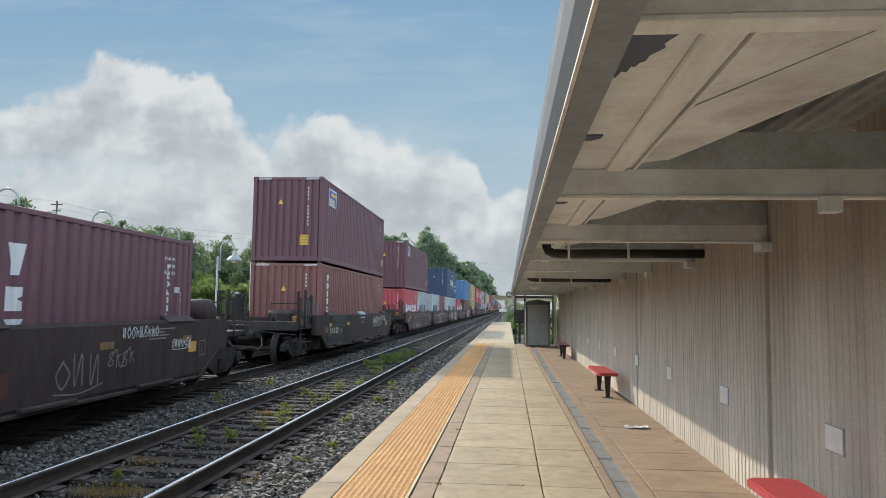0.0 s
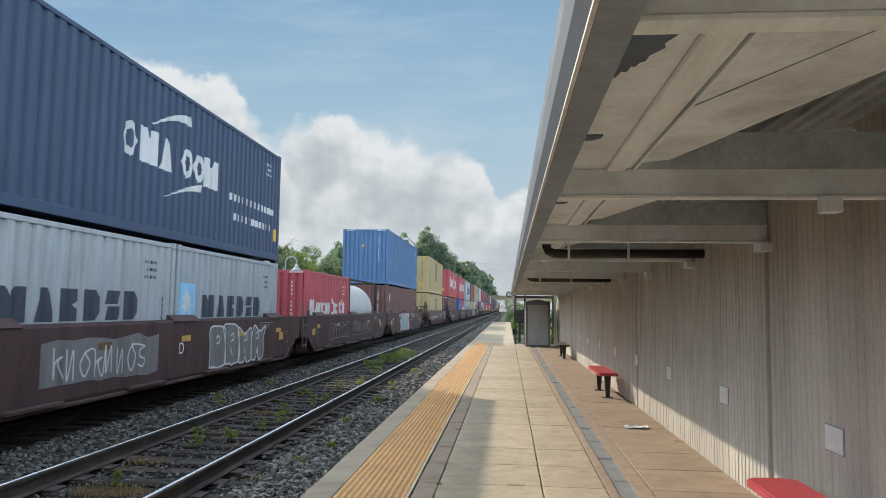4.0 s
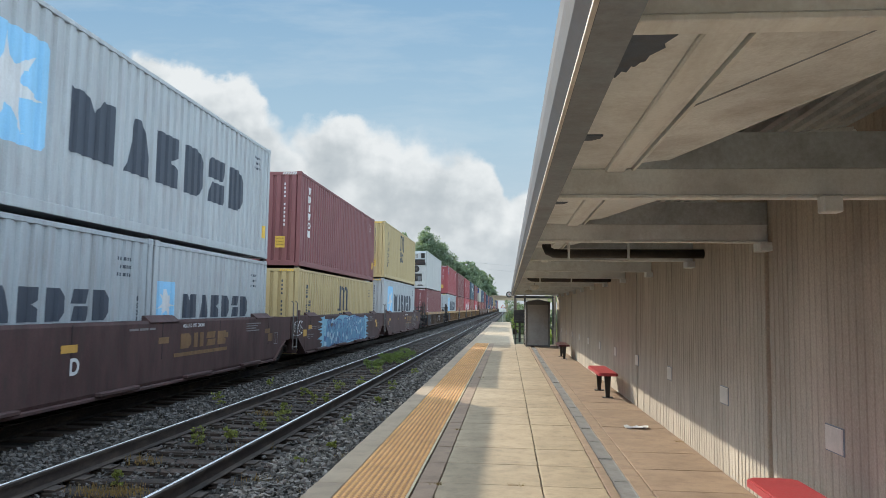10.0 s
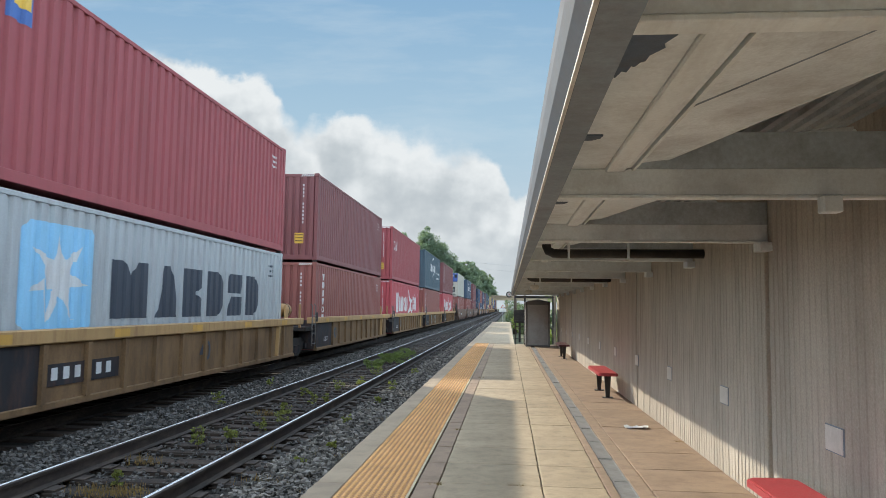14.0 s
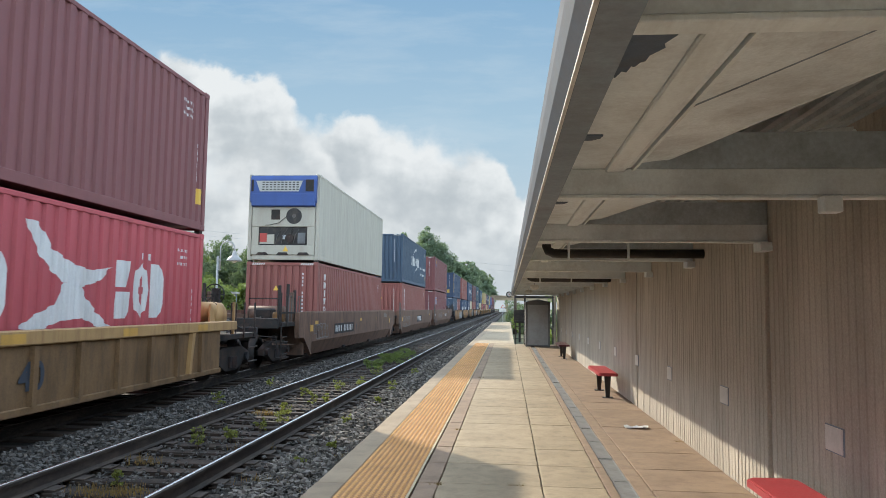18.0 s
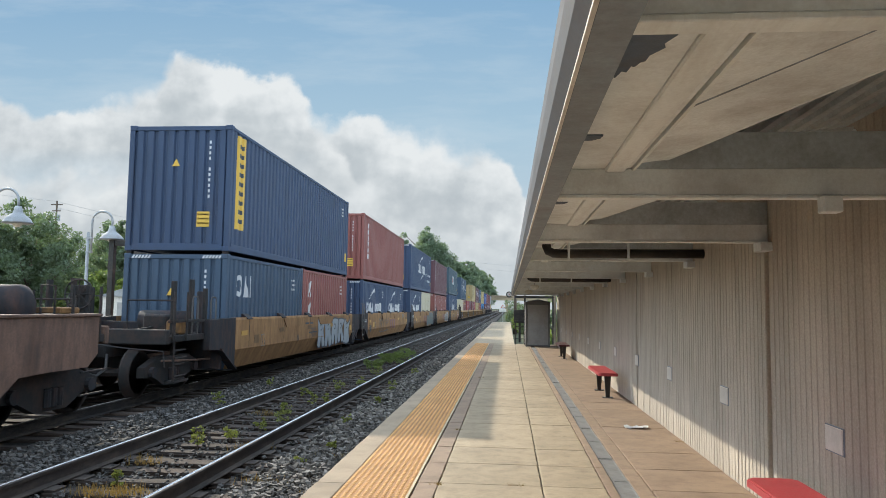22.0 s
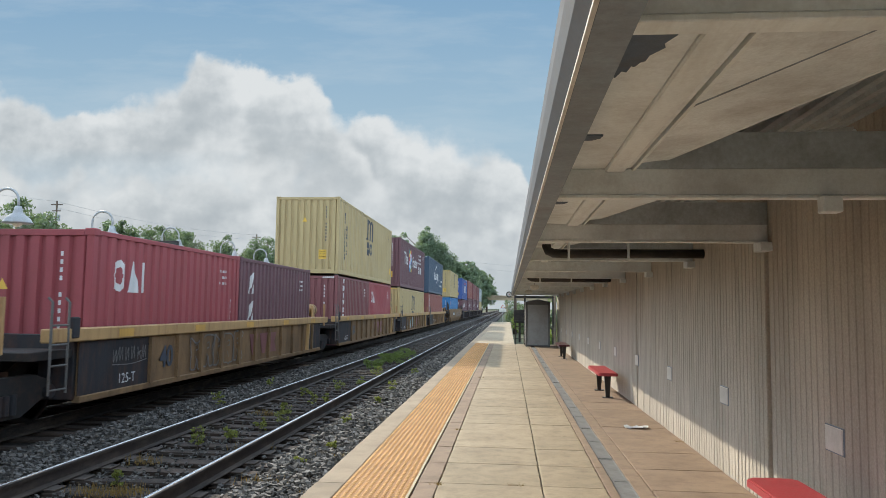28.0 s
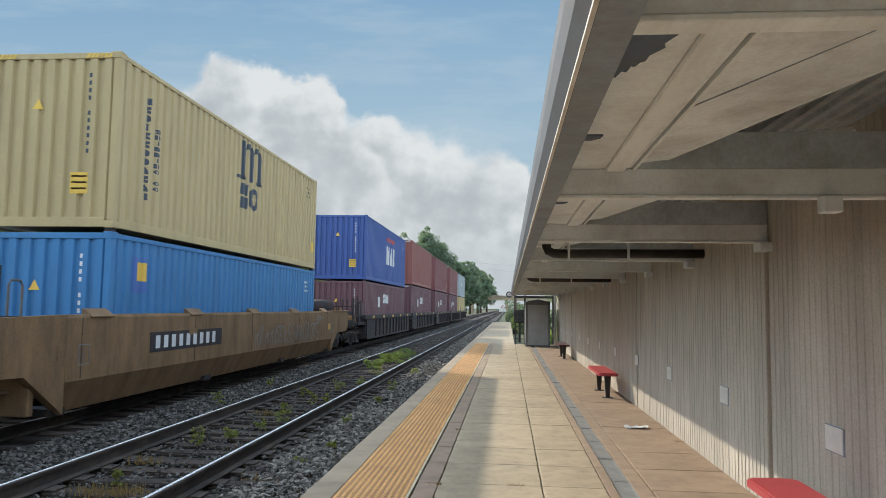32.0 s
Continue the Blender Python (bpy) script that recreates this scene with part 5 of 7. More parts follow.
class Marks:
    """Painted shapes that follow the corrugation of a box's side or near end, one mesh a colour."""

    def __init__(self, length, smooth=False):
        self.length, self.smooth, self.b, self.sayings = length, smooth, {}, []

    def lift(self, key):
        """Each colour lies a little above those painted before it."""
        return 0.003 + 0.002 * list(self.b).index(key)

    def side(self, y0, y1, z0, z1, key="mark_white", slant=0.0):
        b = self.b.setdefault(key, Build())
        if self.smooth:
            ys = [y0, y1]
        else:
            ys = [y0] + [y for y, _ in side_line(self.length) if y0 + 0.01 < y < y1 - 0.01] + [y1]
        up = self.lift(key)
        xs = [HALF - 0.014 + up if self.smooth else side_x(self.length, y) + up for y in ys]
        for i in range(len(ys) - 1):
            s0, s1 = slant * (ys[i] - y0), slant * (ys[i + 1] - y0)
            b.face((xs[i], ys[i], z0 + s0), (xs[i + 1], ys[i + 1], z0 + s1), (xs[i + 1], ys[i + 1], z1 + s1), (xs[i], ys[i], z1 + s0))
        return self

    def shape(self, poly, key="mark_white"):
        """A filled outline of (y, z) points, cut along the corrugation."""
        b = self.b.setdefault(key, Build())
        y0, y1 = min(p[0] for p in poly), max(p[0] for p in poly)
        n = max(6, int((y1 - y0) / 0.06))
        ys = sorted(set([y0 + (y1 - y0) * i / n for i in range(n + 1)] + [y for y, _ in side_line(self.length) if y0 < y < y1]))

        def cross(y):
            out = []
            for (ya, za), (yb, zb) in zip(poly, poly[1:] + poly[:1]):
                if (ya <= y) != (yb <= y):
                    out.append(za + (zb - za) * (y - ya) / (yb - ya))
            return sorted(out)
        for ya, yb in zip(ys, ys[1:]):
            if yb - ya < 1e-4:
                continue
            ca, cb = cross(ya + 1e-5), cross(yb - 1e-5)
            if len(ca) != len(cb):
                ca = cb = cross((ya + yb) / 2)
            up = self.lift(key)
            xa, xb = (HALF - 0.014 + up,) * 2 if self.smooth else (side_x(self.length, ya) + up, side_x(self.length, yb) + up)
            for i in range(0, len(ca) - 1, 2):
                b.face((xa, ya, ca[i]), (xb, yb, cb[i]), (xb, yb, cb[i + 1]), (xa, ya, ca[i + 1]))
        return self

    def end(self, x0, x1, z0, z1, key="mark_white"):
        self.b.setdefault(key, Build()).box(x0, x1, 0.0135, 0.0165, z0, z1)
        return self

    def slash(self, x, z, w, h, key):
        """One slanted stripe of warning tape on the near top rail."""
        self.b.setdefault(key, Build()).prism([(x, z), (x + w, z), (x + w + h * 0.6, z + h), (x + h * 0.6, z + h)], "y", -0.0005, 0.0035)
        return self

    def triangle(self, x, z, size, near=0.0135):
        self.b.setdefault("mark_yellow", Build()).prism([(x - size / 2, z), (x + size / 2, z), (x, z + size * 0.9)], "y", near, near + 0.003)
        return self

    def row(self, y0, y1, z0, z1, n, key="mark_white", fill=0.6):
        """n plain bars where small lettering stands."""
        step = (y1 - y0) / n
        for i in range(n):
            self.side(y0 + i * step, y0 + i * step + step * fill, z0, z1, key)
        return self

    def name(self, y0, y1, z0, z1, kinds, key="mark_white", gap=0.14):
        """A name as a row of plain shapes, one for each letter."""
        for poly in name_shapes(kinds, gap):
            self.shape([(y0 + (y1 - y0) * a, z0 + (z1 - z0) * c) for a, c in poly], key)
        return self

    def column(self, y, z0, z1, kinds, width, key="mark_white"):
        """The same running down the box."""
        step = (z1 - z0) / len(kinds)
        for i, k in enumerate(kinds):
            for poly in SHAPES[k]:
                self.shape([(y + width * a, z1 - (i + 1) * step + step * 0.78 * c) for a, c in poly], key)
        return self

    def say(self, text, y, z, size, key="mark_white"):
        """Readable words, laid on the crests of the side."""
        self.sayings.append((text, y, z, size, key))

    def put(self, parent):
        for text, y, z, size, key in self.sayings:
            part("lettering", text_mesh(text, size, key), None, parent).matrix_basis = pose(HALF - 0.006, y, z, 90, 0, 90)
        for key, b in self.b.items():
            tagged(part("painted_mark", b.mesh("painted_mark", paint(key)), None, parent), kind="stuff")


def star(m, y, z, r, key="mark_white"):
    """A seven-pointed star on the side."""
    pts = []
    for i in range(14):
        a = math.pi / 2 + 0.08 + i * math.pi / 7
        q = r if i % 2 == 0 else r * 0.36
        pts.append((y + q * math.cos(a), z + q * math.sin(a)))
    m.shape(pts, key)


def crescent(m, y0, y1, z, rise, thick, key="mark_white"):
    """A tapering arc from y0 to y1."""
    n = 12
    top = [(y0 + (y1 - y0) * i / n, z + rise * math.sin(1.45 * i / n)) for i in range(n + 1)]
    low = [(y0 + (y1 - y0) * i / n + 0.02, z + rise * math.sin(1.45 * i / n) - thick * (0.12 + 0.88 * (i / n) ** 1.4)) for i in range(n, -1, -1)]
    m.shape(top + low, key)


def decorate(m, kind, z, high, length):
    """The plain shapes of each livery; z lifts them to where they stand on the box."""
    big = length > 8
    if kind == "wordmark_swan":
        y0, y1 = (1.7, 10.7) if big else (0.45, 5.4)
        h = 0.95 if big else 0.42
        a = y0 + (y1 - y0) * 0.535
        c = y0 + (y1 - y0) * 0.80
        m.name(y0, y0 + 0.12 * (y1 - y0), z - 0.06 * h, z + 1.12 * h, "h")
        m.name(y0 + 0.12 * (y1 - y0), a, z, z + h * 0.92, "amkokk", gap=0.22)
        m.name(c, y1, z, z + h, "sok", gap=0.22)
        for dot in (0.44, 0.56):
            m.side(c + (y1 - c) * dot, c + (y1 - c) * (dot + 0.05), z + h * 1.06, z + h * 1.18)
        w = c - a
        for poly in ([(0.05, 1.42), (0.16, 1.40), (0.30, 1.05), (0.52, 0.86), (0.74, 0.78), (0.98, 0.86), (0.84, 0.62), (0.62, 0.50), (0.40, 0.58), (0.22, 0.86), (0.10, 1.15)],
                     [(0.02, -0.10), (0.14, 0.06), (0.34, 0.22), (0.44, 0.56), (0.62, 0.52), (0.74, 0.24), (0.88, 0.02), (1.10, -0.26), (0.96, -0.22), (0.66, 0.02), (0.40, -0.02), (0.20, -0.16)]):
            m.shape([(a + w * (0.02 + 0.94 * q), z + h * k) for q, k in poly])
    elif kind == "star_wordmark":
        if big:
            m.shape([(1.30, z - 0.02), (1.42, z - 0.15), (2.85, z - 0.15), (2.97, z - 0.02), (2.97, z + 1.22), (2.85, z + 1.35), (1.42, z + 1.35), (1.30, z + 1.22)], "mark_light_blue")
            star(m, 2.13, z + 0.6, 0.70)
            m.name(3.45, 10.6, z, z + 0.95, "maeksk", "mark_dark", 0.17)
        else:
            m.side(0.18, 0.86, z - 0.1, z + 0.68, "mark_light_blue")
            star(m, 0.52, z + 0.28, 0.33)
            m.name(1.2, 4.85, z, z + 0.47, "maeksk", "mark_dark", 0.17)
    elif kind == "arcs_wordmark":
        y0, y1, h = (4.0, 8.0, 0.62) if big else (0.85, 4.9, 0.46)
        m.name(y0, y1, z, z + h, "oma oom", gap=0.12)
        if big:
            crescent(m, 5.0, 6.5, z + h + 0.14, 0.50, 0.20)
            crescent(m, 5.5, 7.1, z - 0.50, 0.34, -0.16)
        else:
            crescent(m, 1.55, 2.95, z + h + 0.12, 0.56, 0.20)
        if big:
            m.row(8.6, 11.8, z - 0.06, z + 0.10, 12, fill=0.6)
            m.row(8.9, 11.6, z - 0.50, z - 0.34, 11, fill=0.6)
    elif kind == "script":
        curl = [(1.75, 0.05), (2.02, 0.0), (2.18, 0.22), (1.92, 0.40), (1.98, 0.68), (2.24, 0.64), (2.16, 0.52)]
        for k in range(9):
            b0 = 2.32 + k * 0.27
            curl += [(b0, 0.06), (b0 + 0.06, 0.30 if k % 3 else 0.60), (b0 + 0.14, 0.04), (b0 + 0.22, 0.22)]
        for (ya, za), (yb, zb) in zip(curl, curl[1:]):
            m.shape([(ya, z + za), (ya, z + za + 0.07), (yb + 0.012, z + zb + 0.07), (yb + 0.012, z + zb)])
        m.shape([(0.50, z + 0.05), (0.66, z + 0.42), (0.84, z + 0.60), (1.06, z + 0.62), (1.30, z + 0.50), (1.38, z + 0.20), (1.30, z + 0.05)])
        m.shape([(0.74, z + 0.12), (0.76, z + 0.46), (1.24, z + 0.40), (1.22, z + 0.10)], "mark_red")
        m.side(0.94, 1.06, z + 0.12, z + 0.42, "off_white")
        m.row(4.3, 5.0, z + 0.95, z + 1.03, 6, fill=0.7)
        m.row(4.3, 4.9, z + 0.78, z + 0.86, 5, fill=0.7)
    elif kind == "blocks_dark":
        z += 0.65
        m.side(5.45, 5.71, z, z + 0.92, "mark_dark")
        for a in (0.0, 0.56):
            m.side(6.01 + a, 6.27 + a, z, z + 0.74, "mark_dark")
            m.shape([(5.69 + a, z + 0.70), (5.75 + a, z + 0.80), (5.84 + a, z + 0.88), (5.98 + a, z + 0.92), (6.12 + a, z + 0.90), (6.22 + a, z + 0.83), (6.27 + a, z + 0.73), (6.01 + a, z + 0.73), (5.96 + a, z + 0.77), (5.86 + a, z + 0.76), (5.76 + a, z + 0.70)], "mark_dark")
        m.side(5.2, 5.8, z - 0.02, z + 0.06, "mark_dark")
        m.side(6.5, 7.0, z - 0.02, z + 0.06, "mark_dark")
        m.name(5.42, 6.75, z - 0.70, z - 0.10, "so", "mark_dark", 0.1)
        m.column(0.95, high - 2.3, high - 0.45, "mekixekkaeah", 0.15, "mark_dark")
        m.column(1.32, high - 2.1, high - 0.95, "shikkiho oo", 0.15, "mark_dark")
    elif kind == "tall_letters":
        for zz, hh in ((1.68, 0.48), (1.22, 0.36), (0.84, 0.32)):
            m.name(6.82, 7.26, zz, zz + hh * 0.86, "t" if zz > 1.5 else ("e" if zz > 1.0 else "x"))
        m.column(11.2, 0.6, 2.1, "teoahhiahi", 0.10)
        m.side(11.55, 11.68, 1.55, 1.66)
    elif kind == "letters_down":
        m.column(0.85, z - 0.25, z + 1.40, "tkitoh", 0.34)
    elif kind == "patch":
        m.side(0.86, 2.0, z + 0.55, z + 1.15, "mark_white")
        m.side(0.9, 1.96, z + 0.60, z + 1.10, "mark_blue")
        m.side(1.0, 1.9, z + 0.62, z + 0.82, "off_white")
        m.side(1.2, 1.95, z + 0.90, z + 1.02, "mark_yellow")
    elif kind == "patch_small":
        m.side(0.75, 1.25, z + 0.5, z + 1.1, "mark_blue")
        m.side(0.85, 1.18, z + 0.70, z + 1.02, "mark_yellow")
    elif kind == "three_letters":
        m.name(0.63, 1.75, z + 0.45, z + 0.98, "oai")
    elif kind == "two_slashes":
        for dz in (-0.15, 0.55):
            m.shape([(0.55, z + dz), (0.72, z + dz), (1.00, z + dz + 0.52), (0.83, z + dz + 0.52)])
            m.shape([(0.80, z + dz), (0.95, z + dz), (1.06, z + dz + 0.22), (0.91, z + dz + 0.22)])
    elif kind == "word_side":
        m.name(0.6, 2.5, z + 0.72, z + 1.08, "tooax", "mark_yellow")
    elif kind == "slogan":
        m.say("The", 2.42, z + 0.68, 1.05)
        cols = ("mark_green", "mark_yellow", "mark_red", "mark_pink", "mark_light_blue", "mark_blue")
        m.side(3.72, 4.98, z - 0.06, z + 1.38, "mark_dark")
        for i in range(6):
            for k in range(3):
                m.side(3.78 + 0.39 * k, 4.14 + 0.39 * k, z - 0.02 + i * 0.23, z + 0.19 + i * 0.23, cols[(5 - i + k) % 6])
        m.shape([(3.95, z + 1.15), (4.75, z + 1.15), (4.75, z + 0.95), (4.25, z + 0.40), (4.75, z + 0.40), (4.75, z + 0.18), (3.95, z + 0.18), (3.95, z + 0.38), (4.45, z + 0.95), (3.95, z + 0.95)])
        m.say("Factor", 6.75, z + 0.66, 1.0)
        m.name(8.55, 10.1, z + 0.05, z + 0.52, "sim", gap=0.1)
        for i in range(3):
            for j in range(3):
                m.shape([(8.66 + i * 0.5 + q, z + 0.78 + j * 0.27 + w) for q, w in ((0.0, -0.1), (0.13, 0.0), (0.0, 0.1), (-0.13, 0.0))])
    elif kind == "slant_block":
        m.name(5.4, 8.3, z, z + 0.95, "mae", gap=0.1)
        m.row(5.6, 8.0, z + 1.2, z + 1.42, 4, "mark_red", 0.9)
    elif kind == "band_down":
        m.side(0.45, 0.95, z - 0.75, z + 1.45, "mark_yellow")
        for i in range(9):
            m.side(0.55, 0.82, z - 0.6 + i * 0.22, z - 0.5 + i * 0.22, "mark_dark")
    elif kind == "panel_two_colour":
        m.side(4.6, 6.6, z - 0.05, z + 0.85, "mark_white")
        m.name(4.75, 5.65, z + 0.15, z + 0.65, "kek", "mark_red", 0.1)
        m.name(5.7, 6.5, z + 0.15, z + 0.65, "oke", "mark_dark", 0.1)
    elif kind == "white_word":
        m.name(4.7, 6.3, z + 0.5, z + 0.95, "sim", gap=0.1)
        m.row(3.2, 3.9, z + 0.3, z + 0.8, 2, fill=0.8)


COLOUR_WORDS = {"maroon": "faded maroon", "plum": "dark plum", "oxide": "oxide red", "brown": "dull brown", "russet": "faded russet", "red": "bright red", "crimson": "crimson red", "navy": "dark navy",
                "steel_navy": "weathered dark blue", "blue": "mid blue", "royal": "royal blue", "sky_blue": "bright blue", "teal_navy": "dark teal-blue", "yellow": "mustard yellow",
                "cream": "pale cream", "grey": "stained grey", "pale_grey": "pale grey", "white": "white", "off_white": "dirty white"}


def container(s, z, length, high, key, mark="", mark_z=None, reefer=False, tiers="in a well car"):
    """A freight container at the train's place s, standing at height z."""
    ft = "forty-foot" if length > 8 else "twenty-foot"
    what = "smooth-sided refrigerated" if reefer else "corrugated steel"
    name = "refrigerated_container" if reefer else "shipping_container"
    ob = thing(name, f"{COLOUR_WORDS[key]} {ft} {what} container {tiers}", "container", "containers on the train", (TRAIN_TRACK, s, z))
    for n, me in container_meshes(length, high, key, reefer):
        part(n, me, None, ob)
    if tiers.startswith("stacked"):
        for x in (-1.13, 1.13):
            for y in (0.09, length - 0.09):
                part("twist_lock", Build().box(x - 0.06, x + 0.06, y - 0.07, y + 0.07, -0.062, 0.004, 0.01), STEEL_DARK, ob)
    m = Marks(length, reefer)
    r = random.Random(int(s * 10) + int(z * 7))
    pale = key in ("yellow", "cream", "grey", "pale_grey", "white", "off_white")
    ink = "mark_dark" if pale else "mark_white"
    if mark:
        decorate(m, mark, (mark_z if mark_z is not None else 1.2), high, length)
    if not reefer:
        # size and weight codes by the far end, a serial across the near top, tape on the upper corners
        for i in range(3):
            m.row(length - 1.15 + 0.1 * (i % 2), length - 0.62, high - 0.44 - i * 0.13, high - 0.385 - i * 0.13, 7, ink, 0.55)
        m.column(length - 0.42, high * 0.34, high * 0.62, "khoeah", 0.07, ink)
        if r.random() < 0.55:
            m.side(length - 0.42, length - 0.22, high * 0.18, high * 0.18 + 0.32, "mark_yellow")
    if not reefer:
        n = 11
        for i in range(n):
            if i != 4:
                m.end(0.69, 0.735, high - 0.43 - i * 0.125, high - 0.36 - i * 0.125, ink)
        m.triangle(-0.05 - 0.2 * r.random(), high - 0.95, 0.19)
        if r.random() < 0.7:
            m.end(0.45, 0.75, 0.55, 0.90, "mark_yellow")
            for i in range(3):
                m.end(0.47, 0.73, 0.62 + i * 0.1, 0.65 + i * 0.1, "mark_dark")
        if r.random() < 0.6:
            for x0 in (-1.04, 0.62):
                for i in range(6):
                    m.slash(x0 + i * 0.075, high - 0.105, 0.045, 0.07, "mark_yellow" if pale else "mark_white")
    m.put(ob)
    if reefer:
        top_key = "royal" if key == "off_white" else "pale_grey"
        hood = Build().prism([(0.05, high - 0.98), (-0.08, high - 0.98), (-0.13, high - 0.92), (-0.13, high - 0.20), (-0.05, high - 0.05), (0.05, high - 0.05)], "x", -1.13, 1.13)
        part("cooling_hood", hood, paint(top_key), ob, "hood over the cooling unit")
        part("hood_skirt", Build().box(-1.09, 1.09, -0.145, 0.05, high - 1.10, high - 0.66, 0.03), paint("royal") if key == "off_white" else STEEL_DARK, ob, "dark lower band of the hood")
        plate = part("grille_plate", Build().prism([(-0.80, high - 0.60), (0.52, high - 0.60), (0.66, high - 0.24), (-0.94, high - 0.24)], "y", -0.142, -0.128), paint("white"), ob)
        g = Build()
        for i in range(10):
            for k in range(4):
                g.box(-0.72 + i * 0.13, -0.64 + i * 0.13, -0.148, -0.141, high - 0.55 + k * 0.08, high - 0.515 + k * 0.08)
        part("grille_slots", g, BLACK_METAL, plate)
        part("side_grille", Build().box(0.76, 1.04, -0.142, -0.128, high - 0.60, high - 0.20, 0.004), STEEL_DARK, ob)
        part("side_grille", Build().box(-1.10, -1.02, -0.142, -0.128, high - 0.60, high - 0.20, 0.004), STEEL_DARK, ob)
        part("upper_panel", Build().box(-1.08, 1.08, -0.015, 0.05, 1.12, high - 1.10, 0.012), paint(key), ob, "flat panel of the cooling machine")
        part("small_window", Build().box(-0.42, -0.12, -0.024, -0.014, 1.36, 1.70, 0.004), STEEL_DARK, ob)
        part("fan_opening", Build().tube([(0.36, -0.022, 1.48), (0.36, -0.014, 1.48)], 0.27, 20), BLACK_METAL, ob)
        part("fan_hub", Build().tube([(0.36, -0.034, 1.48), (0.36, -0.021, 1.48)], 0.07, 12), STEEL_LIGHT, ob)
        for x0, x1 in ((-1.08, -0.84), (0.82, 1.08)):
            part("recess_frame", Build().box(x0, x1, -0.015, 0.05, 0.5, 1.118, 0.01), paint(key), ob)
        part("machinery_recess", Build().box(-0.84, 0.82, 0.035, 0.055, 0.5, 1.118), BLACK_METAL, ob, "dark opening of the cooling machine")
        for x0, x1, z0, z1, shade in ((-0.80, -0.30, 0.54, 0.86, "off_white"), (-0.80, -0.55, 0.60, 0.90, "mark_red"), (-0.02, 0.14, 0.70, 0.84, "grey"), (0.50, 0.76, 0.56, 0.92, "hood_grey")):
            part("control_box", Build().box(x0, x1, -0.01 if shade != "mark_red" else -0.016, 0.034, z0, z1, 0.008), paint(shade), ob)
        part("compressor", Build().tube([(0.22, -0.02, 0.72), (0.22, 0.03, 0.72)], 0.15, 14), STEEL_DARK, ob)
        for k in range(4):
            part("pipe_run", Build().tube([(-0.25 + 0.2 * k, 0.0, 0.56), (-0.2 + 0.21 * k, -0.01, 0.80 + 0.06 * (k % 2)), (-0.05 + 0.2 * k, 0.01, 1.06)], 0.014, 5), STEEL_LIGHT, ob)
        part("cable", Build().tube([(0.1, -0.03, 1.46), (-0.15, -0.035, 1.25), (-0.45, -0.03, 1.18), (-0.62, -0.03, 1.17)], 0.012, 5), BLACK_METAL, ob)
        part("lower_plate", Build().box(-1.08, 1.08, -0.02, 0.05, 0.18, 0.5, 0.01), paint(key), ob)
        for x in (-0.7, 0.0, 0.7):
            part("fork_pocket", Build().prism([(x - 0.22, 0.17), (x + 0.22, 0.17), (x + 0.14, 0.26), (x - 0.14, 0.26)], "y", -0.024, -0.018), STEEL_DARK, ob)
        tri = Marks(length, True).triangle(0.1, 0.29, 0.2, -0.0235)
        tri.put(ob)
    MOVERS.append((ob, s, z))
    return ob


def tank_container(s, z):
    ob = thing("tank_container", "white cylindrical tank container in a dark frame", "container", "containers on the train", (TRAIN_TRACK, s, z))
    L = 6.06
    b = Build()
    prof = [(0.15, 0.35), (0.22, 0.75), (0.4, 1.0), (0.7, 1.12), (L - 0.7, 1.12), (L - 0.4, 1.0), (L - 0.22, 0.75), (L - 0.15, 0.35)]
    b.tube([(0, y, 1.32) for y, _ in prof], [r for _, r in prof], 28)
    part("tank", b, paint("white"), ob, "white tank shell", True)
    for x in (-1.16, 1.16):
        for y in (0.06, L - 0.06):
            part("corner_post", Build().box(x - 0.06, x + 0.06, y - 0.06, y + 0.06, 0, 2.59, 0.01), STEEL_DARK, ob)
        for z0 in (0.0, 2.47):
            part("side_rail", Build().box(x - 0.05, x + 0.05, 0.12, L - 0.12, z0 + 0.02, z0 + 0.10, 0.01), STEEL_DARK, ob)
    for y in (0.06, L - 0.06):
        for z0 in (0.0, 2.47):
            part("end_rail", Build().box(-1.1, 1.1, y - 0.05, y + 0.05, z0 + 0.02, z0 + 0.10, 0.01), STEEL_DARK, ob)
    MOVERS.append((ob, s, z))


# ------------------------------------------------------------------ the train: wagons
def wheelset(parent, y):
    for sx in (-1, 1):
        b = Build()
        prof = [(0.64, 0.10), (0.66, 0.30), (0.68, 0.40), (0.70, 0.455), (0.735, 0.455), (0.74, 0.43), (0.85, 0.415), (0.85, 0.36), (0.82, 0.30), (0.83, 0.12), (0.87, 0.10)]
        b.tube([(sx * x, y, RAIL_Z + 0.42) for x, _ in prof], [r - 0.0 for _, r in prof], 20)
        part("wheel", b, STEEL_DARK, parent, "", True)
    part("axle", Build().tube([(-1.05, y, RAIL_Z + 0.42), (1.05, y, RAIL_Z + 0.42)], 0.075, 8), STEEL_DARK, parent)


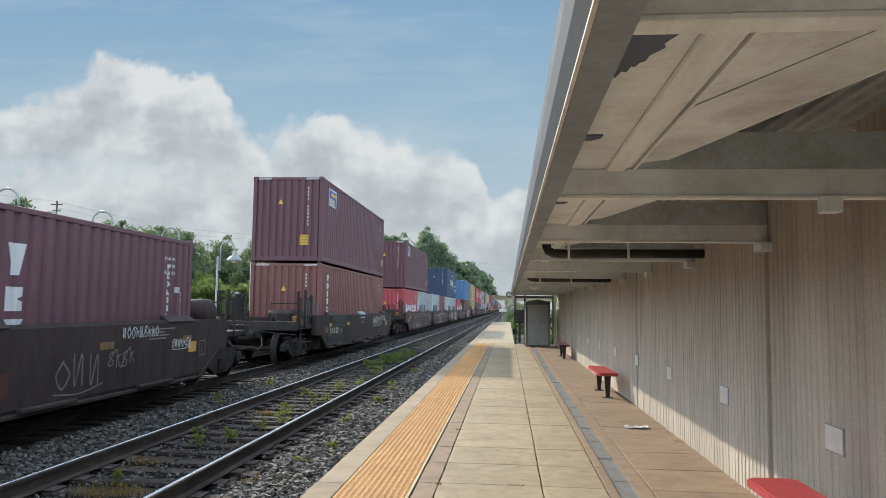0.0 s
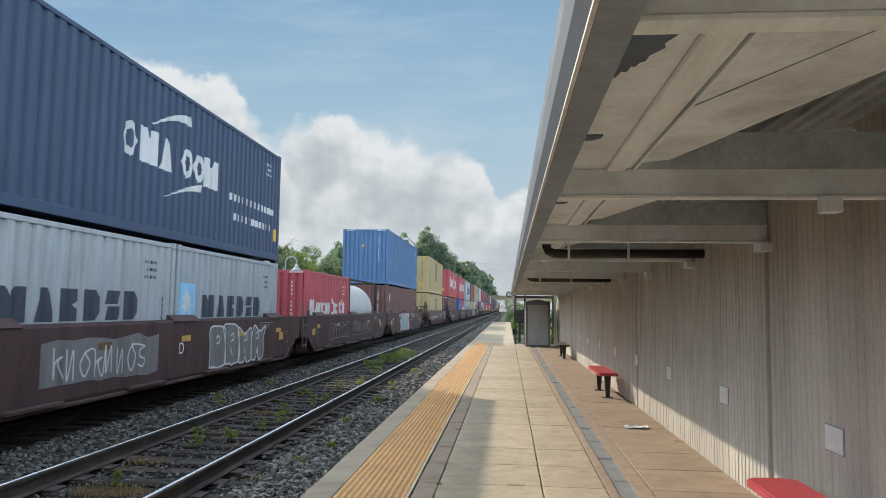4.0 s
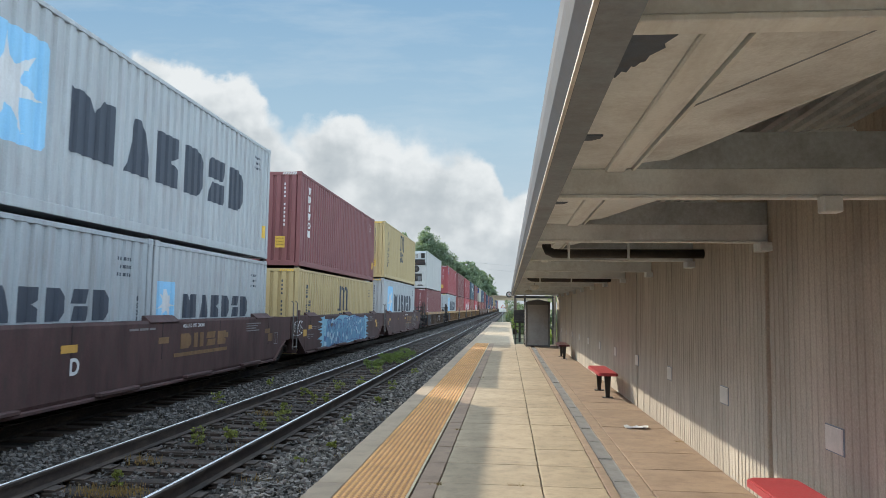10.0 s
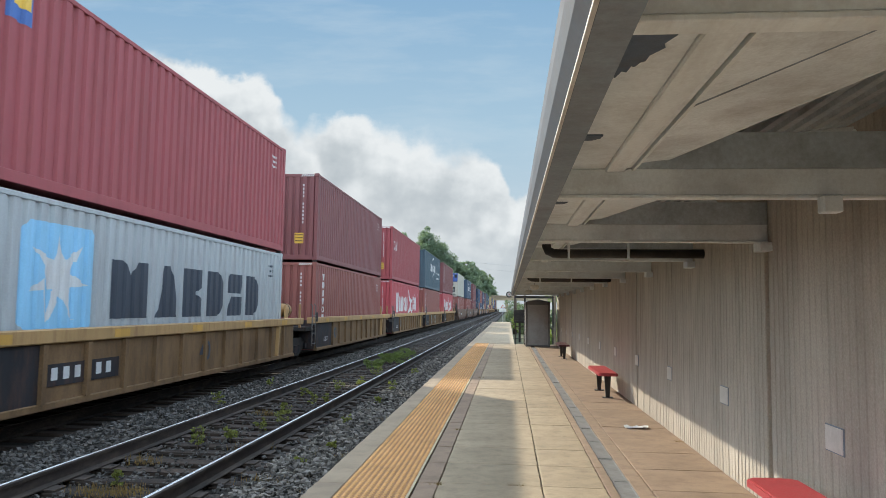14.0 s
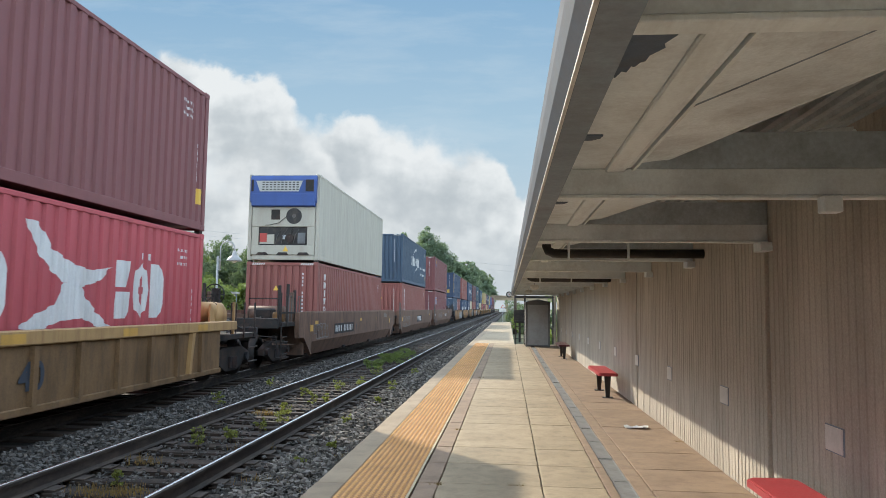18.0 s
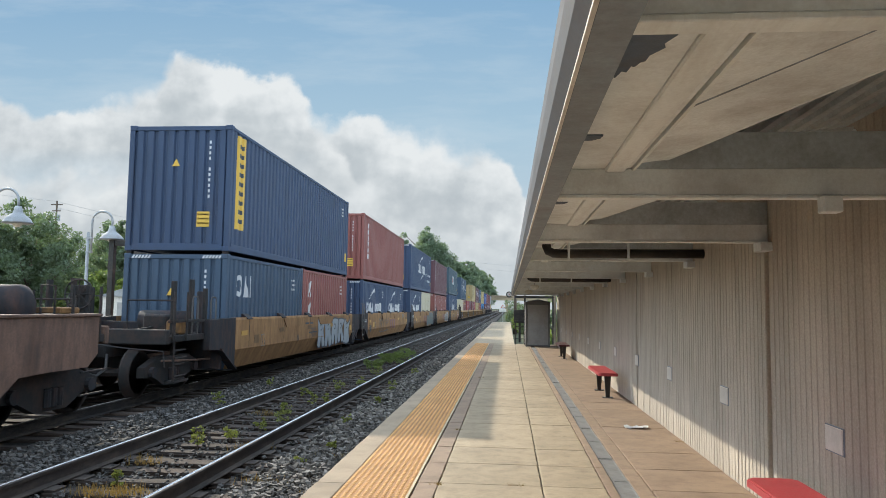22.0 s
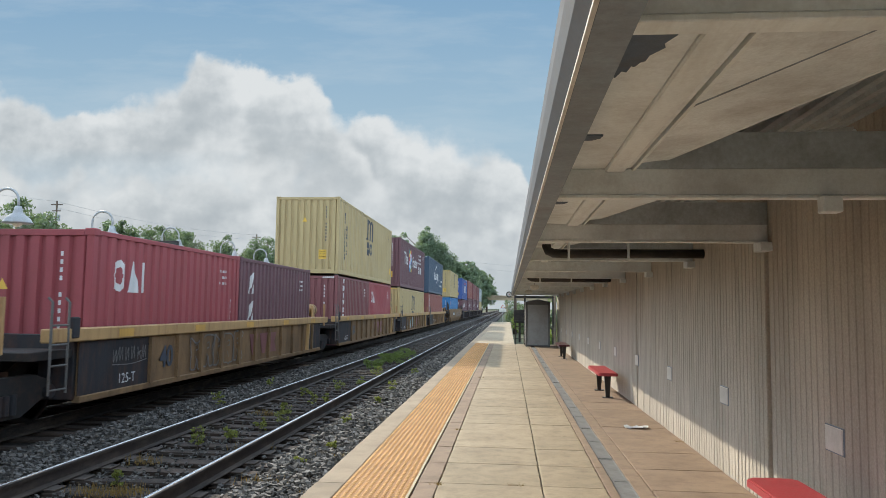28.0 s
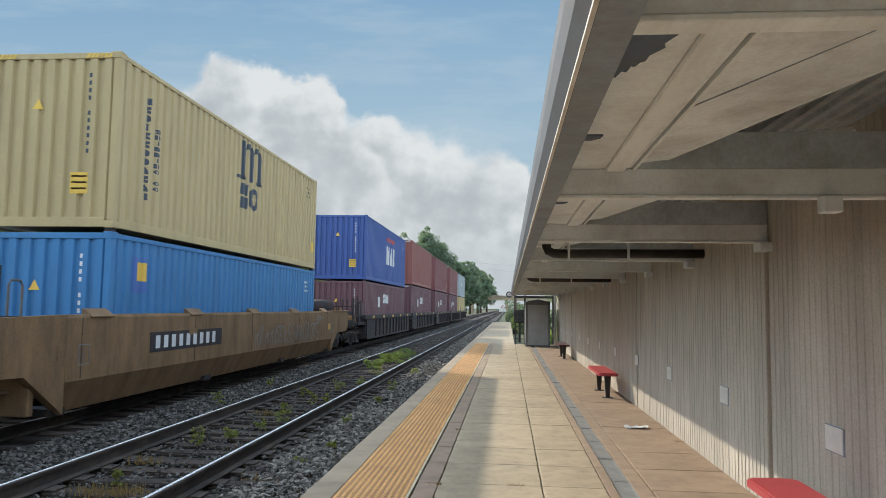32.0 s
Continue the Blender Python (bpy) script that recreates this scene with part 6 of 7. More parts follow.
def truck(parent, y):
    for sx in (-1, 1):
        b = Build()
        b.prism([(y - 1.12, 0.40), (y - 1.12, 0.22), (y - 0.75, 0.20), (y - 0.35, 0.02), (y + 0.35, 0.02), (y + 0.75, 0.20), (y + 1.12, 0.22), (y + 1.12, 0.40), (y + 0.6, 0.56), (y - 0.6, 0.56)], "x", sx * 1.0 - 0.07, sx * 1.0 + 0.07)
        frame_ob = part("truck_side_frame", b, STEEL_DARK, parent)
        for dy in (-0.14, 0.0, 0.14):
            part("spring", Build().tube([(sx * 1.09, y + dy, 0.08), (sx * 1.09, y + dy, 0.34)], 0.055, 8), paint("well_dark"), frame_ob)
        for dy in (-0.88, 0.88):
            part("bearing_cap", Build().tube([(sx * 1.06, y + dy, 0.30), (sx * 1.14, y + dy, 0.30)], 0.10, 10), paint("well_dark"), frame_ob)
    for dy in (-0.42, 0.42):
        part("brake_beam", Build().tube([(-0.95, y + dy, 0.22), (0.0, y + dy, 0.30), (0.95, y + dy, 0.22)], 0.04, 6), paint("well_rust"), parent)
    part("brake_lever", Build().box(0.70, 0.76, y - 0.45, y + 0.5, 0.52, 0.60, 0.01), paint("well_rust"), parent)
    part("bolster", Build().box(-1.05, 1.05, y - 0.22, y + 0.22, 0.28, 0.55, 0.03), STEEL_DARK, parent)
    for dy in (-0.88, 0.88):
        wheelset(parent, y + dy)


WELL_WORDS = {"plate_brown": "dark brown smooth-sided well car with graffiti", "plate_purple": "dull purple-brown smooth-sided well car",
              "rib_yellow": "weathered yellow well car with ribbed sides", "rib_dark": "dark brown well car with ribbed sides", "long_rust": "long rust-brown smooth-sided well car",
              "plate_yellow": "weathered yellow smooth-sided well car with dark ends"}


def well_car(s, style, first, last, tags=()):
    """One unit of an articulated well car, whose container bay begins at s."""
    ob = thing("well_car", WELL_WORDS[style] + " on black trucks", "railway wagon", "wagons of the train", (TRAIN_TRACK, s, 0))
    long_bay = style == "long_rust"
    a, e = (-2.0, 14.2) if long_bay else (-0.55, 12.75)
    body_key = {"plate_brown": "well_brown", "plate_purple": "well_purple", "rib_yellow": "well_ochre", "rib_dark": "well_dark", "long_rust": "well_rust", "plate_yellow": "well_yellow"}[style]
    top = 1.38 if long_bay else (1.19 if style.startswith("rib") else 1.26)
    W = 1.47
    if style == "plate_brown" and s > 30:
        body_key = "well_maroon"
    if style == "rib_yellow" and s < 240:
        body_key = "well_umber"
    if long_bay and s > 550:
        body_key = "well_ochre"
    m = paint(body_key)
    dark = paint("well_dark") if style in ("plate_yellow", "rib_yellow", "rib_dark") else m
    low = 0.12 if not long_bay else 0.02
    for sx in (-1, 1):
        if style.startswith("rib"):
            x0, x1 = sorted((sx * (W - 0.09), sx * (W - 0.05)))
            side = part("side_web", Build().box(x0, x1, a, e, low + 0.05, top - 0.18), m, ob)
            x0, x1 = sorted((sx * (W - 0.16), sx * (W + 0.03)))
            part("top_chord", Build().box(x0, x1, a - 0.75, e + 0.75, top - 0.19, top, 0.015), paint(("chord_yellow" if s > 240 else "chord_dull") if style == "rib_yellow" else "well_dark"), ob, "yellow top rail of the well car" if style == "rib_yellow" else "")
            x0, x1 = sorted((sx * (W - 0.14), sx * (W - 0.01)))
            part("bottom_chord", Build().box(x0, x1, a, e, low, low + 0.10, 0.012), m, ob)
            n = 11
            for i in range(n):
                y = a + 2.04 + (e - a - 3.06) * i / (n - 1)
                b = Build().prism([(sx * (W - 0.055), low + 0.09), (sx * (W + 0.015), low + 0.09), (sx * (W + 0.02), top - 0.2), (sx * (W - 0.055), top - 0.2)], "y", y - 0.05, y + 0.05)
                part("rib", b, m, ob)
            for ya, yb in ((a - 0.02, a + 2.0), (e - 1.45, e + 0.02))[:2 if s > 470 else 1]:
                x0, x1 = sorted((sx * (W - 0.052), sx * (W - 0.040)))
                part("dark_end_panel", Build().box(x0, x1, ya, yb, low + 0.1, top - 0.2), paint("well_dark"), ob, "dark end panel of the well car")
        else:
            fold = 0.04 if style == "plate_brown" else 0.20
            prof = [(sx * (W - fold), low), (sx * W, low + (0.10 if style == "plate_brown" else 0.44)), (sx * W, top - 0.05), (sx * (W - 0.02), top), (sx * (W - 0.14), top), (sx * (W - 0.14), low + 0.3), (sx * (W - 0.26), low)]
            part("side_plate", Build().prism(prof, "y", a + 0.55, e - 0.55), m, ob)
            for ya, yb in ((a - 0.85, a + 0.55), (e - 0.55, e + 0.85)):
                near = ya < 5
                o = (ya, yb) if near else (yb, ya)
                outer, inner = o
                sg = 1 if near else -1
                b = Build()
                pts = [(inner, low), (inner, top - 0.0), (outer, top - 0.03), (outer, 0.62), (outer + sg * 0.55, 0.60)]
                b.prism(pts, "x", *sorted((sx * (W - 0.004), sx * (W - 0.14))))
                part("end_plate", b, dark, ob, "dark end plate of the well car" if dark is not m else "")
            x0, x1 = sorted((sx * (W - 0.05), sx * (W + 0.05)))
            if style.startswith("plate_b"):
                part("bottom_ledge", Build().box(x0, x1, a + 0.7, e - 0.7, low - 0.005, low + 0.05, 0.01), m, ob)
                for i in range(4):
                    y = a + 1.6 + i * 2.9
                    x2, x3 = sorted((sx * (W + 0.02), sx * (W + 0.13)))
                    part("step", Build().box(x2, x3, y, y + 1.15, low + 0.05, low + 0.11, 0.012), m, ob)
            count, half = (3, 0.55) if style == "plate_brown" else ((5, 0.17) if not long_bay else ((5, 0.30) if s > 550 else (0, 0)))
            for i in range(count):
                y = a + 1.4 + i * (e - a - 2.8) / max(1, count - 1)
                pale = s == 24.0 and i == 1
                b = Build().prism([(sx * (W - 0.14), top - 0.002), (sx * (W + 0.02), top - 0.045), (sx * (W + 0.03), top - 0.03), (sx * (W - 0.10), top + 0.075), (sx * (W - 0.14), top + 0.085)], "y", y - half, y + half)
                part("container_guide", b, paint("grey") if pale else (paint("well_dark") if style in ("plate_purple", "plate_yellow") else m), ob, "pale flared guide for the containers" if pale else "")
            if style == "plate_yellow":
                for y in (a + 5.0, a + 8.6):
                    stiff = Build().prism([(y - 1.0, top - 0.07), (y + 1.0, top - 0.07), (y + 0.74, top - 0.30), (y - 0.74, top - 0.30)], "x", *sorted((sx * (W - 0.004), sx * (W + 0.022))))
                    part("stiffener_plate", stiff, m, ob)
            if style != "plate_brown":
                part("fold_seam", Build().box(*sorted((sx * (W - 0.004), sx * (W + 0.006))), a + 0.6, e - 0.6, low + 0.43, low + 0.45), m, ob)
            # a flange turned out along the lower edge, rising at both ends
            if not long_bay:
                for y_in, y_out in ((a + 0.55, a - 0.30), (e - 0.55, e + 0.30)):
                    lip = Build().prism([(y_in, low - 0.01), (y_out, 0.585), (y_out, 0.625), (y_in, low + 0.035)], "x", *sorted((sx * (W - 0.05), sx * (W + 0.05))))
                    part("end_flange", lip, dark, ob)
    for y in (a, e):
        part("bulkhead", Build().box(-W + 0.1, W - 0.1, y - 0.06, y + 0.06, low + 0.05, top - 0.1, 0.01), dark, ob)
    for i in range(4):
        y = a + 0.6 + (e - a - 1.2) * i / 3
        part("floor_beam", Build().box(-W + 0.1, W - 0.1, y - 0.15, y + 0.15, low - 0.02, 0.099), STEEL_DARK, ob)
    if style == "rib_yellow" and s > 240:
        tan = paint("chord_yellow")
        part("air_reservoir", Build().tube([(0.88, e + 0.10, top + 0.22), (0.88, e + 0.18, top + 0.22), (0.88, e + 0.92, top + 0.22), (0.88, e + 1.0, top + 0.22)], [0.12, 0.20, 0.20, 0.12], 14), tan, ob, "tan air reservoir", True)
        part("reservoir_bracket", Build().prism([(e + 0.05, top - 0.1), (e + 0.35, top - 0.1), (e + 0.28, top + 0.12), (e + 0.12, top + 0.36), (e + 0.05, top + 0.36)], "x", 1.12, 1.16), tan, ob)
        part("reservoir_strap", Build().tube([(0.88, e + 0.70, top + 0.22), (0.88, e + 0.74, top + 0.22)], 0.208, 14), STEEL_DARK, ob)
        part("corner_post", Build().box(1.28, 1.34, e + 0.95, e + 1.02, top - 0.3, top + 0.42, 0.008), tan, ob)
        part("end_strut", Build().prism([(e - 1.62, 0.22), (e - 1.52, 0.22), (e - 1.40, top - 0.2), (e - 1.52, top - 0.2)], "x", W - 0.055, W + 0.03), tan, ob)
    # near end: shared truck, or the outer end with its own truck, platform, ladder and brake wheel
    y0 = a - (1.05 if not first else 1.6)
    truck(ob, y0)
    part("end_deck", Build().box(-W + 0.12, W - 0.12, (a - 2.4 if first else a - 1.0), a - 0.06, top - 0.42, top - 0.30, 0.01), STEEL_DARK, ob)
    part("centre_sill", Build().box(-0.3, 0.3, (a - 2.7 if first else a - 1.1), a - 0.05, 0.56, 0.82, 0.02), STEEL_DARK, ob)
    if first:
        part("coupler", Build().box(-0.16, 0.16, a - 3.25, a - 2.68, 0.55, 0.78, 0.05), STEEL_DARK, ob)
        for sx in (-1, 1):
            for y in (a - 2.3, a - 1.75):
                part("handrail_post", Build().tube([(sx * 1.38, y, top - 0.4), (sx * 1.38, y, top + 0.52)], 0.022, 6), STEEL_DARK, ob)
            part("corner_stake", Build().box(sx * 1.25 - 0.05, sx * 1.25 + 0.05, a - 0.95, a - 0.85, top - 0.3, top + 0.55, 0.01), dark, ob)
            for z in (0.22, 0.55):
                part("ladder_rung", Build().tube([(sx * 1.42, a - 2.3, z), (sx * 1.42, a - 1.8, z)], 0.018, 6), STEEL_DARK, ob)
            part("crossover_rail", Build().tube([(sx * 0.5, a - 2.35, top - 0.3), (sx * 0.5, a - 2.35, top + 0.35), (sx * 1.38, a - 2.35, top + 0.35)], 0.02, 6), STEEL_DARK, ob)
        for sx in (-1, 1):
            for y in (a - 1.35, a - 0.45):
                part("grab_iron", Build().tube([(sx * 1.30, y, top - 0.32), (sx * 1.30, y, top + 0.38), (sx * 1.30, y + 0.04, top + 0.44), (sx * 1.30, y + 0.22, top + 0.44), (sx * 1.30, y + 0.26, top + 0.38), (sx * 1.30, y + 0.26, top - 0.32)], 0.016, 6), STEEL_LIGHT, ob)
            part("side_step", Build().box(sx * 1.36 - 0.09, sx * 1.36 + 0.09, a - 2.35, a - 1.75, 0.10, 0.14), STEEL_DARK, ob)
        for sx in (-1, 1):
            for y, hgt in ((a - 2.05, 0.72), (a - 1.28, 0.78), (a - 0.62, 0.62)):
                part("side_stake", Build().box(sx * 1.24 - 0.028, sx * 1.24 + 0.028, y - 0.075, y + 0.075, top - 0.32, top + hgt, 0.008), STEEL_DARK, ob)
            part("side_rail", Build().box(sx * 1.33 - 0.02, sx * 1.33 + 0.02, a - 2.4, a - 0.2, top - 0.06, top - 0.01), STEEL_DARK, ob)
            for k in range(3):
                part("step_rung", Build().box(sx * 1.40 - 0.02, sx * 1.40 + 0.02, a - 2.30, a - 1.85, 0.16 + 0.26 * k, 0.185 + 0.26 * k), STEEL_DARK, ob)
            part("step_hanger", Build().box(sx * 1.40 - 0.015, sx * 1.40 + 0.015, a - 2.31, a - 2.28, 0.14, top - 0.3), STEEL_DARK, ob)
        part("end_beam", Build().box(-1.36, 1.36, a - 2.52, a - 2.38, top - 0.46, top - 0.18, 0.02), STEEL_DARK, ob)
        part("brake_valve", Build().box(0.35, 0.85, a - 1.5, a - 1.1, top - 0.30, top + 0.08, 0.04), paint("well_ochre") if style.startswith("rib") else STEEL_DARK, ob)
        part("brake_rod", Build().tube([(1.18, a - 2.3, 0.50), (1.22, a - 1.2, 0.44), (1.2, a - 0.2, 0.40)], 0.022, 6), paint("well_rust"), ob)
        part("air_hose", Build().tube([(0.35, a - 2.7, 0.62), (0.45, a - 2.9, 0.40), (0.40, a - 3.1, 0.28), (0.22, a - 3.25, 0.36)], 0.028, 6), BLACK_METAL, ob, "hanging rubber air hose")
        part("cut_lever", Build().tube([(0.2, a - 2.75, 0.80), (0.8, a - 2.75, 0.74), (1.40, a - 2.72, 0.70), (1.44, a - 2.72, 0.42)], 0.014, 5), STEEL_DARK, ob)
        part("valve_block", Build().box(0.95, 1.25, a - 1.75, a - 1.45, top - 0.30, top - 0.02, 0.04), paint("well_tan"), ob, "rusty brake valve block")
        part("pipe_run", Build().tube([(0.55, a - 2.3, top - 0.22), (0.55, a - 1.6, top - 0.18), (0.6, a - 1.1, top - 0.10), (0.8, a - 0.7, top + 0.02)], 0.022, 6), STEEL_DARK, ob)
        part("air_reservoir", Build().tube([(-0.1, a - 0.65, top - 0.05), (0.95, a - 0.65, top - 0.05)], 0.20, 12), dark, ob, "", True)
        for i in range(5):
            part("walkway_slat", Build().box(-1.3, 1.3, a - 2.36 + i * 0.10, a - 2.30 + i * 0.10, top - 0.30, top - 0.27), STEEL_DARK, ob)
        wheel = Build()
        ring = [(-0.55 + 0.28 * math.cos(q * math.pi / 8), a - 2.2, top + 0.45 + 0.28 * math.sin(q * math.pi / 8)) for q in range(17)]
        wheel.tube(ring, 0.018, 6)
        for q in range(4):
            t = q * math.pi / 4
            wheel.tube([(-0.55 - 0.27 * math.cos(t), a - 2.2, top + 0.45 - 0.27 * math.sin(t)), (-0.55 + 0.27 * math.cos(t), a - 2.2, top + 0.45 + 0.27 * math.sin(t))], 0.012, 5)
        part("brake_wheel", wheel, paint("mark_red") if s > 500 and long_bay else STEEL_DARK, ob, "round handbrake wheel")
        part("brake_stand", Build().box(-0.66, -0.44, a - 2.16, a - 2.02, top - 0.3, top + 0.62, 0.02), paint("mark_red") if s > 500 and long_bay else STEEL_DARK, ob)
    else:
        for sx in (-1, 1):
            for z in (0.38, 0.70, 0.98, 1.24):
                part("ladder_rung", Build().tube([(sx * 1.50, a - 0.80, z), (sx * 1.50, a - 0.42, z)], 0.016, 6), STEEL_LIGHT, ob)
            for y in (a - 0.80, a - 0.42):
                part("grab_post", Build().tube([(sx * 1.50, y, 0.32), (sx * 1.50, y, top + 0.36), (sx * 1.44, y, top + 0.42)], 0.018, 6), STEEL_LIGHT, ob)
            part("hinge_bracket", Build().box(*sorted((sx * (W - 0.02), sx * (W + 0.05))), a - 0.34, a - 0.16, top - 0.14, top + 0.16, 0.02), dark, ob)
    if last:
        truck(ob, e + 1.6)
        part("end_deck", Build().box(-W + 0.12, W - 0.12, e + 0.06, e + 2.4, top - 0.42, top - 0.30, 0.01), STEEL_DARK, ob)
        part("centre_sill", Build().box(-0.3, 0.3, e + 0.05, e + 2.7, 0.56, 0.82, 0.02), STEEL_DARK, ob)
        part("coupler", Build().box(-0.16, 0.16, e + 2.68, e + 3.2, 0.55, 0.78, 0.05), STEEL_DARK, ob)
        part("air_tank", Build().tube([(0.02, e + 0.85, top + 0.10), (0.10, e + 0.85, top + 0.10), (1.06, e + 0.85, top + 0.10), (1.14, e + 0.85, top + 0.10)], [0.20, 0.30, 0.30, 0.20], 16), paint("chord_yellow" if style == "rib_yellow" else "well_dark") if (long_bay or style.startswith("rib")) else dark, ob, "cylindrical air tank", True)
        if long_bay:
            for sx in (-1, 1):
                part("end_apron", Build().prism([(e + 0.85, 0.62), (e + 0.85, top - 0.03), (e + 2.05, top - 0.03), (e + 2.05, 0.80), (e + 1.8, 0.62)], "x", *sorted((sx * (W - 0.01), sx * (W - 0.14)))), m, ob)
                part("apron_ledge", Build().box(*sorted((sx * (W - 0.20), sx * (W + 0.03))), e - 0.3, e + 2.08, top - 0.03, top + 0.01, 0.008), m, ob)
            part("hatch_box", Build().box(0.95, 1.33, e + 1.3, e + 1.75, top + 0.012, top + 0.10, 0.015), paint("well_tan"), ob)
        part("tank_strap", Build().tube([(0.40, e + 0.85, top + 0.10), (0.45, e + 0.85, top + 0.10)], 0.31, 16), STEEL_DARK, ob)
        for k in range(4):
            part("pipe_run", Build().tube([(0.2 + 0.28 * k, e + 1.3, top - 0.30), (0.22 + 0.28 * k, e + 1.7, top - 0.16 + 0.05 * (k % 2)), (0.3 + 0.26 * k, e + 2.3, top - 0.24)], 0.022, 6), STEEL_DARK, ob)
        part("end_beam", Build().box(-1.36, 1.36, e + 2.38, e + 2.52, top - 0.46, top - 0.18, 0.02), dark, ob)
        part("brake_cylinder", Build().tube([(0.75, e + 1.55, top - 0.12), (0.75, e + 2.05, top - 0.12)], 0.13, 12), STEEL_DARK, ob, "", True)
        for sx in (-1, 1):
            part("grab_iron", Build().tube([(sx * 1.30, e + 0.9, top - 0.32), (sx * 1.30, e + 0.9, top + 0.4), (sx * 1.30, e + 1.2, top + 0.4), (sx * 1.30, e + 1.2, top - 0.32)], 0.016, 6), STEEL_DARK, ob)
            for y in (e + 1.5, e + 2.2):
                part("handrail_post", Build().tube([(sx * 1.38, y, top - 0.4), (sx * 1.38, y, top + 0.42)], 0.022, 6), STEEL_DARK, ob)
            for z in (0.22, 0.55):
                part("ladder_rung", Build().tube([(sx * 1.42, e + 1.7, z), (sx * 1.42, e + 2.3, z)], 0.018, 6), STEEL_DARK, ob)
    # painted marks on the side towards the platform
    x = W + (0.004 if not style.startswith("rib") else -0.036)
    marks = {}

    def bar(y0, y1, z0, z1, key, at=x):
        marks.setdefault(key, Build()).box(at, at + 0.003, y0, y1, z0, z1)
    r = random.Random(int(s * 3))
    reflect_x = x if not style.startswith("rib") else W + 0.031
    for i in range(5):
        y = a + 0.9 + i * (e - a - 2.2) / 4
        if style.startswith("rib"):
            bar(y, y + 0.45, top - 0.16, top - 0.04, "reflector", reflect_x)
        else:
            bar(y, y + 0.38, top - 0.41, top - 0.30, "reflector" if r.random() < 0.6 else "well_ochre", reflect_x)
    if not style.startswith("rib"):
        for i in range(5):
            y = a + 1.1 + i * (e - a - 2.2) / 4 + r.uniform(-0.3, 0.3)
            bar(y, y + 0.018, low + 0.46, top - 0.03, "well_dark", x - 0.002)
    for i in range(4):
        w = 0.5 + 0.5 * r.random()
        if not style.startswith("rib"):
            bar(e - 2.6, e - 2.6 + w, top - 0.16 - i * 0.055, top - 0.135 - i * 0.055, "mark_chalk")
    if not style.startswith("rib"):
        # notice frames and a large reflector at each end, runs of rust below the welds
        for y in ((a + 1.75 if style == "plate_yellow" else a + 0.35), e - 1.05):
            bar(y, y + 0.34, top - 0.62, top - 0.42, "reflector" if r.random() < 0.6 else "well_ochre")
            for dy0, dy1, dz0, dz1 in ((0.48, 0.76, 0.42, 0.435), (0.48, 0.76, 0.70, 0.715), (0.48, 0.495, 0.42, 0.715), (0.745, 0.76, 0.42, 0.715), (0.60, 0.612, 0.42, 0.715)):
                bar(y + dy0, y + dy1, top - dz1, top - dz0, "mark_chalk")
    for tag in tags:
        kind, y, z, h, key = tag[:5]
        if kind == "letters":
            t = part("lettering", text_mesh(tag[5], h, key), None, ob)
            t.matrix_basis = pose(x + 0.004, y, z, 90, 0, 90)
        elif kind == "bars":
            n, w = (tag[5], tag[6]) if h >= 0.1 else (max(2, tag[5] // 3), tag[6])
            h = h if h >= 0.1 else h * 0.6
            for i in range(n):
                bar(y + i * w / n, y + i * w / n + w / n * (0.52 if h >= 0.1 else r.uniform(0.6, 0.88)), z, z + h, key)
        elif kind == "panel":
            if key in ("mark_dark", "well_ochre"):
                bar(y, y + tag[5], z, z + h, "well_dark" if key == "mark_dark" else key, x - 0.001)
            else:
                n = 9
                top_edge = [(y + tag[5] * i / n, z + h * r.uniform(0.84, 1.0)) for i in range(n + 1)]
                low_edge = [(y + tag[5] * i / n, z + h * r.uniform(0.0, 0.12)) for i in range(n, -1, -1)]
                marks.setdefault(key, Build()).prism(top_edge + low_edge, "x", x - 0.001, x + 0.0015)
        elif kind == "dots":
            d = marks.setdefault(key, Build())
            for _ in range(tag[6]):
                cy, cz, q = y + tag[5] * r.random(), z + 0.06 + (h - 0.12) * r.random(), r.choice((0.03, 0.045, 0.06, 0.09))
                d.face(*[(x + 0.009, cy + q * math.cos(k * math.pi / 5), min(z + h, max(z, cz + q * math.sin(k * math.pi / 5)))) for k in range(10)])
        elif kind == "burst_back":
            d = marks.setdefault(key, Build())
            for k in range(9):
                zz = z + h * k / 9
                d.face((x + 0.001, y + 0.3, zz), (x + 0.001, y + 0.3, zz + h / 7), (x + 0.001, y - 0.15 - 0.45 * r.random(), zz + h * r.uniform(-0.04, 0.12)))
        elif kind == "burst":
            d = marks.setdefault(key, Build())
            for k in range(9):
                zz = z + h * k / 9
                d.face((x + 0.001, y - 0.4, zz), (x + 0.001, y + 0.25 + 0.5 * r.random(), zz + h * r.uniform(-0.04, 0.12)), (x + 0.001, y - 0.4, zz + h / 7))
        elif kind == "graffiti":
            scribble(marks, x, y, z, h, key, tag[5], r)
        elif kind == "throw":
            throw_up(marks, x, y, z, h, key, tag[5], r, tag[6], 0.0015 if key == "mark_deep_blue" else 0.0)
        elif kind == "shapes":
            d = marks.setdefault(key, Build())
            for poly in name_shapes(tag[6], 0.12):
                d.prism([(y + tag[5] * a, z + h * c) for a, c in poly], "x", x + 0.002, x + 0.0045)
    for key, b in marks.items():
        tagged(part("painted_mark", b.mesh("painted_mark", paint(key)), None, ob), kind="stuff")
    MOVERS.append((ob, s, 0.0))
    return ob


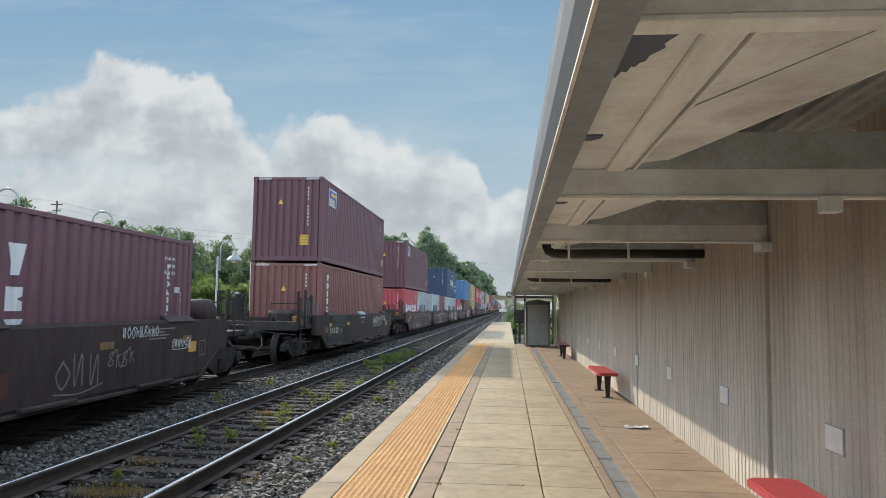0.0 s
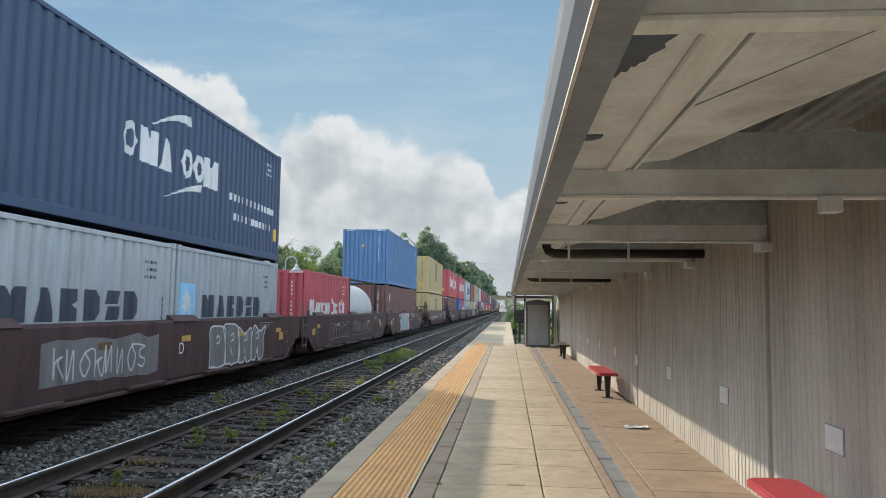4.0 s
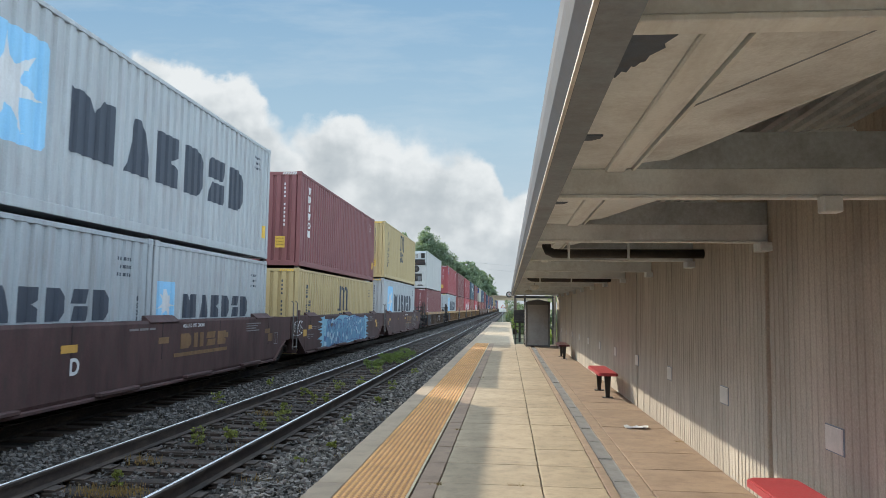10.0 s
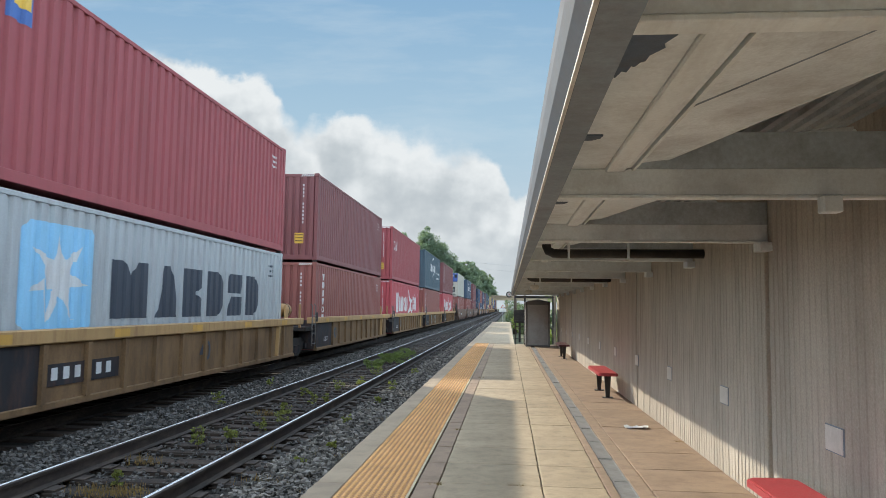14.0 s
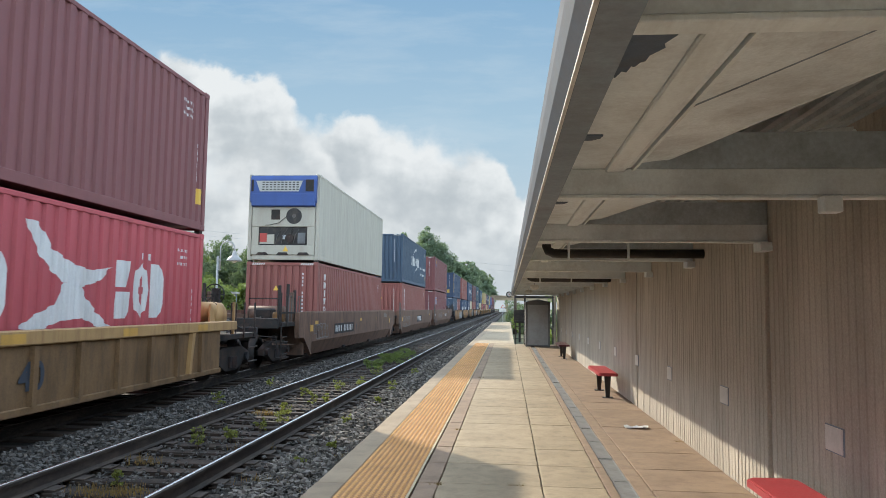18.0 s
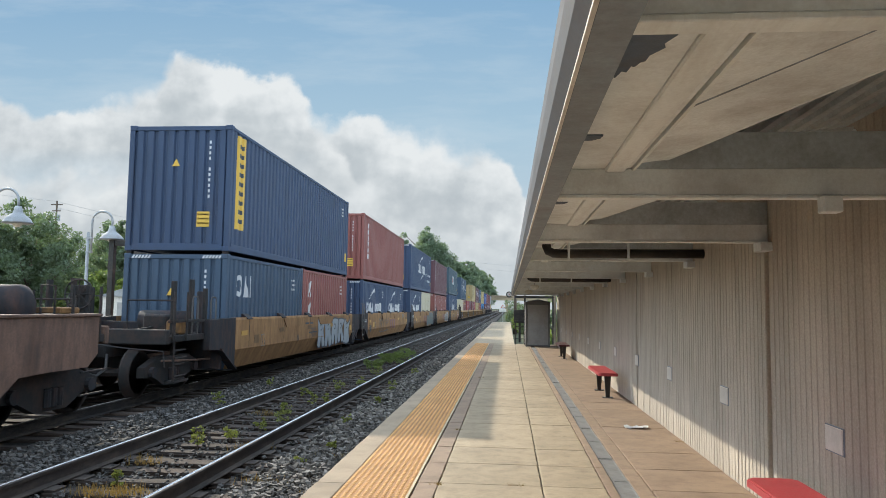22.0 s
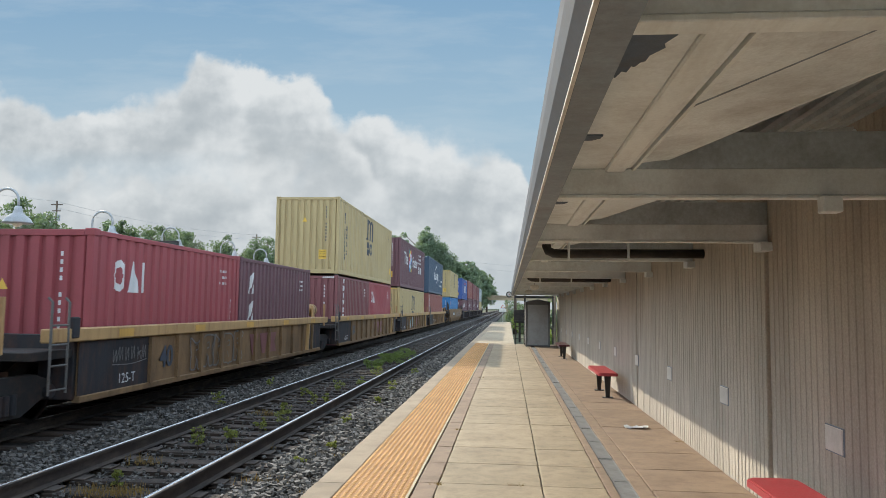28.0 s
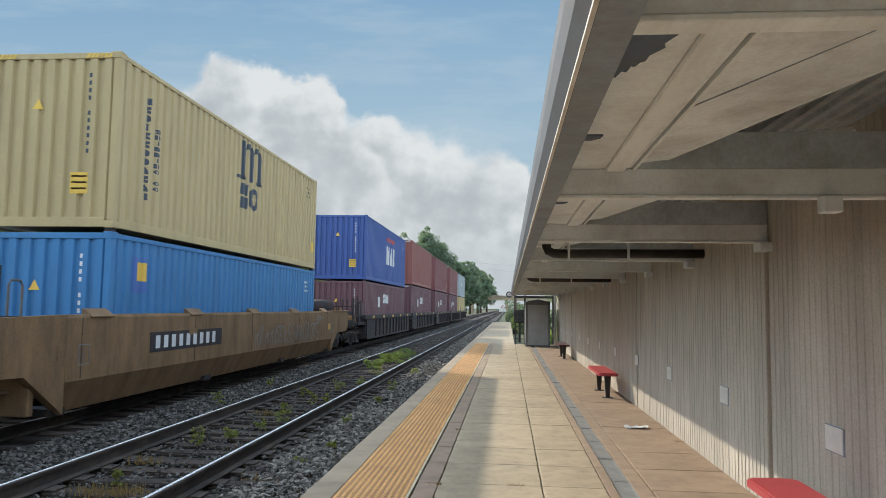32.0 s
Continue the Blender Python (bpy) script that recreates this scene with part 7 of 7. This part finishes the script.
def spline(knots, per=5):
    """A smooth line through the knots."""
    k = [knots[0]] + list(knots) + [knots[-1]]
    out = []
    for i in range(1, len(k) - 2):
        (ax, ay), (bx, by), (cx, cy), (dx, dy) = k[i - 1], k[i], k[i + 1], k[i + 2]
        for q in range(per):
            t = q / per
            w = (-0.5 * t + t * t - 0.5 * t ** 3, 1 - 2.5 * t * t + 1.5 * t ** 3, 0.5 * t + 2 * t * t - 1.5 * t ** 3, -0.5 * t * t + 0.5 * t ** 3)
            out.append((ax * w[0] + bx * w[1] + cx * w[2] + dx * w[3], ay * w[0] + by * w[1] + cy * w[2] + dy * w[3]))
    return out + [knots[-1]]


def spray(b, x, pts, th):
    """A sprayed line of even width on the wagon's side."""
    for (ya, za), (yb, zb) in zip(pts, pts[1:]):
        d = Vector((yb - ya, zb - za))
        if d.length < 1e-4:
            continue
        e = d.normalized() * th
        b.face((x, ya + e.y - e.x * 0.5, za - e.x - e.y * 0.5), (x, yb + e.y + e.x * 0.5, zb - e.x + e.y * 0.5), (x, yb - e.y + e.x * 0.5, zb + e.x + e.y * 0.5), (x, ya - e.y - e.x * 0.5, za + e.x - e.y * 0.5))


def scribble(marks, x, y, z, h, key, width, r):
    """A quick tag in one loose looping line, without words."""
    b = marks.setdefault(key, Build())
    x += 0.003 + 0.0012 * (sum(map(ord, key)) % 5)
    n = max(3, int(width / (h * 0.62)))
    w = width / n
    pen = []
    for i in range(n):
        c = y + i * w
        hi, lo = z + h * r.uniform(0.78, 1.0), z + h * r.uniform(0.0, 0.16)
        kind = r.randrange(4)
        if kind == 0:
            pen += [(c + w * 0.1, hi), (c + w * 0.18, lo), (c + w * 0.55, hi * 0.97 + lo * 0.03), (c + w * 0.62, lo)]
        elif kind == 1:
            m = (hi + lo) / 2
            pen += [(c + w * 0.75, hi), (c + w * 0.25, hi - h * 0.12), (c + w * 0.3, m), (c + w * 0.75, m - h * 0.1), (c + w * 0.6, lo), (c + w * 0.1, lo + h * 0.08)]
        elif kind == 2:
            pen += [(c + w * 0.5, hi), (c + w * 0.1, (hi + lo) / 2), (c + w * 0.45, lo), (c + w * 0.85, (hi + lo) / 2), (c + w * 0.5, hi - h * 0.05)]
        else:
            pen += [(c + w * 0.2, hi), (c + w * 0.25, lo), (c + w * 0.3, (hi + lo) / 2), (c + w * 0.8, hi * 0.7 + lo * 0.3), (c + w * 0.5, (hi + lo) / 2), (c + w * 0.9, lo)]
        if r.random() < 0.35 or i == n - 1:
            spray(b, x, spline(pen), h * 0.018 + 0.005)
            pen = []
    if r.random() < 0.6:
        spray(b, x, spline([(y, z - h * 0.08), (y + width * 0.5, z - h * 0.16), (y + width * 0.98, z + h * 0.02)]), h * 0.012 + 0.004)


def throw_up(marks, x, y, z, h, key, width, r, line, lift=0.0):
    """Fat overlapping bubble forms with outlines, without words."""
    n = max(2, int(round(width / (h * 0.85))))
    w = width / n
    inside = marks.setdefault(key, Build()) if key else None
    edge = marks.setdefault(line, Build())
    for i in range(n):
        c, top, low = y + i * w, z + h * r.uniform(0.9, 1.0), z + h * r.uniform(0.0, 0.1)
        lean, waist = w * r.uniform(-0.22, 0.22), r.uniform(-0.06, 0.28)
        side = r.random()
        form = [(c - w * 0.02, low), (c + w * waist * (0.4 if side < 0.5 else 0.1), (low + top) / 2), (c + lean, top - h * 0.05), (c + w * 0.5 + lean, top - h * r.choice((0.0, 0.0, 0.22))), (c + w * 1.0 + lean, top - h * 0.08),
                (c + w * (1.0 - waist), (low + top) / 2 + h * 0.04), (c + w * 1.04, low + h * 0.05), (c + w * 0.62, low - h * 0.03), (c + w * 0.5, low + h * r.choice((0.28, 0.12, -0.04, -0.06))), (c + w * 0.36, low - h * 0.02)]
        loop = spline(form + [form[0]], 4)
        if inside is not None:
            inside.face(*[(x + 0.002 + lift + 0.0004 * i, a, b) for a, b in loop[:-1]])
        spray(edge, x + 0.0075 + lift, loop, h * 0.016 + 0.006)
        m = (top + low) / 2
        spray(edge, x + 0.0075 + lift, spline([(c + w * 0.38, m + h * 0.20), (c + w * 0.55, m + h * 0.24), (c + w * 0.60, m + h * 0.10), (c + w * 0.42, m + h * 0.06)]), h * 0.014 + 0.005)
        if side > 0.4:
            spray(edge, x + 0.0075 + lift, spline([(c + w * 0.40, m - h * 0.12), (c + w * 0.52, m - h * 0.3)]), h * 0.014 + 0.005)


HC, STD, L40, L20 = 2.896, 2.591, 12.192, 6.058
BASE = 0.10


def load(s, tops=None, bottoms=()):
    """The boxes in one bay: one forty-foot box or two twenty-foot boxes below, one box above."""
    hb = STD
    if len(bottoms) == 1 and bottoms[0] is not None:
        key, mark, hb = bottoms[0][0], bottoms[0][1], bottoms[0][2]
        container(s + (0.1 if len(bottoms[0]) > 3 else 0.0), BASE + (bottoms[0][3] if len(bottoms[0]) > 3 else 0.0), L40, hb, key, mark, 0.65 if mark == "blocks_dark" else (1.13 if hb < 2.7 else 1.2), tiers="sunk in a well car")
    else:
        for i, bt in enumerate(bottoms):
            if bt == "tank":
                tank_container(s + i * (L20 + 0.076), BASE)
            elif bt:
                container(s + i * (L20 + 0.076), BASE, L20, STD, bt[0], bt[1], 1.18, tiers="sunk in a well car")
    if tops:
        key, mark = tops[0], tops[1]
        container(s, BASE + hb + 0.06, L40, HC, key, mark, tops[2] if len(tops) > 2 else 1.1, reefer=len(tops) > 3, tiers="stacked on another container")


def num(y, z, h, n, w, key="mark_white"):
    return ("bars", y, z, h, key, n, w)


def graf(y, z, h, w, key="mark_chalk"):
    return ("graffiti", y, z, h, key, w)


def words(y, z, h, t, key="mark_white"):
    return ("letters", y, z, h, key, t)


def bubble(y, z, h, w, key, line):
    return ("throw", y, z, h, key, w, line)


def logo(y, z, h, w, kinds, key="mark_white"):
    return ("shapes", y, z, h, key, w, kinds)


def fill(y, z, h, w, key):
    return ("panel", y, z, h, key, w)


# s, wagon style, first of its car, last of its car, upper box, lower boxes, marks on the wagon
TRAIN = [
    (-18.5, "plate_brown", True, False, ("maroon", "patch"), [("brown", "letters_down", HC)], ()),
    (1.7, "plate_brown", True, True, None, [("plum", "tall_letters", STD, 0.11)], (graf(7.6, 0.35, 0.5, 1.2, "mark_chalk"), bubble(1.8, 0.42, 0.55, 1.3, "", "mark_chalk"), graf(9.3, 0.98, 0.2, 1.2, "mark_white"), graf(11.0, 0.75, 0.18, 0.8, "mark_white"), graf(8.9, 0.55, 0.3, 0.8, "mark_chalk"), num(0.6, 1.0, 0.06, 9, 1.0, "mark_chalk"), fill(1.5, 0.35, 0.36, 5.2, "rust_red"))),
    (24.0, "plate_brown", True, True, ("plum", "patch", 1.5), [("russet", "letters_down", HC)], (num(0.5, 0.60, 0.2, 5, 1.3, "cream"), words(2.1, 0.70, 0.28, "A", "cream"), bubble(0.8, 0.85, 0.34, 2.2, "", "mark_slate"), bubble(0.2, 0.22, 0.5, 2.2, "", "mark_slate"), num(5.6, 1.08, 0.07, 9, 1.0), graf(8.4, 0.75, 0.36, 2.4, "mark_white"), graf(10.9, 0.95, 0.2, 0.6, "mark_white"))),
    (44.4, "plate_brown", True, False, ("plum", "patch", 1.5), [("red", "wordmark_swan"), ("grey", "star_wordmark")], (bubble(2.2, 0.55, 0.58, 3.4, "", "mark_chalk"), bubble(5.6, 0.30, 0.85, 3.2, "", "mark_chalk"), bubble(9.0, 0.32, 0.75, 2.4, "well_dark", "mark_chalk"), graf(1.6, 0.28, 0.3, 2.6, "mark_chalk"), graf(3.6, 0.24, 0.26, 1.7, "mark_white"), num(0.3, 1.05, 0.05, 9, 0.9), num(0.3, 0.96, 0.05, 8, 0.8), num(0.3, 0.87, 0.05, 9, 0.85), num(9.6, 1.1, 0.06, 12, 1.4, "mark_chalk"))),
    (60.1, "plate_brown", False, False, None, [("pale_grey", "star_wordmark"), ("maroon", "letters_down")], (graf(0.9, 0.72, 0.3, 1.5, "mark_chalk"), words(2.9, 0.72, 0.3, "E"), bubble(3.45, 0.28, 0.80, 2.8, "well_dark", "mark_white"), graf(6.5, 0.82, 0.28, 1.9, "mark_white"), num(6.9, 1.12, 0.05, 11, 1.2), graf(9.0, 0.55, 0.4, 1.6, "mark_chalk"))),
    (75.4, "plate_brown", False, False, ("navy", "arcs_wordmark", 1.25), [("pale_grey", "star_wordmark"), ("grey", "star_wordmark")], (fill(1.8, 0.35, 0.75, 3.2, "mark_chalk"), words(5.9, 0.72, 0.3, "D"), bubble(7.2, 0.26, 0.88, 3.2, "mark_chalk", "mark_white"), graf(2.0, 0.45, 0.5, 2.6, "mark_white"))),
    (90.6, "plate_brown", False, False, None, [("red", "wordmark_swan"), "tank"], (bubble(2.0, 0.4, 0.6, 3.0, "", "mark_chalk"), graf(5.6, 0.5, 0.5, 4.0, "mark_chalk"))),
    (105.9, "plate_brown", False, True, ("blue", "", 1.2), [("brown", "two_slashes", STD)], (fill(3.2, 0.20, 1.03, 3.3, "mark_pink"), bubble(3.5, 0.22, 0.98, 2.5, "mark_jade", "mark_pink"), fill(6.1, 0.20, 0.5, 0.75, "mark_pink"), graf(2.5, 0.98, 0.2, 0.6, "mark_white"), graf(2.8, 0.62, 0.3, 0.5, "mark_white"), graf(7.5, 0.95, 0.24, 2.0, "mark_white"), words(7.75, 0.74, 0.26, "B"), num(6.1, 1.12, 0.06, 8, 0.9), num(6.1, 1.03, 0.06, 9, 1.0), num(9.6, 0.7, 0.05, 12, 1.6, "mark_chalk"), fill(-0.2, 0.55, 0.3, 0.75, "mark_dark"), num(-0.1, 0.75, 0.04, 6, 0.6), num(-0.1, 0.66, 0.04, 7, 0.6))),
    (125.6, "plate_purple", True, True, ("yellow", "blocks_dark", 1.15), [("yellow", "blocks_dark", STD)], (words(1.15, 0.66, 0.42, "40"), fill(1.9, 0.60, 0.34, 2.75, "mark_dark"), num(2.05, 0.67, 0.2, 10, 2.5), words(6.15, 0.82, 0.2, "I"), words(7.5, 0.94, 0.1, "LD LMT"), num(8.0, 0.90, 0.08, 5, 0.45), words(7.5, 0.79, 0.1, "LT WT"), num(8.0, 0.75, 0.08, 4, 0.4), bubble(9.0, 0.72, 0.36, 0.9, "well_dark", "well_dark"), fill(6.4, 1.13, 0.09, 1.4, "mark_dark"), num(6.5, 1.15, 0.06, 9, 1.2))),
    (145.3, "plate_brown", True, False, ("red", "wordmark_swan", 1.1), [("brown", "patch_small", STD)], (num(1.85, 0.56, 0.2, 4, 0.75), num(2.75, 0.56, 0.2, 6, 1.2), words(5.4, 0.68, 0.28, "B"), num(-0.4, 1.0, 0.05, 10, 1.0), num(-0.4, 0.92, 0.05, 9, 0.9), num(-0.4, 0.84, 0.05, 10, 1.0), num(-0.4, 0.70, 0.04, 8, 0.8, "mark_chalk"), num(1.5, 0.36, 0.03, 14, 1.2, "mark_chalk"), num(7.2, 1.1, 0.05, 10, 1.0), graf(7.0, 0.5, 0.55, 2.4, "well_ochre"))),
    (161.4, "plate_brown", False, False, ("red", "wordmark_swan", 1.1), [("royal", "script"), ("red", "wordmark_swan")], (num(0.9, 1.05, 0.05, 10, 1.1), num(0.9, 0.96, 0.05, 9, 1.0), num(0.9, 0.87, 0.05, 11, 1.15), num(1.0, 0.70, 0.03, 14, 1.3, "mark_chalk"), words(3.45, 0.68, 0.32, "C"), num(2.0, 0.85, 0.04, 16, 1.1, "mark_chalk"), bubble(7.1, 0.5, 0.62, 1.0, "", "mark_chalk"))),
    (176.8, "plate_brown", False, False, ("pale_grey", "star_wordmark", 0.98), [("grey", "star_wordmark"), ("pale_grey", "star_wordmark")], (words(3.45, 0.64, 0.32, "D"), words(7.3, 1.14, 0.1, "WELL LD LMT 124,000"), fill(6.5, 0.58, 0.07, 2.5, "well_ochre"), logo(6.75, 0.72, 0.28, 2.3, "khse", "well_ochre"), num(4.9, 1.1, 0.06, 10, 1.0, "mark_chalk"))),
    (191.9, "plate_brown", False, False, ("maroon", "letters_down", 1.2), [("yellow", "blocks_dark", STD)], (fill(2.0, 0.16, 1.08, 7.4, "mark_pale_blue"), ("burst", 9.4, 0.18, 1.0, "mark_pale_blue"), ("burst_back", 2.0, 0.18, 1.0, "mark_pale_blue"), bubble(2.5, 0.20, 0.98, 6.5, "mark_mid_blue", "mark_deep_blue"), ("dots", 2.2, 0.22, 0.94, "mark_deep_blue", 7.2, 70), ("dots", 2.2, 0.22, 0.94, "mark_ice", 7.2, 60), graf(-1.2, 0.75, 0.36, 0.9, "mark_white"), ("bars", 0.6, 0.9, 0.03, "mark_chalk", 9, 1.2), ("bars", 0.6, 0.84, 0.03, "mark_chalk", 11, 1.2), ("bars", 0.2, 0.66, 0.03, "mark_chalk", 6, 0.8), ("bars", 0.2, 0.6, 0.03, "mark_chalk", 8, 0.9), words(6.0, 1.1, 0.1, "WELL LD LMT 124,500"))),
    (207.1, "plate_brown", False, True, ("yellow", "blocks_dark", 1.15), [("pale_grey", "star_wordmark", HC)], (words(5.3, 1.08, 0.13, "A"), words(6.6, 1.1, 0.12, "WELL LD LMT 124,000"), logo(6.9, 0.72, 0.28, 1.7, "khse", "well_ochre"), fill(6.6, 0.58, 0.07, 2.2, "well_ochre"), graf(6.2, 0.25, 0.4, 1.6, "mark_chalk"), graf(9.2, 0.45, 0.7, 1.8, "mark_chalk"))),
    (226.6, "rib_yellow", True, True, ("white", "", 1.0, True), [("maroon", "letters_down", HC)], (num(0.9, 0.45, 0.16, 4, 1.1, "mark_chalk"), fill(2.6, 0.5, 0.24, 1.5, "well_dark"), num(2.8, 0.56, 0.12, 5, 1.1, "well_ochre"), words(5.5, 0.58, 0.5, "40", "well_ochre"), logo(7.0, 0.44, 0.42, 2.0, "ttx"), num(9.6, 0.5, 0.2, 4, 0.9, "mark_chalk"))),
    (246.3, "rib_yellow", True, False, ("crimson", "patch_small", 1.6), [("pale_grey", "star_wordmark", HC)], (fill(1.5, 0.42, 0.3, 1.9, "mark_dark"), num(1.7, 0.5, 0.17, 6, 1.6, "mark_white"), words(6.67, 0.6, 0.5, "40", "mark_dark"))),
    (262.1, "rib_yellow", False, False, ("maroon", "", 1.2), [("oxide", "letters_down", HC)], (words(0.62, 0.45, 0.22, "125-T"), words(1.9, 0.6, 0.5, "40", "mark_dark"))),
    (277.8, "rib_yellow", False, False, ("crimson", "three_letters", 1.2), [("red", "wordmark_swan", HC)], (words(0.62, 0.45, 0.22, "125-T"), words(1.9, 0.6, 0.5, "40", "mark_dark"))),
    (293.4, "rib_yellow", False, False, ("teal_navy", "arcs_wordmark", 1.45), [("oxide", "letters_down", HC)], (words(0.62, 0.45, 0.22, "125-T"), words(1.9, 0.62, 0.5, "40", "mark_dark"), logo(3.2, 0.28, 0.66, 0.75, "e", "grey"), logo(5.05, 0.28, 0.66, 0.75, "o", "grey"), logo(6.4, 0.28, 0.66, 0.75, "k", "grey"))),
    (309.2, "rib_yellow", False, True, ("maroon", "letters_down", 1.2), [("red", "wordmark_swan", HC)], (words(6.6, 0.58, 0.5, "40", "mark_dark"), words(0.62, 0.45, 0.22, "125-T"))),
    (330.5, "long_rust", True, False, ("off_white", "", 1.0, True), [("oxide", "letters_down", HC)], (fill(1.5, 0.58, 0.36, 3.2, "mark_dark"), num(1.65, 0.65, 0.22, 4, 1.1), num(2.95, 0.65, 0.22, 6, 1.6), words(5.2, 0.75, 0.26, "B", "mark_dark"), bubble(-0.9, 0.5, 0.5, 1.5, "", "mark_chalk"))),
    (349.9, "long_rust", False, False, ("steel_navy", "arcs_wordmark", 1.25), [("oxide", "letters_down", HC)], (fill(5.3, 0.58, 0.44, 2.6, "mark_dark"), logo(5.55, 0.64, 0.31, 2.1, "ttx"), bubble(-1.0, 0.4, 0.62, 3.0, "", "mark_chalk"))),
    (369.2, "long_rust", False, True, ("maroon", "patch_small", 1.6), [("maroon", "patch", HC)], (words(-1.6, 0.95, 0.24, "125T"), words(-0.6, 0.45, 0.42, "53", "mark_dark"), graf(1.2, 0.7, 0.4, 3.4, "mark_chalk"), num(7.3, 0.78, 0.2, 9, 2.1))),
    (390.9, "plate_yellow", True, False, ("navy", "band_down", 1.3), [("steel_navy", "three_letters"), ("oxide", "two_slashes")], (words(4.85, 0.62, 0.26, "B", "mark_dark"), num(5.6, 1.0, 0.08, 8, 1.0, "mark_dark"), num(6.0, 0.72, 0.07, 9, 1.0, "mark_dark"), graf(6.2, 0.55, 0.4, 0.6, "mark_dark"), bubble(7.0, 0.2, 1.0, 4.6, "grey", "mark_dark"))),
    (406.3, "plate_yellow", False, False, ("oxide", "letters_down", 1.2), [("navy", "arcs_wordmark"), ("navy", "arcs_wordmark")], (words(-0.45, 0.95, 0.2, "125-T"), words(0.6, 0.58, 0.42, "40", "mark_dark"), bubble(2.8, 0.35, 0.7, 2.6, "", "mark_dark"), logo(5.9, 0.45, 0.46, 1.8, "ttx", "maroon"))),
    (421.8, "plate_yellow", False, False, ("navy", "arcs_wordmark", 1.25), [("navy", "arcs_wordmark"), ("cream", "")], (words(-0.45, 0.95, 0.2, "125-T"), words(0.6, 0.58, 0.42, "40", "mark_dark"), logo(5.35, 0.44, 0.5, 2.0, "ttx", "maroon"), words(3.6, 0.55, 0.22, "0", "mark_dark"), fill(7.4, 0.22, 0.98, 0.7, "plum"), bubble(7.7, 0.22, 0.98, 4.2, "mark_slate", "mark_chalk"))),
    (437.3, "plate_yellow", False, False, ("plum", "letters_down", 1.5), [("oxide", "letters_down"), ("oxide", "letters_down")], (words(-0.45, 0.95, 0.2, "125-T"), words(0.6, 0.58, 0.42, "40", "mark_dark"), logo(5.3, 0.44, 0.5, 1.9, "ttx", "maroon"), bubble(7.4, 0.24, 0.94, 3.8, "mark_chalk", "mark_white"))),
    (452.8, "plate_yellow", False, True, ("teal_navy", "panel_two_colour", 1.2), [("navy", "arcs_wordmark", HC)], (words(-0.45, 0.95, 0.2, "125-T"), graf(2.0, 0.3, 0.6, 4.0, "mark_chalk"), graf(9.2, 0.35, 0.7, 2.4, "mark_pink"))),
    (472.1, "rib_yellow", True, False, ("steel_navy", "arcs_wordmark", 1.4), [("cream", ""), ("maroon", "word_side")], (words(8.93, 0.6, 0.5, "40", "mark_dark"), words(0.62, 0.45, 0.22, "125-T"))),
    (487.9, "rib_yellow", False, False, None, [("crimson", "three_letters"), ("plum", "two_slashes")], (words(0.75, 0.36, 0.22, "125-T"), words(2.1, 0.6, 0.5, "40", "mark_dark"), bubble(3.1, 0.3, 0.66, 2.7, "", "mark_chalk"), logo(6.3, 0.36, 0.5, 2.1, "ttx", "maroon"), graf(0.3, 0.62, 0.26, 1.1, "mark_chalk"))),
    (503.9, "rib_yellow", False, False, ("yellow", "blocks_dark", 1.15), [("maroon", "letters_down"), ("crimson", "three_letters")], (words(0.62, 0.36, 0.22, "125-T"), words(1.9, 0.6, 0.5, "40", "mark_dark"), logo(6.4, 0.36, 0.5, 2.1, "ttx", "maroon"))),
    (519.5, "rib_yellow", False, False, ("plum", "slogan", 1.1), [("yellow", "blocks_dark", STD)], (words(0.62, 0.36, 0.22, "125-T"), words(1.9, 0.6, 0.5, "40", "mark_dark"), bubble(2.8, 0.26, 0.7, 1.9, "grey", "mark_dark"), graf(2.5, 0.5, 0.3, 2.4, "mark_teal"), logo(6.0, 0.36, 0.5, 2.1, "ttx", "maroon"))),
    (534.9, "rib_yellow", False, True, ("steel_navy", "arcs_wordmark", 1.2), [("oxide", "letters_down", STD)], (fill(1.2, 0.32, 0.34, 3.2, "mark_dark"), num(1.5, 0.4, 0.2, 8, 2.7), words(6.67, 0.6, 0.5, "40", "mark_dark"))),
    (556.6, "long_rust", True, True, ("yellow", "blocks_dark", 1.15), [("sky_blue", "patch_small", STD)], (fill(0.9, 0.72, 0.34, 3.1, "mark_dark"), num(1.1, 0.78, 0.22, 9, 2.7), graf(6.0, 0.5, 0.6, 6.0, "mark_chalk"))),
    (577.4, "rib_dark", True, False, ("royal", "slant_block", 1.0), [("plum", "white_word", STD)], ()),
    (592.9, "rib_dark", False, False, ("oxide", "", 1.0), [("plum", "white_word", HC)], ()),
    (608.4, "rib_dark", False, False, ("maroon", "", 1.0), [("plum", "white_word", HC)], ()),
    (623.9, "rib_dark", False, False, ("maroon", "", 1.0), [("plum", "white_word", HC)], ()),
    (639.4, "rib_dark", False, True, ("grey", "white_word", 1.0), [("yellow", "", HC)], ()),
]

for row in TRAIN:
    well_car(row[0], row[1], row[2], row[3], tags=row[6])
    load(row[0], row[4], row[5])


def motions():
    """Everything on the train runs at one speed along its track; the clouds drift."""
    for ob, s, z in MOVERS:
        walk(ob, [(t, pose(TRAIN_TRACK, s - SPEED * t, z)) for t in (0.0, 8.0, 16.0, 24.0, 32.0)])
    for ob, m0, m1 in DRIFT:
        walk(ob, [(0.0, m0), (16.0, m0.lerp(m1, 0.5)), (32.0, m1)])

motions()
